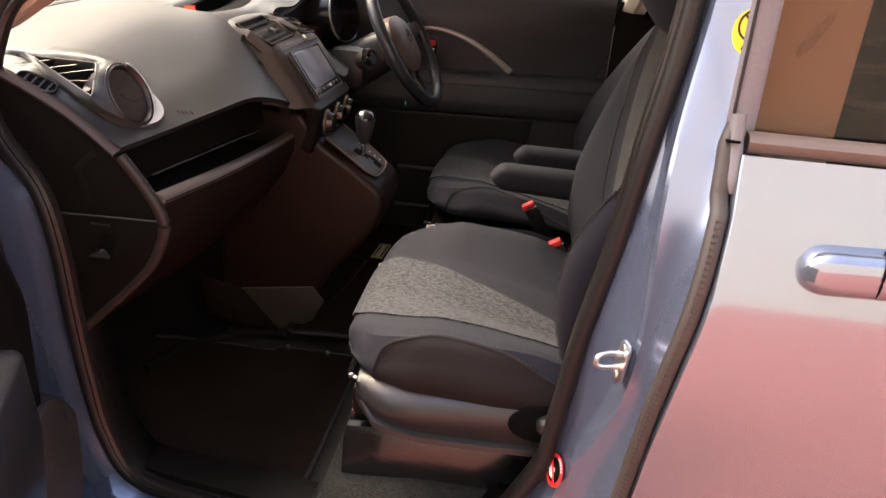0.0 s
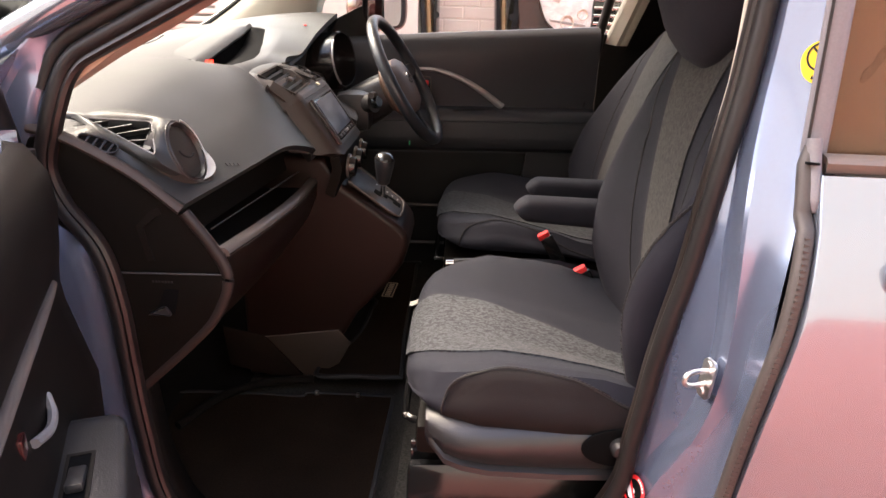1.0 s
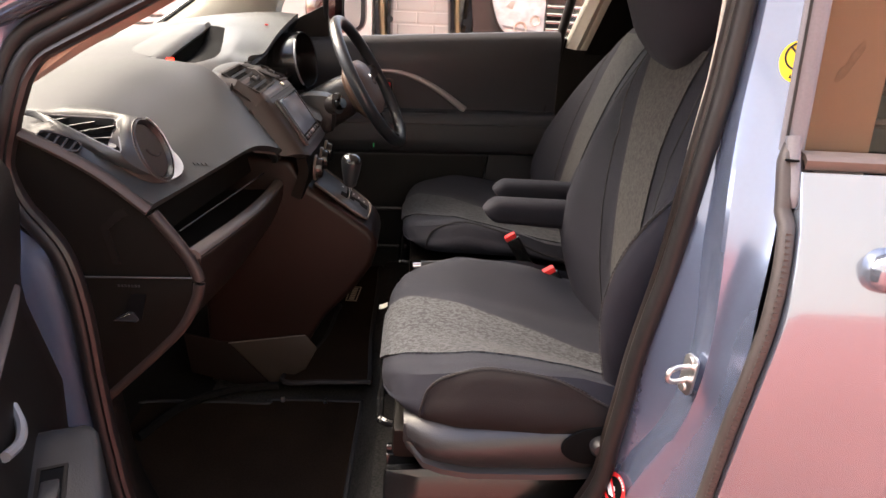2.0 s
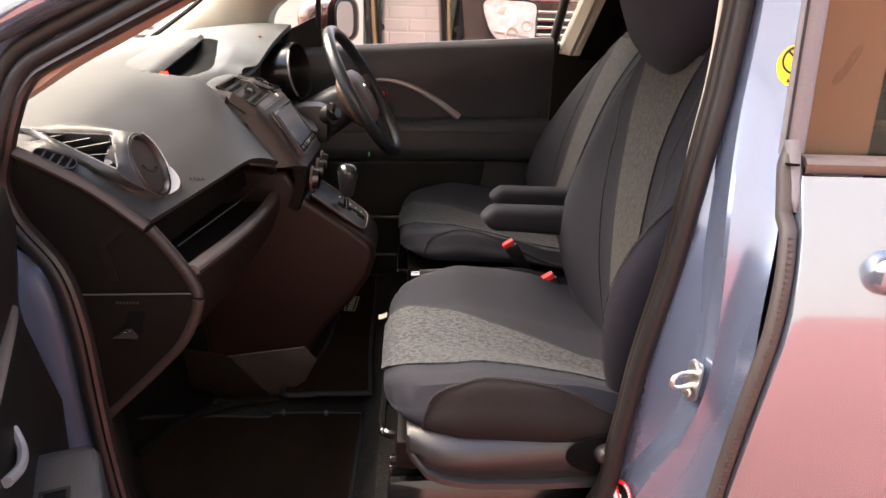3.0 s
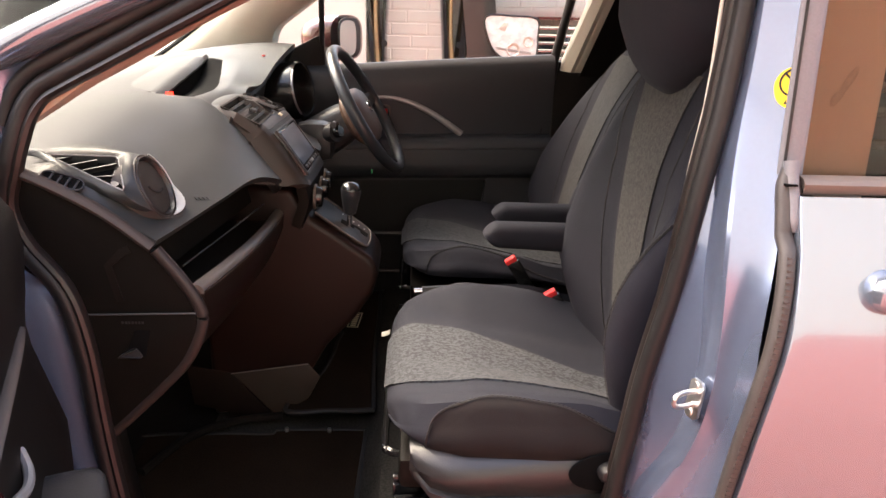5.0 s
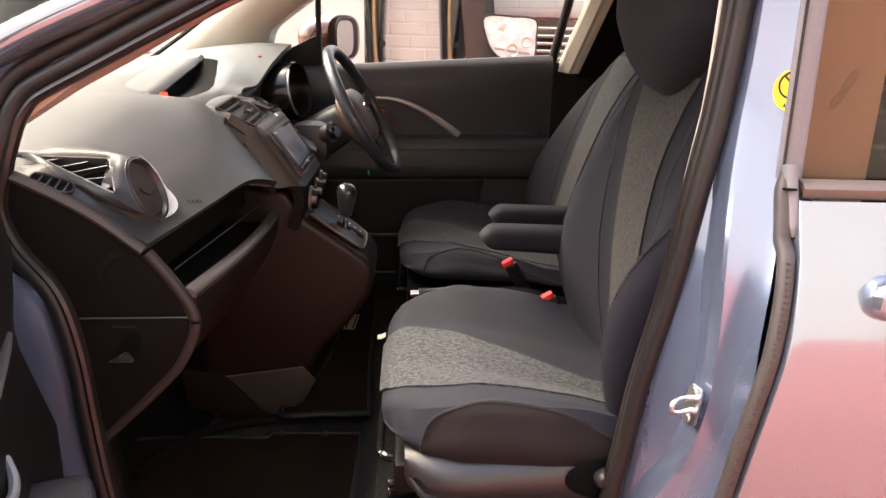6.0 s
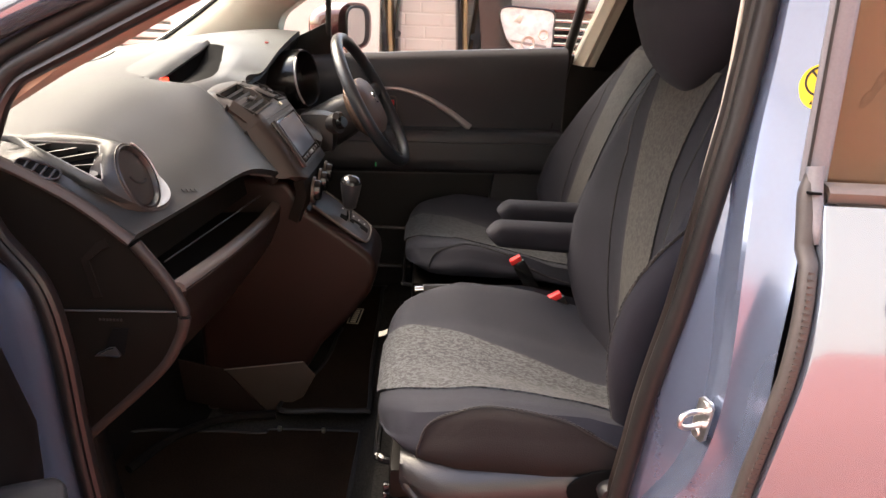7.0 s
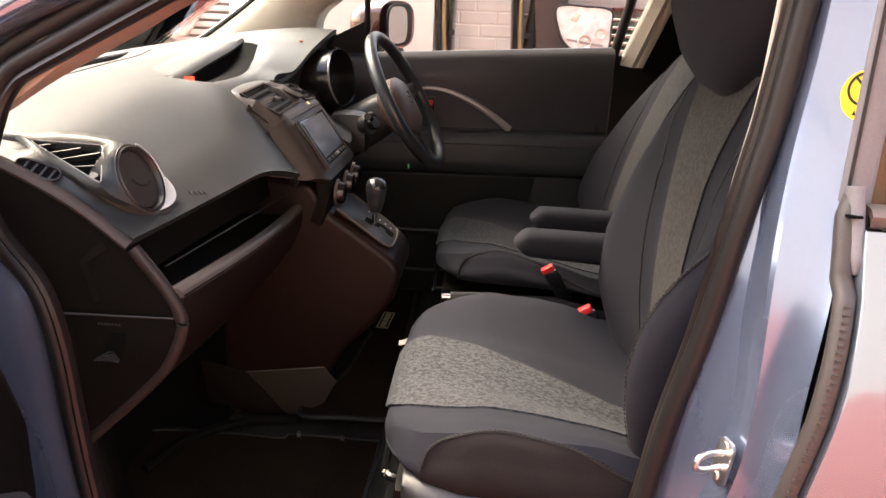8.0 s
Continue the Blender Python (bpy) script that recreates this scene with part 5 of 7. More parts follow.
for nm, o, mm, lift in (("label_patch", [(-0.016, -0.05), (0.016, -0.05), (0.016, 0.05), (-0.016, 0.05)], BIND, 0.0),):
    ob = prism(nm, o, 0.001, LBM, mm, dm, "woven label with a gold border")
    ob.data.transform(Matrix.Translation((0.262, 0.118, -0.402)))
GOLD = material("gold_thread", (0.55, 0.50, 0.36), 0.6, 0, 0.1)
ob = ring_solid("label_border", [(-0.015, -0.048), (0.015, -0.048), (0.015, 0.048), (-0.015, 0.048)], [(-0.0125, -0.0455), (0.0125, -0.0455), (0.0125, 0.0455), (-0.0125, 0.0455)], 0.001, LBM @ Matrix.Translation((0, 0, 0.001)), GOLD, dm)
ob.data.transform(Matrix.Translation((0.262, 0.118, -0.402)))
for k in range(7):
    y = -0.036 + 0.012 * k
    ob = prism("label_bar", [(-0.007, y - 0.004), (0.007, y - 0.004), (0.007, y + 0.003), (-0.007, y + 0.003)], 0.001, LBM @ Matrix.Translation((0, 0, 0.001)), GOLD, dm)
    ob.data.transform(Matrix.Translation((0.262, 0.118, -0.402)))
for x, y in ((-0.255, -0.150), (-0.165, -0.152)):
    sb = tube("carpet_stud", [(x, y, 0.370), (x, y, 0.384)], 0.004, STEEL, None, n=10)
    tagged(sb, "small steel stud in the floor carpet", "stud", "floor studs")
tag = sheet("fabric_tag", [[(-0.052 + 0.016 * a, -0.19 + 0.012 * b, 0.618 + 0.004 * b + 0.006 * a * a) for b in np.linspace(0, 1, 4)] for a in np.linspace(0, 1, 4)], 0.001, CREAM, passenger_seat, "cream fabric tag")
tag.data.transform(Matrix.Translation((-0.2, 0.365, -0.45)))

# ---- dashboard ----
dash = thing("dashboard", "dark grey grained dashboard with vents, open shelf and centre console", "dashboard")
STATIONS = [
    (-0.592, [(-1, 0.959), (-0.78, 1.005), (-0.6, 1.023), (-0.46, 1.02), (-0.38, 0.984), (-0.312, 0.942)]),
    (-0.52, [(-1, 0.962), (-0.78, 1.018), (-0.6, 1.041), (-0.455, 1.033), (-0.36, 0.99), (-0.299, 0.944)]),
    (-0.4, [(-1, 0.965), (-0.78, 1.029), (-0.6, 1.055), (-0.45, 1.049), (-0.345, 0.998), (-0.278, 0.949)]),
    (-0.27, [(-1, 0.975), (-0.78, 1.036), (-0.6, 1.063), (-0.45, 1.064), (-0.335, 1.012), (-0.258, 0.95)]),
    (-0.15, [(-1, 0.987), (-0.78, 1.043), (-0.6, 1.07), (-0.45, 1.074), (-0.35, 1.046), (-0.240, 0.920)]),
    (-0.1, [(-1, 0.989), (-0.78, 1.045), (-0.6, 1.072), (-0.45, 1.074), (-0.37, 1.051), (-0.262, 0.900)]),
    (0.06, [(-1, 0.993), (-0.78, 1.054), (-0.6, 1.081), (-0.46, 1.081), (-0.4, 1.066), (-0.345, 1.048)]),
    (0.19, [(-1, 0.997), (-0.78, 1.058), (-0.6, 1.091), (-0.47, 1.093), (-0.4, 1.08), (-0.338, 1.064)]),
    (0.31, [(-1, 1.028), (-0.78, 1.078), (-0.6, 1.108), (-0.487, 1.115), (-0.4, 1.112), (-0.325, 1.105)]),
    (0.437, [(-1, 1.028), (-0.78, 1.078), (-0.6, 1.114), (-0.48, 1.134), (-0.38, 1.143), (-0.303, 1.142)]),
    (0.54, [(-1, 1.031), (-0.78, 1.075), (-0.6, 1.103), (-0.48, 1.118), (-0.4, 1.122), (-0.33, 1.112)]),
    (0.62, [(-1, 1.021), (-0.78, 1.055), (-0.6, 1.068), (-0.5, 1.070), (-0.44, 1.065), (-0.38, 1.050)]),
]
lines = [smoothed([(x, y, z) for x, z in prof], 20) for y, prof in STATIONS]
PADGRID = [smoothed([ln[k] for ln in lines], 24) for k in range(len(lines[0]))]
# round vent: centre and the way it looks
RC = Vector((-0.335, -0.526, 0.994))
RN = Vector((0.92, -0.01, 0.38)).normalized()
RX = Vector((0.35, 0.9, -0.2))
RX = (RX - RN * RX.dot(RN)).normalized()
RV = plane_pose(RC, RX, RN.cross(RX))
if (RV.to_3x3() @ Vector((0, 0, 1))).dot(RN) < 0:
    RV = RV @ Matrix.Rotation(math.pi, 4, "X")
# the pad swells up to the rim of the vent
for i, row in enumerate(PADGRID):
    keep = min(1.0, (1 - i / (len(PADGRID) - 1)) / 0.12)
    for p in row:
        s = (p - RC).dot(RN)
        rho = (p - RC - RN * s).length
        if -0.10 < s < -0.012 and rho < 0.105:
            k = min(1.0, (0.105 - rho) / 0.065) * min(1.0, max(0.0, (p.y + 0.592) / 0.05))
            p += RN * (-0.012 - s) * k * k * (3 - 2 * k) * keep
NK, NY = len(PADGRID), len(PADGRID[0])
PADTREE = BVHTree.FromPolygons([p.copy() for row in PADGRID for p in row], [(i * NY + j, (i + 1) * NY + j, (i + 1) * NY + j + 1, i * NY + j + 1) for i in range(NK - 1) for j in range(NY - 1)])


def on_pad(x, y, lift):
    """A place over the untouched surface of the pad."""
    h = PADTREE.ray_cast(Vector((x, y, 2.0)), Vector((0, 0, -1)))[0]
    return (h or PADTREE.find_nearest(Vector((x, y, 1.02)))[0]) + Vector((0, 0, lift))


def vent_reach(d):
    """How far the collar of the round vent spreads in a direction."""
    q = RV.to_3x3().transposed() @ d
    return 0.0460 + 0.016 * max(0.0, math.cos(math.atan2(q.y, q.x) - 0.2))


# corner vent: the three corners of its grille
TA, TB, TC = Vector((-0.462, -0.531, 1.0365)), Vector((-0.376, -0.522, 1.0335)), Vector((-0.345, -0.588, 1.0035))
HOOD = [(-0.150, -0.455), (-0.10, -0.456), (0.0, -0.465), (0.12, -0.475), (0.24, -0.485), (0.305, -0.490)]


def hood_x(y):
    return lerp(HOOD, y)


def clock_depth(x, y):
    """How deep the recess under the clock hood is cut into the pad."""
    f = (x - hood_x(y)) / 0.085
    if not -0.12 < f < 1 or not -0.15 < y < 0.30:
        return 0.0
    d = lerp([(-0.15, 0.0), (-0.12, 0.026), (-0.04, 0.036), (0.10, 0.036), (0.2, 0.028), (0.30, 0.0)], y)
    return d * (min(1.0, (f + 0.12) / 0.12) if f < 0 else (1 - f) ** 1.4)


def vent_depth(p):
    """How far a place lies inside the grille's outline, in metres (minus outside)."""
    c, out = (TA + TB + TC) / 3, 9.0
    for u, v in ((TA, TB), (TB, TC), (TC, TA)):
        n = TN.cross(v - u).normalized()
        n = n if n.dot(c - u) > 0 else -n
        out = min(out, n.dot(p - u))
    return out


tri = [TA, TB, TC]
TN = (tri[1] - tri[0]).cross(tri[2] - tri[0]).normalized()
TN = TN if TN.z > 0 else -TN
for i, row in enumerate(PADGRID):
    keep = min(1.0, max(0.0, (1 - i / (NK - 1)) / 0.06))
    for p in row:
        s = (p - RC).dot(RN)
        flat = p - RC - RN * s
        rho, reach = flat.length, vent_reach(flat) - 0.003
        cut = clock_depth(p.x, p.y)
        if rho < reach and abs(s) < 0.09:
            p -= RN * max(0.014, s + 0.012) * keep * min(1.0, (reach - rho) / 0.006)
        inside = vent_depth(p)
        wide = 0.019 if TN.cross(TB - TA).dot(p - TA) * TN.cross(TB - TA).dot(TC - TA) < 0 else 0.008
        if inside > -wide:
            k = min(1.0, (inside + wide) / (wide * 0.75))
            p -= TN * max(0.0, (p - TA).dot(TN) + 0.020) * k * k * (3 - 2 * k)
        p.z -= cut
pad = sheet("dash_pad", PADGRID, 0.012, PAD, dash, "grey-green soft dash pad")


tube("pad_seam", [on_pad(-0.66 - 0.03 * (y + 0.5), y, 0.0002) for y in np.linspace(-0.50, 0.25, 16)], 0.0016, BLACKINK, dash, "moulded seam near the windscreen", n=6)


# end cap with its seam, fuse cover and latch
cap = [(-0.60, 1.03), (-0.46, 1.020), (-0.40, 0.990), (-0.36, 0.962), (-0.318, 0.928), (-0.284, 0.883), (-0.266, 0.848), (-0.268, 0.82), (-0.29, 0.775), (-0.325, 0.735), (-0.361, 0.70), (-0.395, 0.665), (-0.44, 0.62), (-0.60, 0.58)]
CM = plane_pose((0, -0.582, 0), (1, 0, 0), (0, 0, 1))
prism("end_cap", [p if isinstance(p, tuple) else p for p in cap], 0.012, CM, CAPPL, dash, "black plastic dash end panel", 0.004)
lowcap = [(-0.60, 0.841), (-0.270, 0.846), (-0.272, 0.82), (-0.293, 0.775), (-0.328, 0.735), (-0.364, 0.70), (-0.398, 0.665), (-0.44, 0.625), (-0.60, 0.60)]
fuse = prism("fuse_cover", lowcap, 0.004, plane_pose((0, -0.594, 0), (1, 0, 0), (0, 0, 1)), CAPPL, dash, "black fuse box cover", 0.0015)
# Pale tube draws the light caught along the cover's seam.
tube("cover_seam", [(-0.46, -0.5985, 0.8425), (-0.270, -0.5985, 0.8465)], 0.0012, material("seam_highlight", (0.045, 0.042, 0.040), 0.4, 0, 0.1), fuse, n=6)
LT = plane_pose((-0.353, -0.5985, 0.798), (1, 0, 0), (0, 0, 1))
prism("latch_well", [(-0.013, -0.013), (0.014, -0.013), (0.023, 0.024), (0.004, 0.024)], 0.0012, LT, DEEP, fuse)
prism("latch_tab", [(-0.022, -0.0145), (0.008, -0.0145), (0.0105, -0.0115), (0.004, -0.001), (-0.002, -0.001), (-0.018, -0.0105)], 0.004, LT, BASEPL, fuse, "grey latch tab", 0.0012)
# Chrome line added for the glint along the tab's edge.
tube("tab_edge", [LT @ Vector(q) for q in ((0.003, -0.001, 0.0045), (-0.019, -0.0115, 0.0045), (0.008, -0.0135, 0.0045))], 0.0009, CHROME, fuse, "bright glint line on the latch tab", n=6)
for k in range(7):
    x = -0.012 + 0.0042 * k
    prism("lettering_bar", [(x, 0.0335), (x + 0.0026, 0.0335), (x + 0.0026, 0.0365), (x, 0.0365)], 0.0006, LT, BASEPL, fuse)
# edge strip that follows the cap's curve
strip = smoothed([(-0.50, -0.592, 1.034), (-0.46, -0.592, 1.024), (-0.40, -0.592, 0.994), (-0.36, -0.592, 0.968), (-0.318, -0.592, 0.933)], 5)
tube("edge_strip", strip, 0.010, BROWNPL, dash, "warm grey edge strip", ry=0.007, n=10)
# Lower run of the strip, its dimmer light put into a darker colour.
strip = smoothed([(-0.314, -0.592, 0.930), (-0.284, -0.592, 0.888), (-0.266, -0.592, 0.852), (-0.266, -0.592, 0.825), (-0.288, -0.592, 0.778), (-0.325, -0.592, 0.737), (-0.361, -0.592, 0.702), (-0.41, -0.592, 0.655)], 5)
tube("edge_strip", strip, 0.008, material("shaded_edge_strip", (0.024, 0.0175, 0.0150), 0.45, 0, 0.12, 0.15, 900, spec=0.25), dash, "warm grey edge strip", ry=0.008, n=10)
# shelf: lip, tray and dark back; glovebox below
grid = []
for y in np.linspace(-0.590, -0.085, 16):
    f = (y + 0.59) / 0.505
    x0, z0 = -0.262 + 0.010 * f + 0.012 * math.sin(math.pi * f), 0.879 - 0.036 * f
    grid.append([(x0 - 0.020, y, z0 - 0.018), (x0 - 0.017, y, z0 + 0.000), (x0 - 0.013, y, z0 + 0.004), (x0 - 0.004, y, z0 + 0.003), (x0 + 0.001, y, z0 - 0.001), (x0 + 0.003, y, z0 - 0.008)])
sheet("shelf_lip", grid, -0.006, LIPPL, dash, "warm grey shelf lip")
grid = [[(-0.44, y, 0.866 - 0.036 * (y + 0.59) / 0.505), (-0.36, y, 0.858 - 0.036 * (y + 0.59) / 0.505), (-0.275, y, 0.862 - 0.036 * (y + 0.59) / 0.505)] for y in np.linspace(-0.590, -0.085, 10)]
sheet("shelf_tray", grid, -0.006, PLASTIC, dash, "black shelf tray")
grid = []
for y in np.linspace(-0.590, -0.085, 16):
    f = (y + 0.59) / 0.505
    x0, z0 = -0.262 + 0.010 * f + 0.012 * math.sin(math.pi * f), 0.874 - 0.036 * f
    grid.append([(x0 + a - 0.02 * f * b, y, z0 - b) for a, b in ((0.003, 0.0), (0.0, 0.03), (-0.018, 0.075), (-0.05, 0.12), (-0.09, 0.165), (-0.14, 0.215), (-0.22, 0.26), (-0.34, 0.30))])
sheet("glovebox", grid, -0.012, GLOVE, dash, "dark brown glovebox lid")
grid = [[(lerp([(-0.6, -0.36), (-0.35, -0.335), (-0.1, -0.31)], y) + dx, y, z) for dx, z in ((0.012, 0.936), (0.0, 0.93), (-0.02, 0.91), (-0.01, 0.86))] for y in np.linspace(-0.595, -0.085, 12)]
sheet("shelf_back", grid, 0.01, PLASTIC, dash, "black shelf back")
tube("shelf_line", [(-0.318 + 0.02, -0.55, 0.893), (-0.30 + 0.02, -0.33, 0.885), (-0.30 + 0.02, -0.12, 0.866)], 0.0012, BASEPL, dash, "moulded line in the shelf", n=6)

# near side vent: triangular grille
VENTFRAME = material("grey_vent_frame", (0.075, 0.075, 0.078), 0.4, 0, 0.1, 0.2, 700, spec=0.4)
VENTVANE = material("dark_vane_plastic", (0.017, 0.016, 0.016), 0.35, 0, 0.1, spec=0.5)
VENTLIP = material("pale_vent_lip", (0.20, 0.20, 0.205), 0.4, 0, 0.1, spec=0.5)


def tri_at(s, t, h=0.0):
    """A place in the grille: s towards its far corner, t towards its near one, h above."""
    return TA + (TB - TA) * s + (TC - TA) * t + TN * h


def tri_edge(u):
    """A place on the grille's rounded outline, u from 0 to 3 round it."""
    c = (TA, TB, TC)
    k, f = int(u) % 3, u % 1.0
    p = c[k].lerp(c[(k + 1) % 3], f)
    pull = max(0.0, 1 - min(f, 1 - f) / 0.12) ** 2 * 0.05
    return p.lerp((TA + TB + TC) / 3, pull)


def rim_at(a):
    return RV @ Vector((0.0440 * math.cos(a), 0.0440 * math.sin(a), 0.0035))


def skirt_at(u):
    """Where the moulding round the grille runs out, on the pad or at the round vent."""
    c = (TA + TB + TC) / 3
    p = tri_edge(u)
    k, f = int(u) % 3, u % 1.0
    v = ((TB - TA), (TC - TB), (TA - TC))[k]
    n = TN.cross(v).normalized()
    n = n if n.dot(p - c) > 0 else -n
    tip = (TA - c).normalized()
    if k == 0:
        n = n.lerp(tip, max(0.0, 1 - f / 0.3))
    if k == 2:
        n = n.lerp(tip, max(0.0, 1 - (1 - f) / 0.3))
    pad_p = PADTREE.find_nearest(p + n * (0.026 if k == 0 else 0.015))[0] - TN * 0.001
    if k == 0:
        return pad_p.lerp(rim_at(1.7), min(1.0, max(0.0, (f - 0.70) / 0.30)) ** 2)
    if k == 1:
        return rim_at(1.7 + 2.4 * f)
    return rim_at(4.1 + f).lerp(pad_p, min(1.0, f / 0.35))


US = [k / 12 for k in range(36)]
CA = TN.cross(TA - TC).normalized()
CA = CA if CA.dot(TC - TB) > 0 else -CA
rings = [[(TA + TB + TC) / 3 + (tri_edge(u) - (TA + TB + TC) / 3) * e - TN * h * (1 - 0.75 * math.exp(-((u - 2.05) / 0.22) ** 2)) for u in US] for e, h in ((0.955, 0.011), (0.965, 0.001), (0.985, 0.0))]
for f in (0.0, 0.1, 0.25, 0.45, 0.65, 0.85, 1.0):
    rings.append([tri_edge(u).lerp(skirt_at(u), f) + TN * 0.005 * math.sin(math.pi * f) + CA * 0.012 * math.exp(-((u - 2.12) / 0.2) ** 2) * math.sin(math.pi * f) for u in US])
vent = loft("corner_vent", rings, PAD, dash, "moulded grey housing of the triangular air vent", caps=False)
tube("vent_lip", [tri_edge(u) for u in US], 0.0009, VENTLIP, vent, "pale lip round the grille", n=6, close=True)
mesh("vent_well", [tri_edge(u) - TN * 0.0105 * (1 - 0.75 * math.exp(-((u - 2.05) / 0.22) ** 2)) for u in US], [tuple(range(len(US)))], DEEP, vent)
for u, s, t in ((0.11, 0.348, 0.013), (0.28, 0.608, 0.088), (0.43, 0.79, 0.18), (0.60, 0.38, 0.527)):
    p, q = tri_at(0.01, u, -0.001), tri_at(s, t, -0.0015)
    wide = TN.cross(q - p).normalized() * 0.0008
    lean = TN * -0.009 + TN.cross(q - p).normalized() * (-0.003 if wide.x > 0 else 0.003)
    loft("slat", [[e + wide, e - wide, e - wide + lean, e + wide + lean] for e in (p, q)], VENTVANE, vent, "thin dark grey vane")
loft("vent_cheek", [[tri_at(0.02, 0.79, -0.005), tri_at(0.64, 0.28, -0.006), tri_at(0.02, 0.93, -0.005)], [tri_at(0.02, 0.79, -0.008), tri_at(0.64, 0.28, -0.009), tri_at(0.02, 0.93, -0.008)]], VENTFRAME, vent, "pale inner cheek of the vent")
# demister slot
sl = [Vector((-0.4424, -0.5885, 1.0215)), Vector((-0.3970, -0.5800, 1.0050))]
SM = plane_pose(sl[0], sl[1] - sl[0], Vector((0.1, 0.80, 0.55)))
L = (sl[1] - sl[0]).length
oval = [(L / 2 + L / 2 * math.copysign(abs(math.cos(a)) ** 0.6, math.cos(a)), 0.011 * math.copysign(abs(math.sin(a)) ** 0.7, math.sin(a))) for a in np.linspace(0, 2 * math.pi, 24, endpoint=False)]
ovali = [(L / 2 + (x - L / 2) * 0.95, y * 0.78) for x, y in oval]
slot = ring_solid("demister_slot", oval, ovali, 0.004, SM, BASEPL, dash, "grey side demister slot")
prism("vent_well", ovali, 0.001, SM, DEEP, slot)
for k in range(1, 5):
    x = L * k / 5
    prism("slat", [(x - 0.0012, -0.008), (x + 0.0012, -0.008), (x + 0.0032, 0.008), (x + 0.0008, 0.008)], 0.003, SM, BASEPL, slot)
# round vent in a raised housing
COLLARPL = material("warm_grey_vent_plastic", (0.034, 0.030, 0.027), 0.45, 0, 0.15, 0.4, 600, spec=0.4)
VENTDISC = material("dark_vent_plastic", (0.026, 0.023, 0.020), 0.5, 0, 0.12, 0.3, 600, spec=0.2)
COLLAR = []
for a in np.linspace(0, 2 * math.pi, 48, endpoint=False):
    d = RV.to_3x3() @ Vector((math.cos(a), math.sin(a), 0))
    best = (0.047, -0.008)
    for r in np.linspace(vent_reach(d), 0.0445, 8):
        h = PADTREE.ray_cast(RC + d * r + RN * 0.09, -RN, 0.17)[0]
        if h:
            best = (r, (h - RC).dot(RN) + 0.0012)
            break
    COLLAR.append((a, *best))


def collar_at(k, f):
    """A place on the moulded collar: f from 0 at the disc to 1 at the pad."""
    a, r1, h1 = COLLAR[k % len(COLLAR)]
    e = f * f * (3 - 2 * f)
    r, h = 0.0435 + (r1 - 0.0435) * f, 0.005 + (h1 - 0.005) * e
    return RV @ Vector((r * math.cos(a), r * math.sin(a), h))


housing = loft("round_vent", [[RV @ Vector((0.0412 * math.cos(a), 0.0412 * math.sin(a), -0.004)) for a, r, h in COLLAR], [RV @ Vector((0.0420 * math.cos(a), 0.0420 * math.sin(a), 0.005)) for a, r, h in COLLAR]] + [[collar_at(k, f) for k in range(len(COLLAR))] for f in (0.0, 0.1, 0.25, 0.4, 0.55, 0.7, 0.85, 1.0)], COLLARPL, dash, "round air vent in a moulded grey collar", caps=False)
loft("vent_ring", [[RV @ Vector((r * math.cos(a), r * math.sin(a), h)) for a in np.linspace(0, 2 * math.pi, 40, endpoint=False)] for r, h in ((0.0415, -0.002), (0.0415, 0.0055), (0.0398, 0.007), (0.0380, 0.004), (0.0370, -0.002))], BASEPL, housing, caps=False)
disc = loft("vent_disc", [[RV @ Vector((r * math.cos(a), r * math.sin(a), h)) for a in np.linspace(0, 2 * math.pi, 40, endpoint=False)] for r, h in ((0.0375, -0.002), (0.0355, 0.002), (0.027, 0.003), (0.012, 0.0035), (0.001, 0.0036))], VENTDISC, housing, "dark grey shut vent disc")
tube("finger_slot", [RV @ Vector((0.0005 + 0.0185 * math.cos(a), 0.0005 + 0.0085 * math.sin(a), 0.0042)) for a in np.linspace(3.35, 6.07, 12)], 0.0016, BLACKINK, housing, n=6)
CRESC = material("pale_bezel", (0.42, 0.45, 0.46), 0.35, 0.1, 0.08)
rows = []
for k in range(-9, 12):
    w = math.sin(math.pi * (k + 9.5) / 21) ** 0.8
    a, r1, h1 = COLLAR[k % len(COLLAR)]
    wide = 0.020 * w / max(0.02, r1 - 0.0435)
    nrm = RN * 0.0022
    rows.append([collar_at(k, min(0.95, f * wide)) + nrm for f in (0.0, 0.35, 0.7, 1.0)])
sheet("vent_bezel", rows, 0.0015, CRESC, housing, "pale grey crescent bezel")
# moulded lettering on the pad
for k in range(4):
    p = on_pad(-0.303 + 0.0035 * k, -0.452 + 0.007 * k, 0.0008)
    box("moulded_letter", plane_pose(p, Vector((0.1, 0.9, -0.1)), Vector((-0.7, 0, 0.7))), (0.0035, 0.005, 0.0012), PAD, dash)

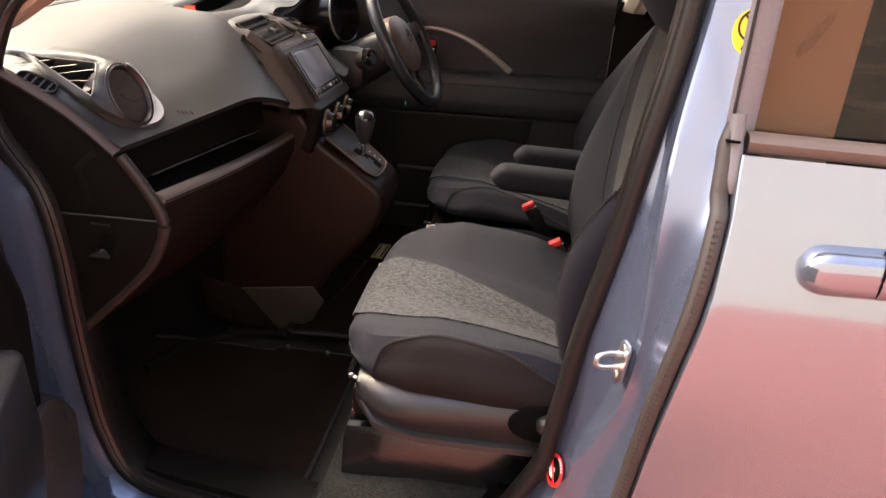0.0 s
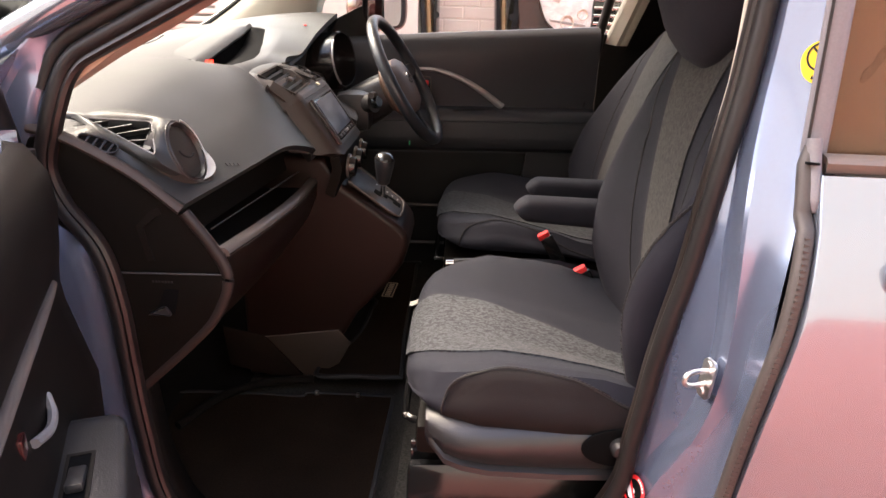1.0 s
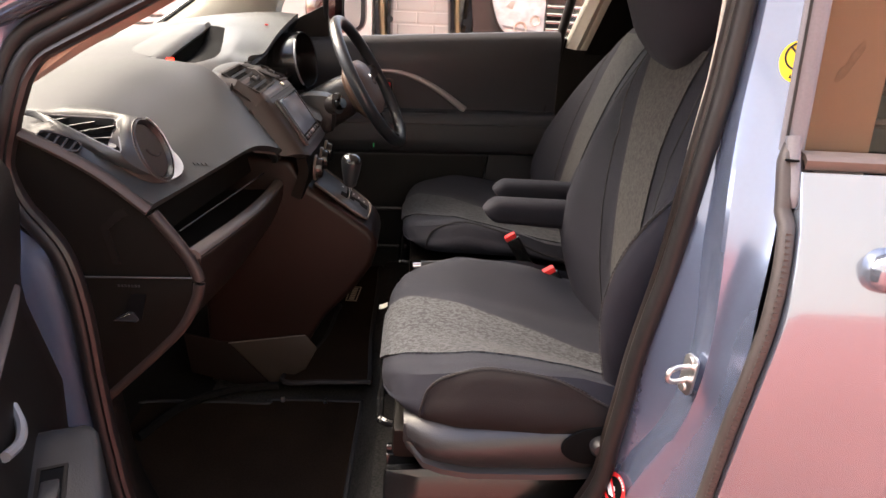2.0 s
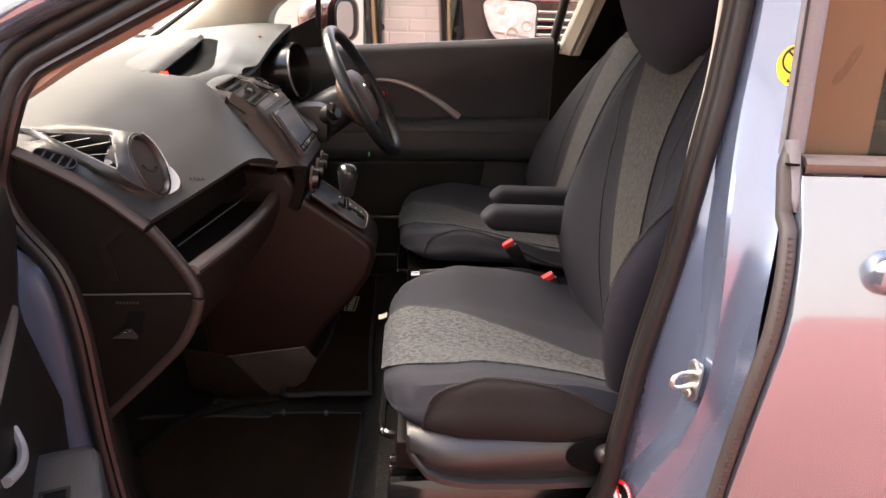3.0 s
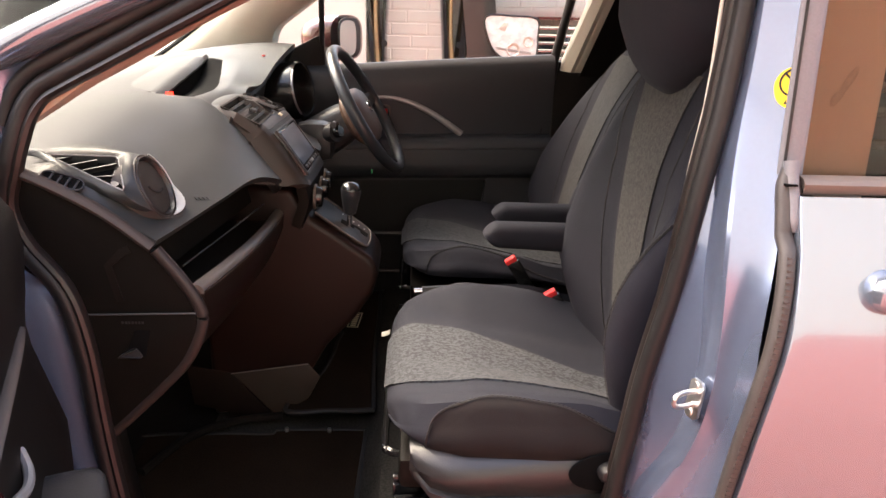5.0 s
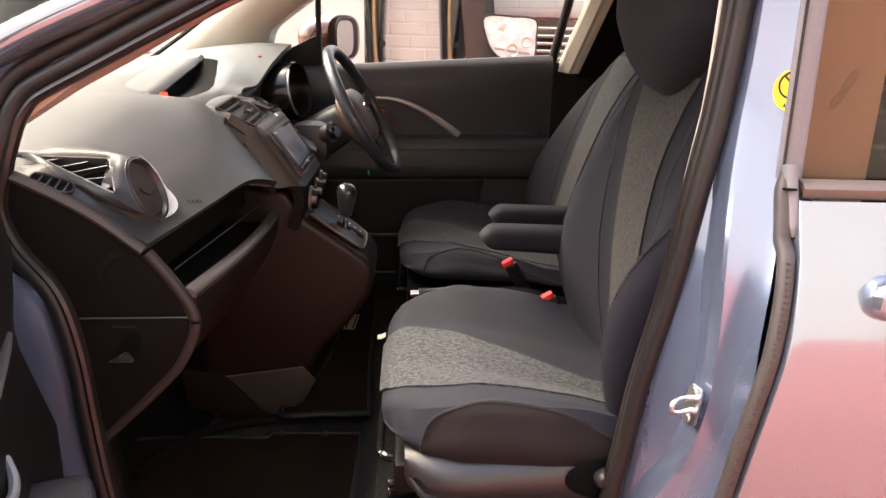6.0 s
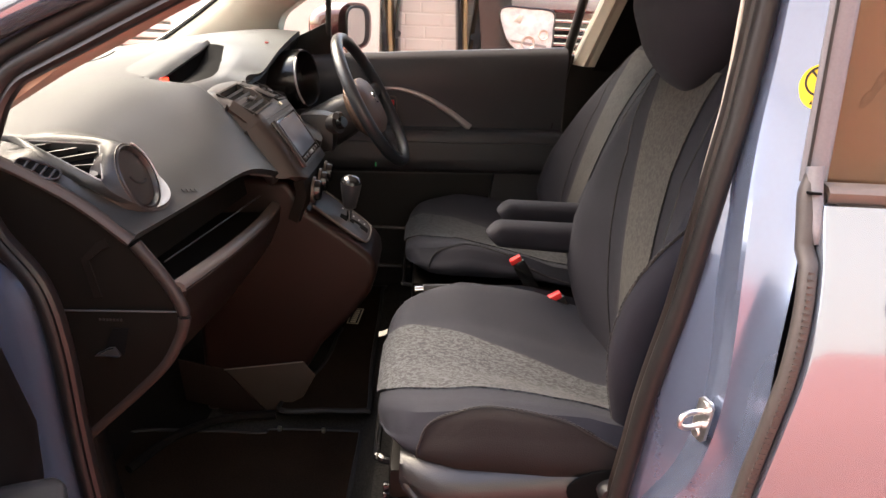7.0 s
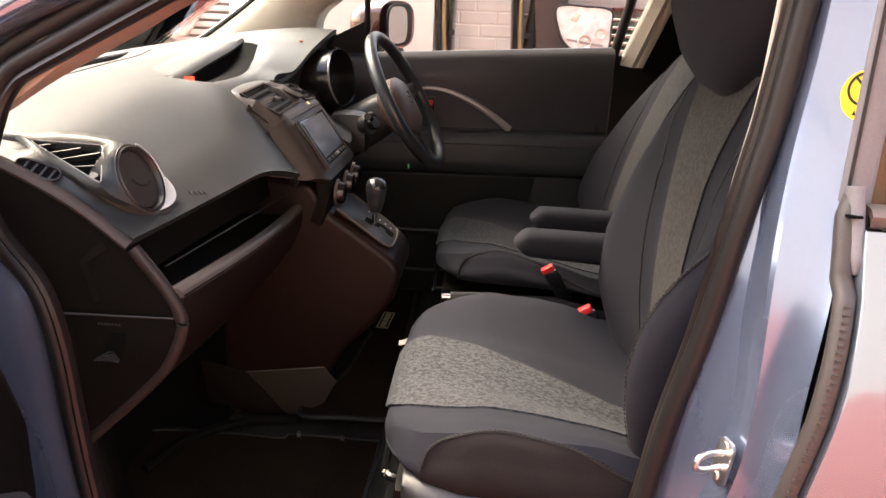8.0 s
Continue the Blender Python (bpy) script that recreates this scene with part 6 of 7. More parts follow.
# centre stack
def stack_at(u, y, lift=0.0):
    """A place on the stack's face: u from 0 at the top to 1 at the bottom."""
    prof = [(0.0, -0.430, 1.050), (0.10, -0.366, 1.0550), (0.22, -0.318, 1.046), (0.38, -0.270, 1.012), (0.52, -0.238, 0.970), (0.72, -0.199, 0.910), (0.76, -0.192, 0.900), (0.84, -0.186, 0.872), (0.92, -0.192, 0.845), (1.0, -0.205, 0.81)]
    x, z = lerp([(a, b) for a, b, c in prof], u), lerp([(a, c) for a, b, c in prof], u)
    d = 0.01
    x1, z1 = lerp([(a, b) for a, b, c in prof], min(1, u + d)), lerp([(a, c) for a, b, c in prof], min(1, u + d))
    x2, z2 = lerp([(a, b) for a, b, c in prof], max(0, u - d)), lerp([(a, c) for a, b, c in prof], max(0, u - d))
    t = Vector((x1 - x2, 0, z1 - z2)).normalized()
    n = Vector((-t.z, 0, t.x))
    e = abs(y - 0.008) / 0.16
    return Vector((x, y, z)) + n * (lift - 0.004 + 0.004 * (1 - e * e) - 0.012 * max(0, e - 0.7) * 3 - 0.060 * (max(0, -0.116 - y) / 0.036) ** 2)


grid = [[stack_at(u, y, -0.0005) for y in np.linspace(-0.152, 0.165, 40)] for u in np.linspace(0, 0.127, 10)]
sheet("upper_pad", grid, 0.02, PAD, dash, "grey-green padding over the centre vents")
grid = [[stack_at(u, y, -0.014 if 0.155 < u < 0.335 and (-0.116 < y < 0.004 or 0.057 < y < 0.138) else 0.0) for y in np.linspace(lerp([(0.125, -0.152), (0.58, -0.152), (0.68, -0.138), (0.73, -0.118), (0.76, -0.100)], u), 0.165, 80)] for u in np.linspace(0.125, 0.76, 60)]
sheet("centre_panel", grid, 0.02, STACKPL, dash, "warm grey centre stack panel")
grid = [[stack_at(u, y, -0.004) for y in np.linspace(-0.115, 0.115, 11)] for u in np.linspace(0.755, 1.0, 8)]
sheet("climate_panel", grid, 0.02, PLASTIC, dash, "black climate control panel")
tube("panel_seam", [stack_at(0.40, y, 0.0005) for y in np.linspace(-0.12, 0.12, 9)], 0.001, BLACKINK, dash, n=6)


def centre_vent(y0, y1):
    u0, u1 = 0.145, 0.345
    o = [stack_at(u, y, 0.001) for u, y in ((u0, y0), (u0, y1), (u1, y1), (u1, y0))]
    m = plane_pose(o[0], o[1] - o[0], o[0] - o[3])
    if (m.to_3x3() @ Vector((0, 0, 1))).z < 0:
        m = m @ Matrix.Rotation(math.pi, 4, "X")
    lo = [m.inverted() @ p for p in o]
    w, hgt = lo[1].x, lo[3].y
    def rect(e):
        sy = math.copysign(1, hgt)
        return [(e, e * sy), (w - e, e * sy), (w - e, hgt - e * sy), (e, hgt - e * sy)]
    fr = ring_solid("air_vent", rect(-0.002), rect(0.002), 0.003, m, PLASTIC, dash, "black rectangular air vent")
    prism("vent_well", rect(0.001), 0.0012, m @ Matrix.Translation((0, 0, -0.008)), DEEP, fr)
    for k in range(1, 5):
        yy = hgt * k / 5
        box("slat", m @ pose(w / 2, yy, -0.0005, 35, 0, 0), (w - 0.004, 0.0050, 0.0012), SLAT, fr)
    box("vent_knob", m @ pose(w * 0.55, hgt * 0.62, 0.0045), (0.016, 0.011, 0.006), BASEPL, fr, "grey vent knob", 0.002)
    return fr


centre_vent(-0.118, 0.006)
centre_vent(0.055, 0.140)
box("hazard_panel", plane_pose(stack_at(0.24, 0.030, -0.001), (0, 1, 0), stack_at(0.1, 0.0) - stack_at(0.3, 0.0)), (0.034, 0.070, 0.004), PLASTIC, dash, "", 0.002)
box("alarm_lamp", plane_pose(stack_at(0.37, 0.045, 0.001), (0, 1, 0), stack_at(0.3, 0.0) - stack_at(0.4, 0.0)), (0.014, 0.008, 0.004), GOLD, dash, "", 0.001)
# head unit
SC = plane_pose(stack_at(0.56, -0.010, -0.002), (0, 1, 0), stack_at(0.45, 0) - stack_at(0.7, 0))
unit = box("head_unit", SC, (0.174, 0.100, 0.014), GLOSSBLK, dash, "black touch screen radio", 0.004)
ring_solid("screen_bezel", [(-0.088, -0.051), (0.088, -0.051), (0.088, 0.051), (-0.088, 0.051)], [(-0.084, -0.046), (0.084, -0.046), (0.084, 0.047), (-0.084, 0.047)], 0.005, SC @ Matrix.Translation((0, 0, 0.004)), BASEPL, unit, "grey screen bezel")
LCD = bpy.data.materials.new("display_glass")
LCD.use_nodes = True
ln_ = LCD.node_tree
pb = ln_.nodes["Principled BSDF"]
pb.inputs["Roughness"].default_value = 0.3
pb.inputs["Base Color"].default_value = (0.02, 0.025, 0.035, 1)
tcn, nzn, rpn = ln_.nodes.new("ShaderNodeTexCoord"), ln_.nodes.new("ShaderNodeTexNoise"), ln_.nodes.new("ShaderNodeValToRGB")
nzn.inputs["Scale"].default_value = 38
rpn.color_ramp.elements[0].position, rpn.color_ramp.elements[1].position = 0.45, 0.75
rpn.color_ramp.elements[0].color, rpn.color_ramp.elements[1].color = (0.006, 0.012, 0.03, 1), (0.25, 0.30, 0.38, 1)
ln_.links.new(tcn.outputs["Object"], nzn.inputs["Vector"])
ln_.links.new(nzn.outputs[0], rpn.inputs[0])
ln_.links.new(rpn.outputs[0], pb.inputs["Emission Color"])
pb.inputs["Emission Strength"].default_value = 0.035
prism("screen", [(-0.074, -0.031), (0.074, -0.031), (0.074, 0.043), (-0.074, 0.043)], 0.0015, SC @ Matrix.Translation((0, 0, 0.0075)), LCD, unit, "dim blue touch screen")
for k in range(6):
    box("button", SC @ pose(-0.060 + 0.024 * k, -0.0385, 0.0085), (0.015, 0.006, 0.003), SILVER if k == 3 else BASEPL, unit, "", 0.0008)
# climate dials
for y in (-0.075, 0.0, 0.075):
    c = stack_at(0.85, y, -0.002)
    t = (stack_at(0.80, 0) - stack_at(0.90, 0)).normalized()
    m = plane_pose(c, (0, 1, 0), t)
    if (m.to_3x3() @ Vector((0, 0, 1))).x < 0:
        m = m @ Matrix.Rotation(math.pi, 4, "X")
    dial = loft("climate_dial", [[m @ Vector((r * math.cos(a), r * math.sin(a), h)) for a in np.linspace(0, 2 * math.pi, 28, endpoint=False)] for r, h in ((0.0255, 0.0), (0.0255, 0.003), (0.0240, 0.005), (0.021, 0.004))], LIPPL, dash, "satin grey climate dial ring", caps=False)
    loft("dial_knob", [[m @ Vector((r * math.cos(a), r * math.sin(a), h)) for a in np.linspace(0, 2 * math.pi, 28, endpoint=False)] for r, h in ((0.0205, 0.002), (0.0195, 0.013), (0.018, 0.016), (0.001, 0.016))], GLOSSBLK, dial, "black dial knob")

# centre console: brown body, floor-side panel, gear plate
cons = [(-0.42, 0.90), (-0.235, 0.888), (-0.195, 0.828), (-0.135, 0.788), (-0.080, 0.748), (-0.066, 0.730), (-0.064, 0.705), (-0.076, 0.665), (-0.112, 0.612), (-0.172, 0.548), (-0.20, 0.498), (-0.27, 0.40), (-0.42, 0.38)]
prism("console_body", cons, 0.175, plane_pose((0, 0.080, 0), (1, 0, 0), (0, 0, 1)), PANEL, dash, "dark brown centre console", 0.014, 3)
CP = plane_pose((0, -0.0965, 0), (1, 0, 0), (0, 0, 1))
CONSOLEPL = material("brown_grey_console_plastic", (0.031, 0.0220, 0.0165), 0.5, 0, 0.12, 0.2, 700, spec=0.3)
prism("side_panel", [(-0.374, 0.484), (-0.212, 0.508), (-0.188, 0.478), (-0.215, 0.425), (-0.276, 0.388), (-0.290, 0.388)], 0.004, CP, CONSOLEPL, dash, "brown-grey console side panel", 0.0015)
# Pale tube draws the lit line along the panel's top edge.
tube("panel_edge", [(-0.376, -0.1015, 0.4855), (-0.213, -0.1015, 0.5095)], 0.0012, material("panel_edge_highlight", (0.12, 0.10, 0.09), 0.4, 0, 0.1), dash, "pale highlight line along the panel's top edge", n=6)
# The roll takes the shaded carpet tone as well.
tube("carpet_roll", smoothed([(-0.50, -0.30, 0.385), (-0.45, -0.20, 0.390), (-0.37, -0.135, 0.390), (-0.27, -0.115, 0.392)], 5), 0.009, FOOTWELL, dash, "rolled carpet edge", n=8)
prism("side_panel", [(-0.47, 0.506), (-0.378, 0.486), (-0.292, 0.386), (-0.36, 0.384), (-0.46, 0.41)], 0.004, CP, GLOVE, dash, "black console side panel", 0.0015)
GP = plane_pose((-0.134, -0.010, 0.789), (0.115, 0, -0.083), (0, 1, 0))
plate = prism("gear_plate", [(-0.072, -0.060), (0.036, -0.060), (0.053, -0.045), (0.056, 0.0), (0.053, 0.045), (0.036, 0.060), (-0.072, 0.060)], 0.006, GP, STACKPL, dash, "warm grey gear plate", 0.002)
trim = smoothed([(-0.074, -0.062, 0.006), (0.0, -0.063, 0.006), (0.036, -0.061, 0.006), (0.053, -0.050, 0.006), (0.058, 0.0, 0.006), (0.053, 0.050, 0.006), (0.036, 0.061, 0.006), (0.0, 0.065, 0.006), (-0.074, 0.064, 0.006)], 5)
tube("plate_trim", [GP @ p for p in trim], 0.0022, LIPPL, plate, "satin grey gear plate trim", n=8, up=GP.to_3x3() @ Vector((0, 0, 1)))
gate = [(0.85 * a, 1.4 * b) for a, b in [(-0.02, 0.0), (0.0, 0.002), (0.0, 0.012), (0.018, 0.012), (0.018, 0.022), (0.036, 0.022), (0.036, 0.014), (0.058, 0.014), (0.058, 0.030), (0.026, 0.031), (0.006, 0.024), (-0.02, 0.016)]]
prism("gate_slot", gate, 0.0012, GP @ Matrix.Translation((0, -0.022, 0.006)), DEEP, plate, "black stepped gear gate")
for k in range(5):
    box("gear_mark", GP @ pose(-0.018 + 0.014 * k, 0.036, 0.0066), (0.003, 0.004, 0.0012), WHITE, plate)
lever = thing("gear_lever", "black gear lever with a polished knob on the console", "gear lever", at=(-0.128, -0.012, 0.795))
LI = Matrix.Translation((0.128, 0.012, -0.795))
a0, a1 = Vector((-0.128, -0.012, 0.793)), Vector((-0.121, -0.024, 0.888))
o1 = tube("shaft", [a0, a0.lerp(a1, 0.4)], 0.0055, CHROME, lever, "chrome shaft", n=10)
prof = [(0.26, 0.008), (0.30, 0.0125), (0.40, 0.0145), (0.55, 0.017), (0.70, 0.0195), (0.82, 0.0205), (0.90, 0.0190), (0.955, 0.0145), (0.985, 0.008), (0.995, 0.002)]
o2 = loft("knob", tube_rings([a0.lerp(a1, f) for f, r in prof], [r for f, r in prof], [r * 1.1 for f, r in prof], 20), LEATHER, lever, "black leather knob")
capm = [(0.86, 0.0208), (0.92, 0.0182), (0.965, 0.0138), (0.992, 0.0075), (1.0, 0.001)]
o3 = loft("knob_cap", tube_rings([a0.lerp(a1, f) for f, r in capm], [r for f, r in capm], [r * 1.1 for f, r in capm], 20), GLOSSBLK, lever, "glossy knob cap")
for o in (o1, o2, o3):
    o.data.transform(LI)

# clock display under its hood
rows, well = [], []
for y in np.linspace(-0.150, 0.302, 26):
    x = hood_x(y)
    l = lerp([(-0.15, -0.004), (-0.10, 0.0), (-0.05, 0.003), (0.0, 0.006), (0.12, 0.010), (0.24, 0.007), (0.305, 0.001)], y)
    p, q = on_pad(x, y, l), on_pad(x - 0.10, y, -0.006)
    rows.append([q, q.lerp(p, 0.4) + Vector((0, 0, l * 0.35)), q.lerp(p, 0.8) + Vector((0, 0, l * 0.25)), p, p + Vector((0.003, 0, -0.003)), p + Vector((0.0, 0, -0.007))])
    if -0.146 < y < 0.29:
        reach = lerp([(-0.15, 0.058), (-0.05, 0.064), (0.12, 0.060), (0.28, 0.040)], y)
        well.append([p + Vector((0.001, 0, -0.003))] + [on_pad(x + 0.004 + reach * g, y, 0.005 - 0.0055 * g * g - clock_depth(x + 0.004 + reach * g, y)) for g in (0, 0.2, 0.45, 0.7, 1.0)])
sheet("clock_hood", rows, 0.004, PAD, dash, "grey-green clock hood")
well_ob = sheet("display_well", well, -0.0015, DEEP, dash, "black recessed display")
DSP = [[on_pad(hood_x(y) + 0.0045, y, 0.004 - clock_depth(hood_x(y) + 0.004, y)) + Vector((0.005, 0, 0.007 + 0.013 * b)) for b in (0, 1)] for y in (-0.118, -0.096, -0.074)]
sheet("red_display", DSP, 0.001, REDLED, well_ob, "lit red display")

# instrument binnacle: dark shroud under the hood's rim, cluster ring and gauges
rim = [ln[-1] for ln in lines]
rim = smoothed([p for p in rim if p.y > 0.05], 6)
rows = [[p + Vector((-0.004, 0, -0.002)), p + Vector((-0.03, 0, -0.018)), Vector((-0.37, p.y * 0.97 + 0.01, 1.00)), Vector((-0.36, p.y, 0.93))] for p in rim]
sheet("binnacle_shroud", rows, 0.008, BLACKINK, dash, "black underside of the instrument hood")
CLM = plane_pose((-0.286, 0.40, 1.031), (0.1, 1, 0), (-0.16, 0, 0.98))
if (CLM.to_3x3() @ Vector((0, 0, 1))).x < 0:
    CLM = CLM @ Matrix.Rotation(math.pi, 4, "X")
clus = loft("cluster_ring", [[CLM @ Vector((0.100 * k * math.copysign(abs(math.cos(a)) ** 0.9, math.cos(a)), 0.067 * k * math.copysign(abs(math.sin(a)) ** 0.9, math.sin(a)), h)) for a in np.linspace(0, 2 * math.pi, 40, endpoint=False)] for k, h in ((1.10, -0.07), (1.06, 0.0), (1.03, 0.010), (0.98, 0.008), (0.92, -0.04))], GLOSSBLK, dash, "black instrument cluster surround", caps=False)
prism("gauge_glass", [(0.093 * math.cos(a), 0.062 * math.sin(a)) for a in np.linspace(0, 2 * math.pi, 32, endpoint=False)], 0.002, CLM @ Matrix.Translation((0, 0, -0.035)), GLOSSBLK, clus)
tube("cluster_trim", [CLM @ Vector((0.106 * math.cos(a), 0.071 * math.sin(a), 0.010)) for a in np.linspace(2.3, 4.0, 14)], 0.0025, SILVER, clus, "silver cluster trim", n=8)
box("cluster_base", (-0.36, 0.39, 0.96), (0.10, 0.36, 0.10), PANEL, dash, "", 0.02)
box("reflector_dot", plane_pose(on_pad(-0.36, 0.33, 0.002), (0.3, 0.9, 0), (-0.9, 0.3, 0.2)), (0.010, 0.004, 0.002), RED, dash, "small red mark")
# lower driver side
grid = [[(lerp([(0.13, -0.20), (0.4, -0.26), (0.62, -0.33)], y) + dx, y, z) for dx, z in ((-0.06, 0.96), (0.0, 0.93), (-0.02, 0.85), (-0.07, 0.76), (-0.12, 0.70), (-0.3, 0.66))] for y in np.linspace(0.10, 0.64, 14)]
sheet("lower_panel", grid, -0.012, PLASTIC, dash, "black lower dash panel")

# ---- steering column and wheel ----
WC = Vector((-0.124, 0.372, 0.981))
WM = plane_pose(WC, (0.075, 1, 0), (-0.49, 0, 0.87))
if (WM.to_3x3() @ Vector((0, 0, 1))).x < 0:
    WM = plane_pose(WC, (0, -1, 0), (-0.49, 0, 0.87))
HUBPL = material("brown_hub_plastic", (0.105, 0.066, 0.046), 0.46, 0, 0.12, 0.3, 700, spec=0.25)
wheel = thing("steering_wheel", "black leather three-spoke steering wheel with brown-grey hub", "steering wheel", at=WC)
WI = Matrix.Translation(-WC)
wm3 = WM.to_3x3()
parts = []
parts.append(tube("rim", [WM @ Vector((0.166 * math.cos(a), 0.166 * math.sin(a), 0.012)) for a in np.linspace(0, 2 * math.pi, 64, endpoint=False)], 0.0130, LEATHER, wheel, ry=0.0145, n=14, up=wm3 @ Vector((0, 0, 1)), close=True))
hubr = []
for k, h in ((0.55, -0.05), (0.95, -0.03), (1.0, -0.010), (0.97, 0.006), (0.80, 0.016), (0.45, 0.021), (0.02, 0.022)):
    hubr.append([WM @ Vector((0.082 * k * math.copysign(abs(math.cos(a)) ** 0.75, math.cos(a)), -0.008 + 0.074 * k * math.copysign(abs(math.sin(a)) ** 0.75, math.sin(a)), h)) for a in np.linspace(0, 2 * math.pi, 32, endpoint=False)])
parts.append(loft("hub", hubr, HUBPL, wheel, "dark brown airbag hub"))
for a0, a1_, w in ((0.12, 0.05, 0.03), (math.pi - 0.12, math.pi - 0.05, 0.03)):
    pts = [WM @ Vector((r * math.cos(a0), r * math.sin(a0), h)) for r, h in ((0.05, -0.004), (0.09, -0.006), (0.13, 0.0), (0.158, 0.010))]
    parts.append(tube("spoke", pts, [0.032, 0.026, 0.020, 0.016], BROWNPL, wheel, "warm grey spoke", ry=[0.008] * 4, n=14, up=wm3 @ Vector((0, 0, 1)), power=0.7))
    sp = Vector((0.098 * math.cos(a0), 0.098 * math.sin(a0), 0.001))
    parts.append(box("spoke_switch", WM @ pose(sp.x, sp.y, 0.003), (0.026, 0.020, 0.008), GLOSSBLK, wheel, "black spoke switch", 0.003))
pts = [WM @ Vector((0, -r, h)) for r, h in ((0.05, -0.004), (0.10, -0.006), (0.14, 0.0), (0.158, 0.010))]
parts.append(tube("spoke", pts, [0.03, 0.024, 0.02, 0.02], GLOSSBLK, wheel, "black lower spoke", ry=[0.008] * 4, n=14, up=wm3 @ Vector((0, 0, 1)), power=0.7))
parts.append(ring_solid("emblem_ring", [(0.020 * math.cos(a), 0.016 * math.sin(a)) for a in np.linspace(0, 2 * math.pi, 24, endpoint=False)], [(0.0165 * math.cos(a), 0.0125 * math.sin(a)) for a in np.linspace(0, 2 * math.pi, 24, endpoint=False)], 0.004, WM @ Matrix.Translation((0, 0.005, 0.020)), CHROME, wheel, "chrome oval badge"))
parts.append(prism("emblem_bar", [(-0.015, 0.004), (-0.004, -0.003), (0.0, 0.001), (0.004, -0.003), (0.015, 0.004), (0.005, 0.003), (0.0, 0.006), (-0.005, 0.003)], 0.003, WM @ Matrix.Translation((0, 0.005, 0.020)), CHROME, wheel))
for o in parts:
    o.data.transform(WI)
COLUMNPL = material("charcoal_column_plastic", (0.024, 0.0225, 0.022), 0.38, 0, 0.15, 0.3, 800, spec=0.3)
column = thing("steering_column", "black plastic steering column with stalks and ignition switch", "steering column", at=(-0.2, 0.372, 0.94))
CI = Matrix.Translation((0.2, -0.372, -0.94))
ax0, ax1 = WC + wm3 @ Vector((0, 0, -0.03)), WC + wm3 @ Vector((0, -0.01, -0.24))
rr = []
for f, w, h in ((0.0, 0.052, 0.045), (0.15, 0.060, 0.052), (0.5, 0.062, 0.056), (1.0, 0.065, 0.06)):
    c = ax0.lerp(ax1, f)
    rr.append([c + wm3 @ Vector((w * math.copysign(abs(math.cos(a)) ** 0.65, math.cos(a)), h * math.copysign(abs(math.sin(a)) ** 0.65, math.sin(a)), 0)) for a in np.linspace(0, 2 * math.pi, 28, endpoint=False)])
cs = [loft("shroud", rr, COLUMNPL, column)]
k0 = Vector((-0.185, 0.262, 0.945))
kd = Vector((0.75, -0.45, 0.2)).normalized()
cs.append(tube("ignition_switch", [k0 - kd * 0.05, k0, k0 + kd * 0.004], 0.024, COLUMNPL, column, "black ignition switch", n=18))
cs.append(tube("ignition_knob", [k0 + kd * 0.002, k0 + kd * 0.016, k0 + kd * 0.020], [0.015, 0.0145, 0.012], GLOSSBLK, column, "black turn knob", ry=[0.015, 0.0145, 0.012], n=18))
cs.append(box("ignition_bracket", (-0.235, 0.285, 0.92), (0.09, 0.07, 0.10), COLUMNPL, column, "", 0.028))
for sg in (-1, 1):
    cs.append(tube("stalk", smoothed([WC + wm3 @ Vector((0.04 * sg, 0.0, -0.07)), WC + wm3 @ Vector((0.10 * sg, 0.01, -0.055)), WC + wm3 @ Vector((0.15 * sg, 0.012, -0.05))], 4), 0.008, COLUMNPL, column, "black control stalk", n=10))
cs.append(box("warning_lamp", (-0.10, 0.33, 0.835), (0.003, 0.003, 0.010), glow("green_lamp", (0.02, 0.4, 0.12), 0.01), column, "small green lamp"))
cs.append(tube("lower_shaft", [ax1, ax1 + Vector((-0.25, 0, -0.35))], 0.025, COLUMNPL, column, n=12))
for o in cs:
    o.data.transform(CI)
# seat runner bars on the far side of the footwell
for z, y in ((0.585, 0.60), (0.47, 0.58)):
    tube("sill_bar", [(-0.16, y, z), (0.10, y, z)], 0.006, BASEPL, car, "grey sill trim edge", n=8)

# ---- outside, beyond the driver's window ----
BLACKCAR = material("black_car_paint", (0.010, 0.008, 0.008), 0.12, 0.0, 0.1, coat=0.2)
PINKMET = material("pale_cream_paint", (0.533, 0.497, 0.454), 0.4, 0.1, 0.06, coat=0.6)
BRONZE = material("maroon_car_paint", (0.055, 0.016, 0.018), 0.2, 0.3, 0.08, coat=1.0)


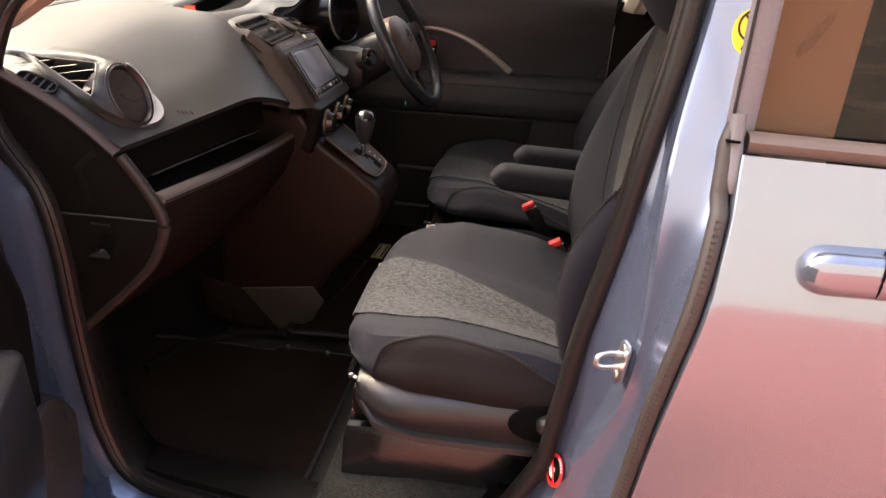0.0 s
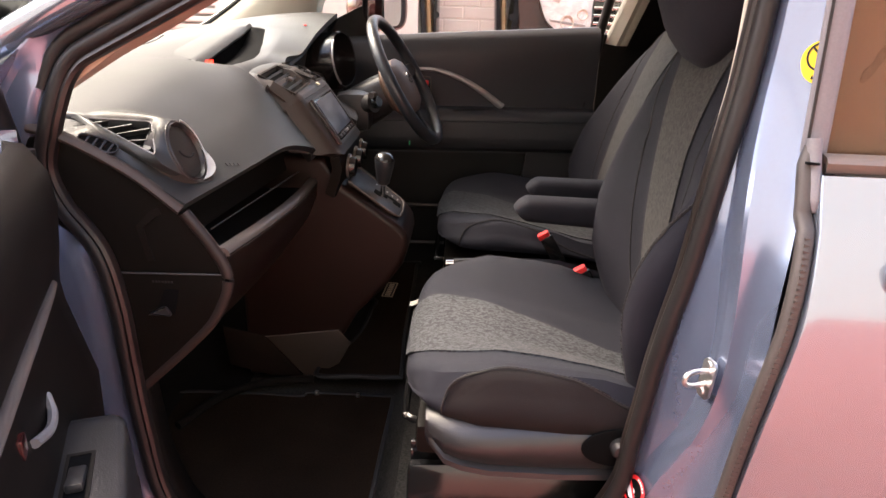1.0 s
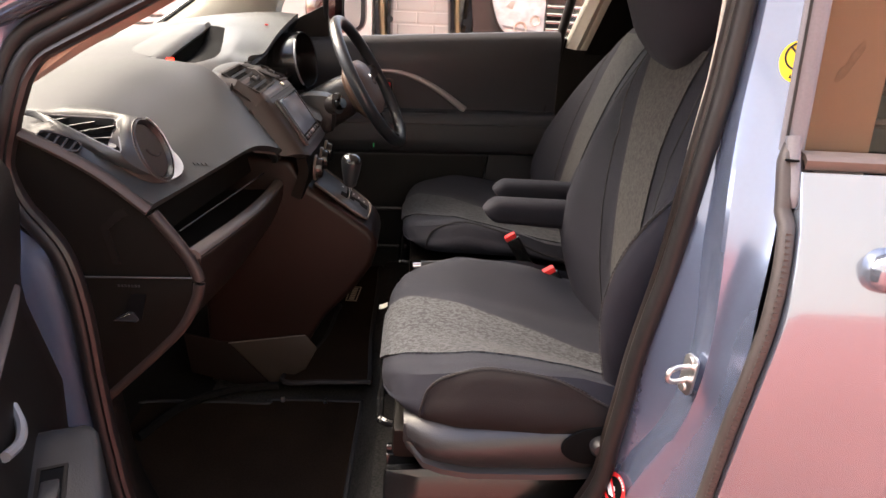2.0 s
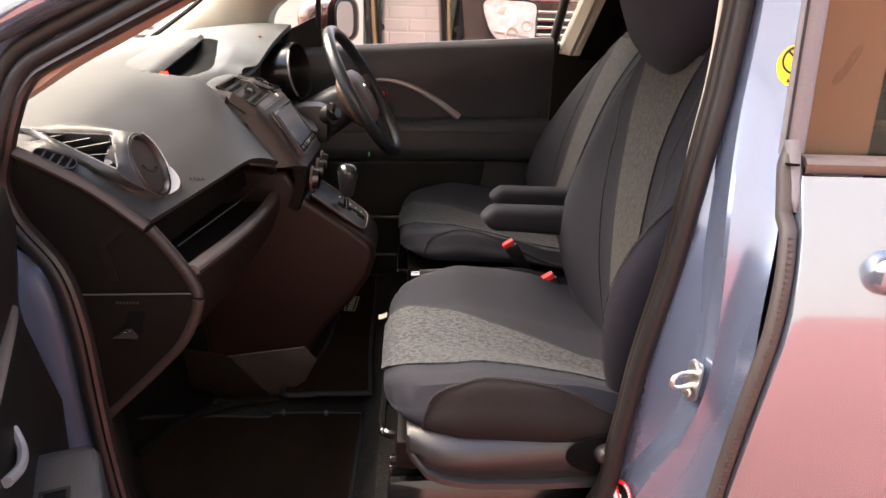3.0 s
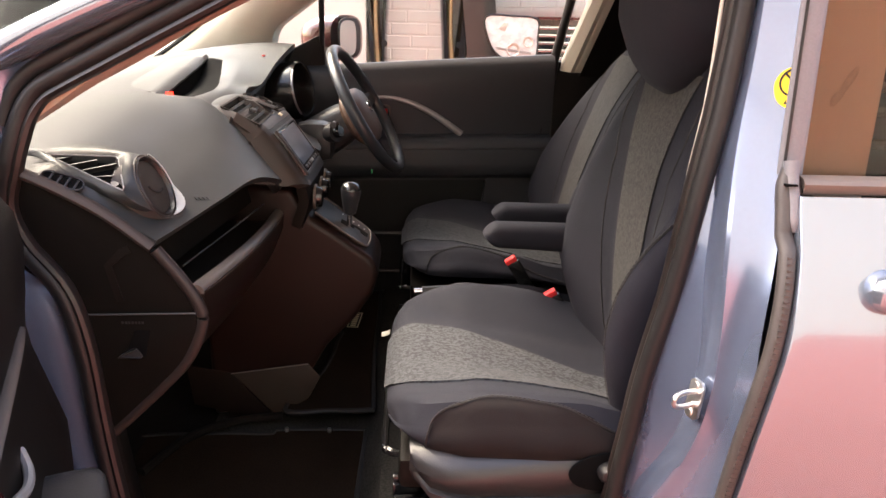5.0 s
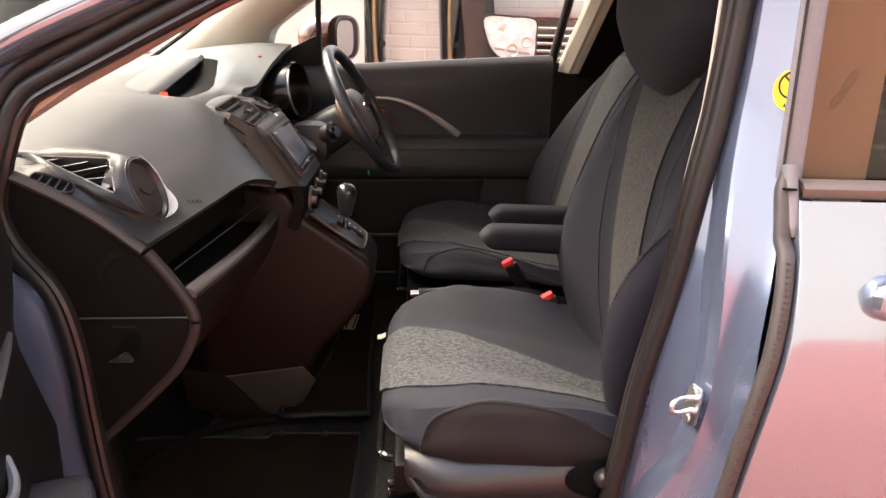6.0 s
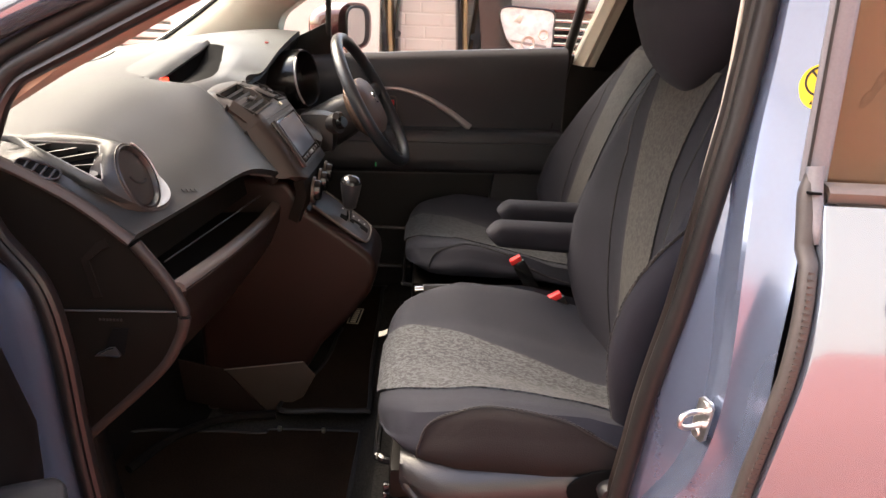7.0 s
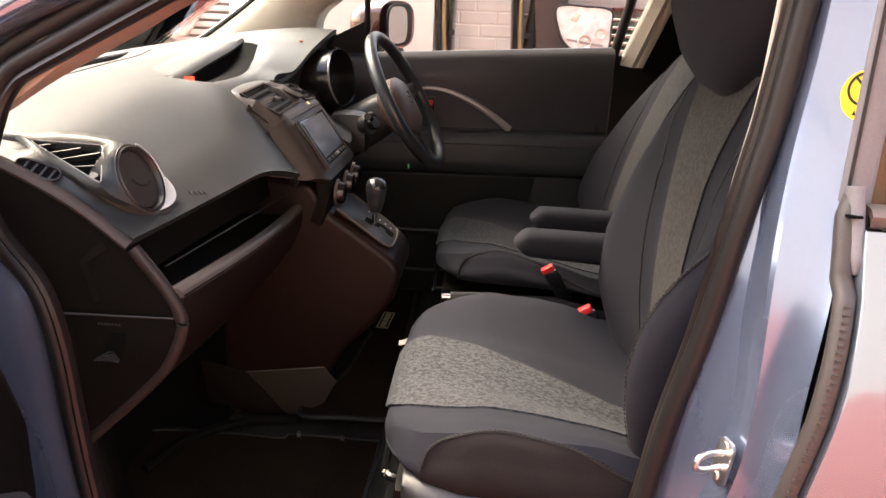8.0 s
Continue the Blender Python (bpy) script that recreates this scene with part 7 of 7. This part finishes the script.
def open_panel(x, lean, label, wide=1.0):
    """The edge of a glossy dark vehicle door standing open, seen end on."""
    t = thing("open_car_door", label, "car door", "open doors of the parked van", (x, 4.2, 0.0))
    for nm, dx, w, mm, y in (("outer_skin", -0.075, 0.055, BLACKCAR, 0.0), ("inner_panel", 0.02 + 0.025 * wide ** 2, 0.05 * wide ** 2, BLACKCAR, 0.02), ("seal_strip", -0.015, 0.05, material("ochre_seal", (0.34, 0.24, 0.12), 0.5, 0, 0.15), 0.03)):
        rows = []
        for z in np.linspace(0.25, 1.9, 18):
            c = dx + lean * (z - 1.1) * 0.1 + 0.02 * math.sin(z * 4.0 + dx * 20)
            ww = w * (0.85 + 0.2 * math.sin(z * 3.1 + dx * 9))
            rows.append([(c - ww / 2, y - 0.02, z), (c - ww / 4, y - 0.045, z), (c + ww / 4, y - 0.045, z), (c + ww / 2, y - 0.02, z), (c + ww / 2, y + 0.30, z), (c - ww / 2, y + 0.30, z)])
        loft(nm, rows, mm, t)
    tube("latch", [(0.035, -0.05, 1.02), (0.035, -0.02, 1.02)], 0.025, GLOSSBLK, t, n=12)
    box("foot", (0, 0.1, 0.13), (0.10, 0.3, 0.28), BLACKCAR, t, "", 0.01)
    return t


open_panel(-0.265, 0.0, "glossy black open car door edge with ochre seal")
open_panel(0.315, 0.0, "glossy black open car door edge with ochre seal beside the headlamp", 1.5)

van = thing("parked_van", "pale cream van parked beside the brick wall", "van", at=(-1.2, 4.2, 0))
rows = []
for x in np.linspace(-0.75, 0.83, 18):
    rows.append([(x, 0.02 - 0.05 * math.sin(z * 2.1) + 0.05 * max(0, z - 1.0), z) for z in np.linspace(0.25, 1.85, 16)])
sheet("body_side", rows, -0.03, PINKMET, van, "pale cream side panel")
tube("wheel_arch", [(0.52 + 0.09 * math.cos(a), -0.05, 0.80 + 0.12 * math.sin(a)) for a in np.linspace(0, math.pi, 12)], 0.02, BLACKCAR, van, n=8)
prism("arch_gap", [(0.52 + 0.085 * math.cos(a), 0.80 + 0.115 * math.sin(a)) for a in np.linspace(0, math.pi, 14)] + [(0.435, 0.3), (0.605, 0.3)], 0.02, plane_pose((0, -0.035, 0), (1, 0, 0), (0, 0, 1)), BLACKCAR, van)
box("underbody", (0.0, 0.3, 0.25), (1.5, 0.5, 0.5), BLACKCAR, van, "", 0.02)

WINGDARK = material("near_black_car_paint", (0.012, 0.008, 0.008), 0.35, 0.0, 0.1, coat=0.2)
sedan = thing("parked_car", "dark maroon car front with clear headlamp and slatted grille", "car", at=(1.2, 4.2, 0))
rows = []
for f in np.linspace(0, 1, 16):
    x = -0.80 + 0.22 * f
    rows.append([(x + 0.05 * math.sin(z * 2.5), -0.02 - 0.10 * f * (2 - f), z) for z in np.linspace(0.25, 1.5, 18)])
sheet("front_wing", rows, -0.03, WINGDARK, sedan, "near-black front wing")
rows = [[(x, -0.12 - 0.04 * math.sin((x + 0.6) * 1.5), z) for z in np.linspace(0.25, 0.92, 10)] for x in np.linspace(-0.58, 0.9, 14)]
sheet("bumper", rows, -0.03, BRONZE, sedan)
rows = [[(x, -0.12 + 0.55 * f - 0.04 * math.sin((x + 0.6) * 1.5), 1.245 + 0.16 * f ** 0.8) for f in np.linspace(0, 1, 10)] for x in np.linspace(-0.62, 0.9, 14)]
sheet("bonnet", rows, 0.02, BRONZE, sedan, "dark maroon bonnet")
lamp_o = [(-0.66, 1.235), (-0.45, 1.245), (-0.27, 1.225), (-0.255, 1.10), (-0.27, 0.945), (-0.42, 0.92), (-0.55, 0.955), (-0.63, 1.06)]
lamp_r = [(p.x, p.y) for p in smoothed([(a, b, 0) for a, b in lamp_o], 4, True)]
LPM = plane_pose((0, -0.135, 0), (1, 0, 0), (0, 0, 1))
lamp_ob = prism("headlamp", lamp_r, 0.03, LPM, material("headlamp_reflector", (0.78, 0.77, 0.75), 0.30, 0.0, 0.1, 0.8, 22, second=(0.42, 0.40, 0.38), coat=0.6, big=13), sedan, "clear chrome headlamp", 0.008)
LAMPIN = material("tan_lamp_inside", (0.62, 0.54, 0.45), 0.25, 0.3, 0.35, 0.6, 30, big=18)
for cx, cz, rr in ((-0.44, 1.00, 0.052), (-0.33, 1.06, 0.040)):
    loft("lamp_bowl", [[(cx + r * math.cos(a), -0.168 + h, cz + r * math.sin(a)) for a in np.linspace(0, 2 * math.pi, 24, endpoint=False)] for r, h in ((rr, -0.004), (rr * 0.93, -0.008), (rr * 0.80, 0.0), (rr * 0.35, 0.006), (0.002, 0.007))], LAMPIN, lamp_ob, "tan-tinted lamp bowl", caps=False)
prism("amber_reflector", [(-0.56, 1.15), (-0.52, 1.195), (-0.49, 1.19), (-0.51, 1.13)], 0.006, LPM @ Matrix.Translation((0, 0, 0.030)), LAMPIN, lamp_ob, "pale amber reflector", 0.002)
prism("lamp_divider", [(-0.58, 1.02), (-0.30, 0.985), (-0.30, 0.965), (-0.565, 1.0)], 0.008, LPM @ Matrix.Translation((0, 0, 0.028)), SILVER, lamp_ob, "grey lamp divider", 0.002)
tube("lamp_rim", [(x, -0.166, z) for x, z in lamp_r], 0.008, BLACKCAR, lamp_ob, "black lamp surround", n=8, up=(0, 1, 0), close=True)
grille = prism("grille", [(-0.255, 1.18), (0.35, 1.18), (0.35, 0.92), (-0.265, 0.92)], 0.015, LPM, BLACKCAR, sedan, "black grille", 0.004)
for k in range(5):
    box("slat", (0.05, -0.165, 0.945 + 0.055 * k), (0.60, 0.02, 0.020), CHROME, grille, "chrome grille slat", 0.004)
box("underbody", (0.1, 0.35, 0.35), (1.4, 0.8, 0.6), BLACKCAR, sedan, "", 0.02)

# beyond the windscreen: a pale slatted gate and a parked pickup's lamp
gate_t = thing("slatted_gate", "white horizontal slatted gate", "gate", at=(-2.1, 4.3, 0))
for k in range(26):
    box("slat", (0.0, 0.0, 0.12 + 0.062 * k), (0.72, 0.02, 0.040), RENDERW, gate_t, "", 0.004)
for x in (-0.34, 0.34):
    box("post", (x, 0.04, 0.9), (0.05, 0.05, 1.8), RENDERW, gate_t, "", 0.004)
box("gate_sheet", (0, 0.07, 0.9), (0.72, 0.012, 1.76), material("pale_green_sheet", (0.42, 0.47, 0.42), 0.7, 0, 0.15), gate_t)

GREENCAR = material("grey_green_car_paint", (0.13, 0.155, 0.135), 0.25, 0.1, 0.15, coat=1.0, big=3)
estate = thing("parked_estate_car", "dark grey-green car parked beyond the windscreen", "car", at=(-3.3, 4.25, 0))
rows = []
for x in np.linspace(-0.9, 0.85, 20):
    hi = lerp([(-0.9, 1.5), (0.2, 1.42), (0.55, 1.05), (0.85, 0.86)], x)
    rows.append([(x, 0.05 * (z - 0.7) ** 2 + 0.20 * max(0, abs(x) - 0.7), z) for z in [0.25 + (hi - 0.25) * k / 10 for k in range(11)]])
sheet("body_side", rows, -0.03, GREENCAR, estate)
prism("side_window", [(-0.8, 0.98), (0.42, 0.95), (0.18, 1.34), (-0.8, 1.42)], 0.012, plane_pose((0, -0.004, 0), (1, 0, 0), (0, 0.06, 1)), material("grey_green_window", (0.15, 0.17, 0.155), 0.25, 0, 0.15, coat=0.5), estate, "grey-green reflecting side window", 0.003)
prism("headlamp", [(0.78, 0.86), (0.98, 0.90), (1.08, 1.02), (1.09, 1.22), (1.00, 1.26), (0.84, 1.12)], 0.05, plane_pose((0, -0.02, 0), (1, 0, 0), (0, 0, 1)), material("pale_lamp_lens", (0.62, 0.60, 0.50), 0.25, 0, 0.35, 0.8, 18, coat=0.6, big=11), estate, "clear headlamp", 0.012)
loft("tyre", [[(0.35 + r * math.cos(a), h, 0.30 + r * math.sin(a)) for a in np.linspace(0, 2 * math.pi, 28, endpoint=False)] for r, h in ((0.18, -0.06), (0.29, -0.07), (0.30, 0.0), (0.29, 0.12), (0.18, 0.12))], RUBBER, estate, "black tyre", close=True)
box("underbody", (-0.05, 0.3, 0.3), (1.5, 0.5, 0.4), BLACKCAR, estate, "", 0.02)


lay_bricks()
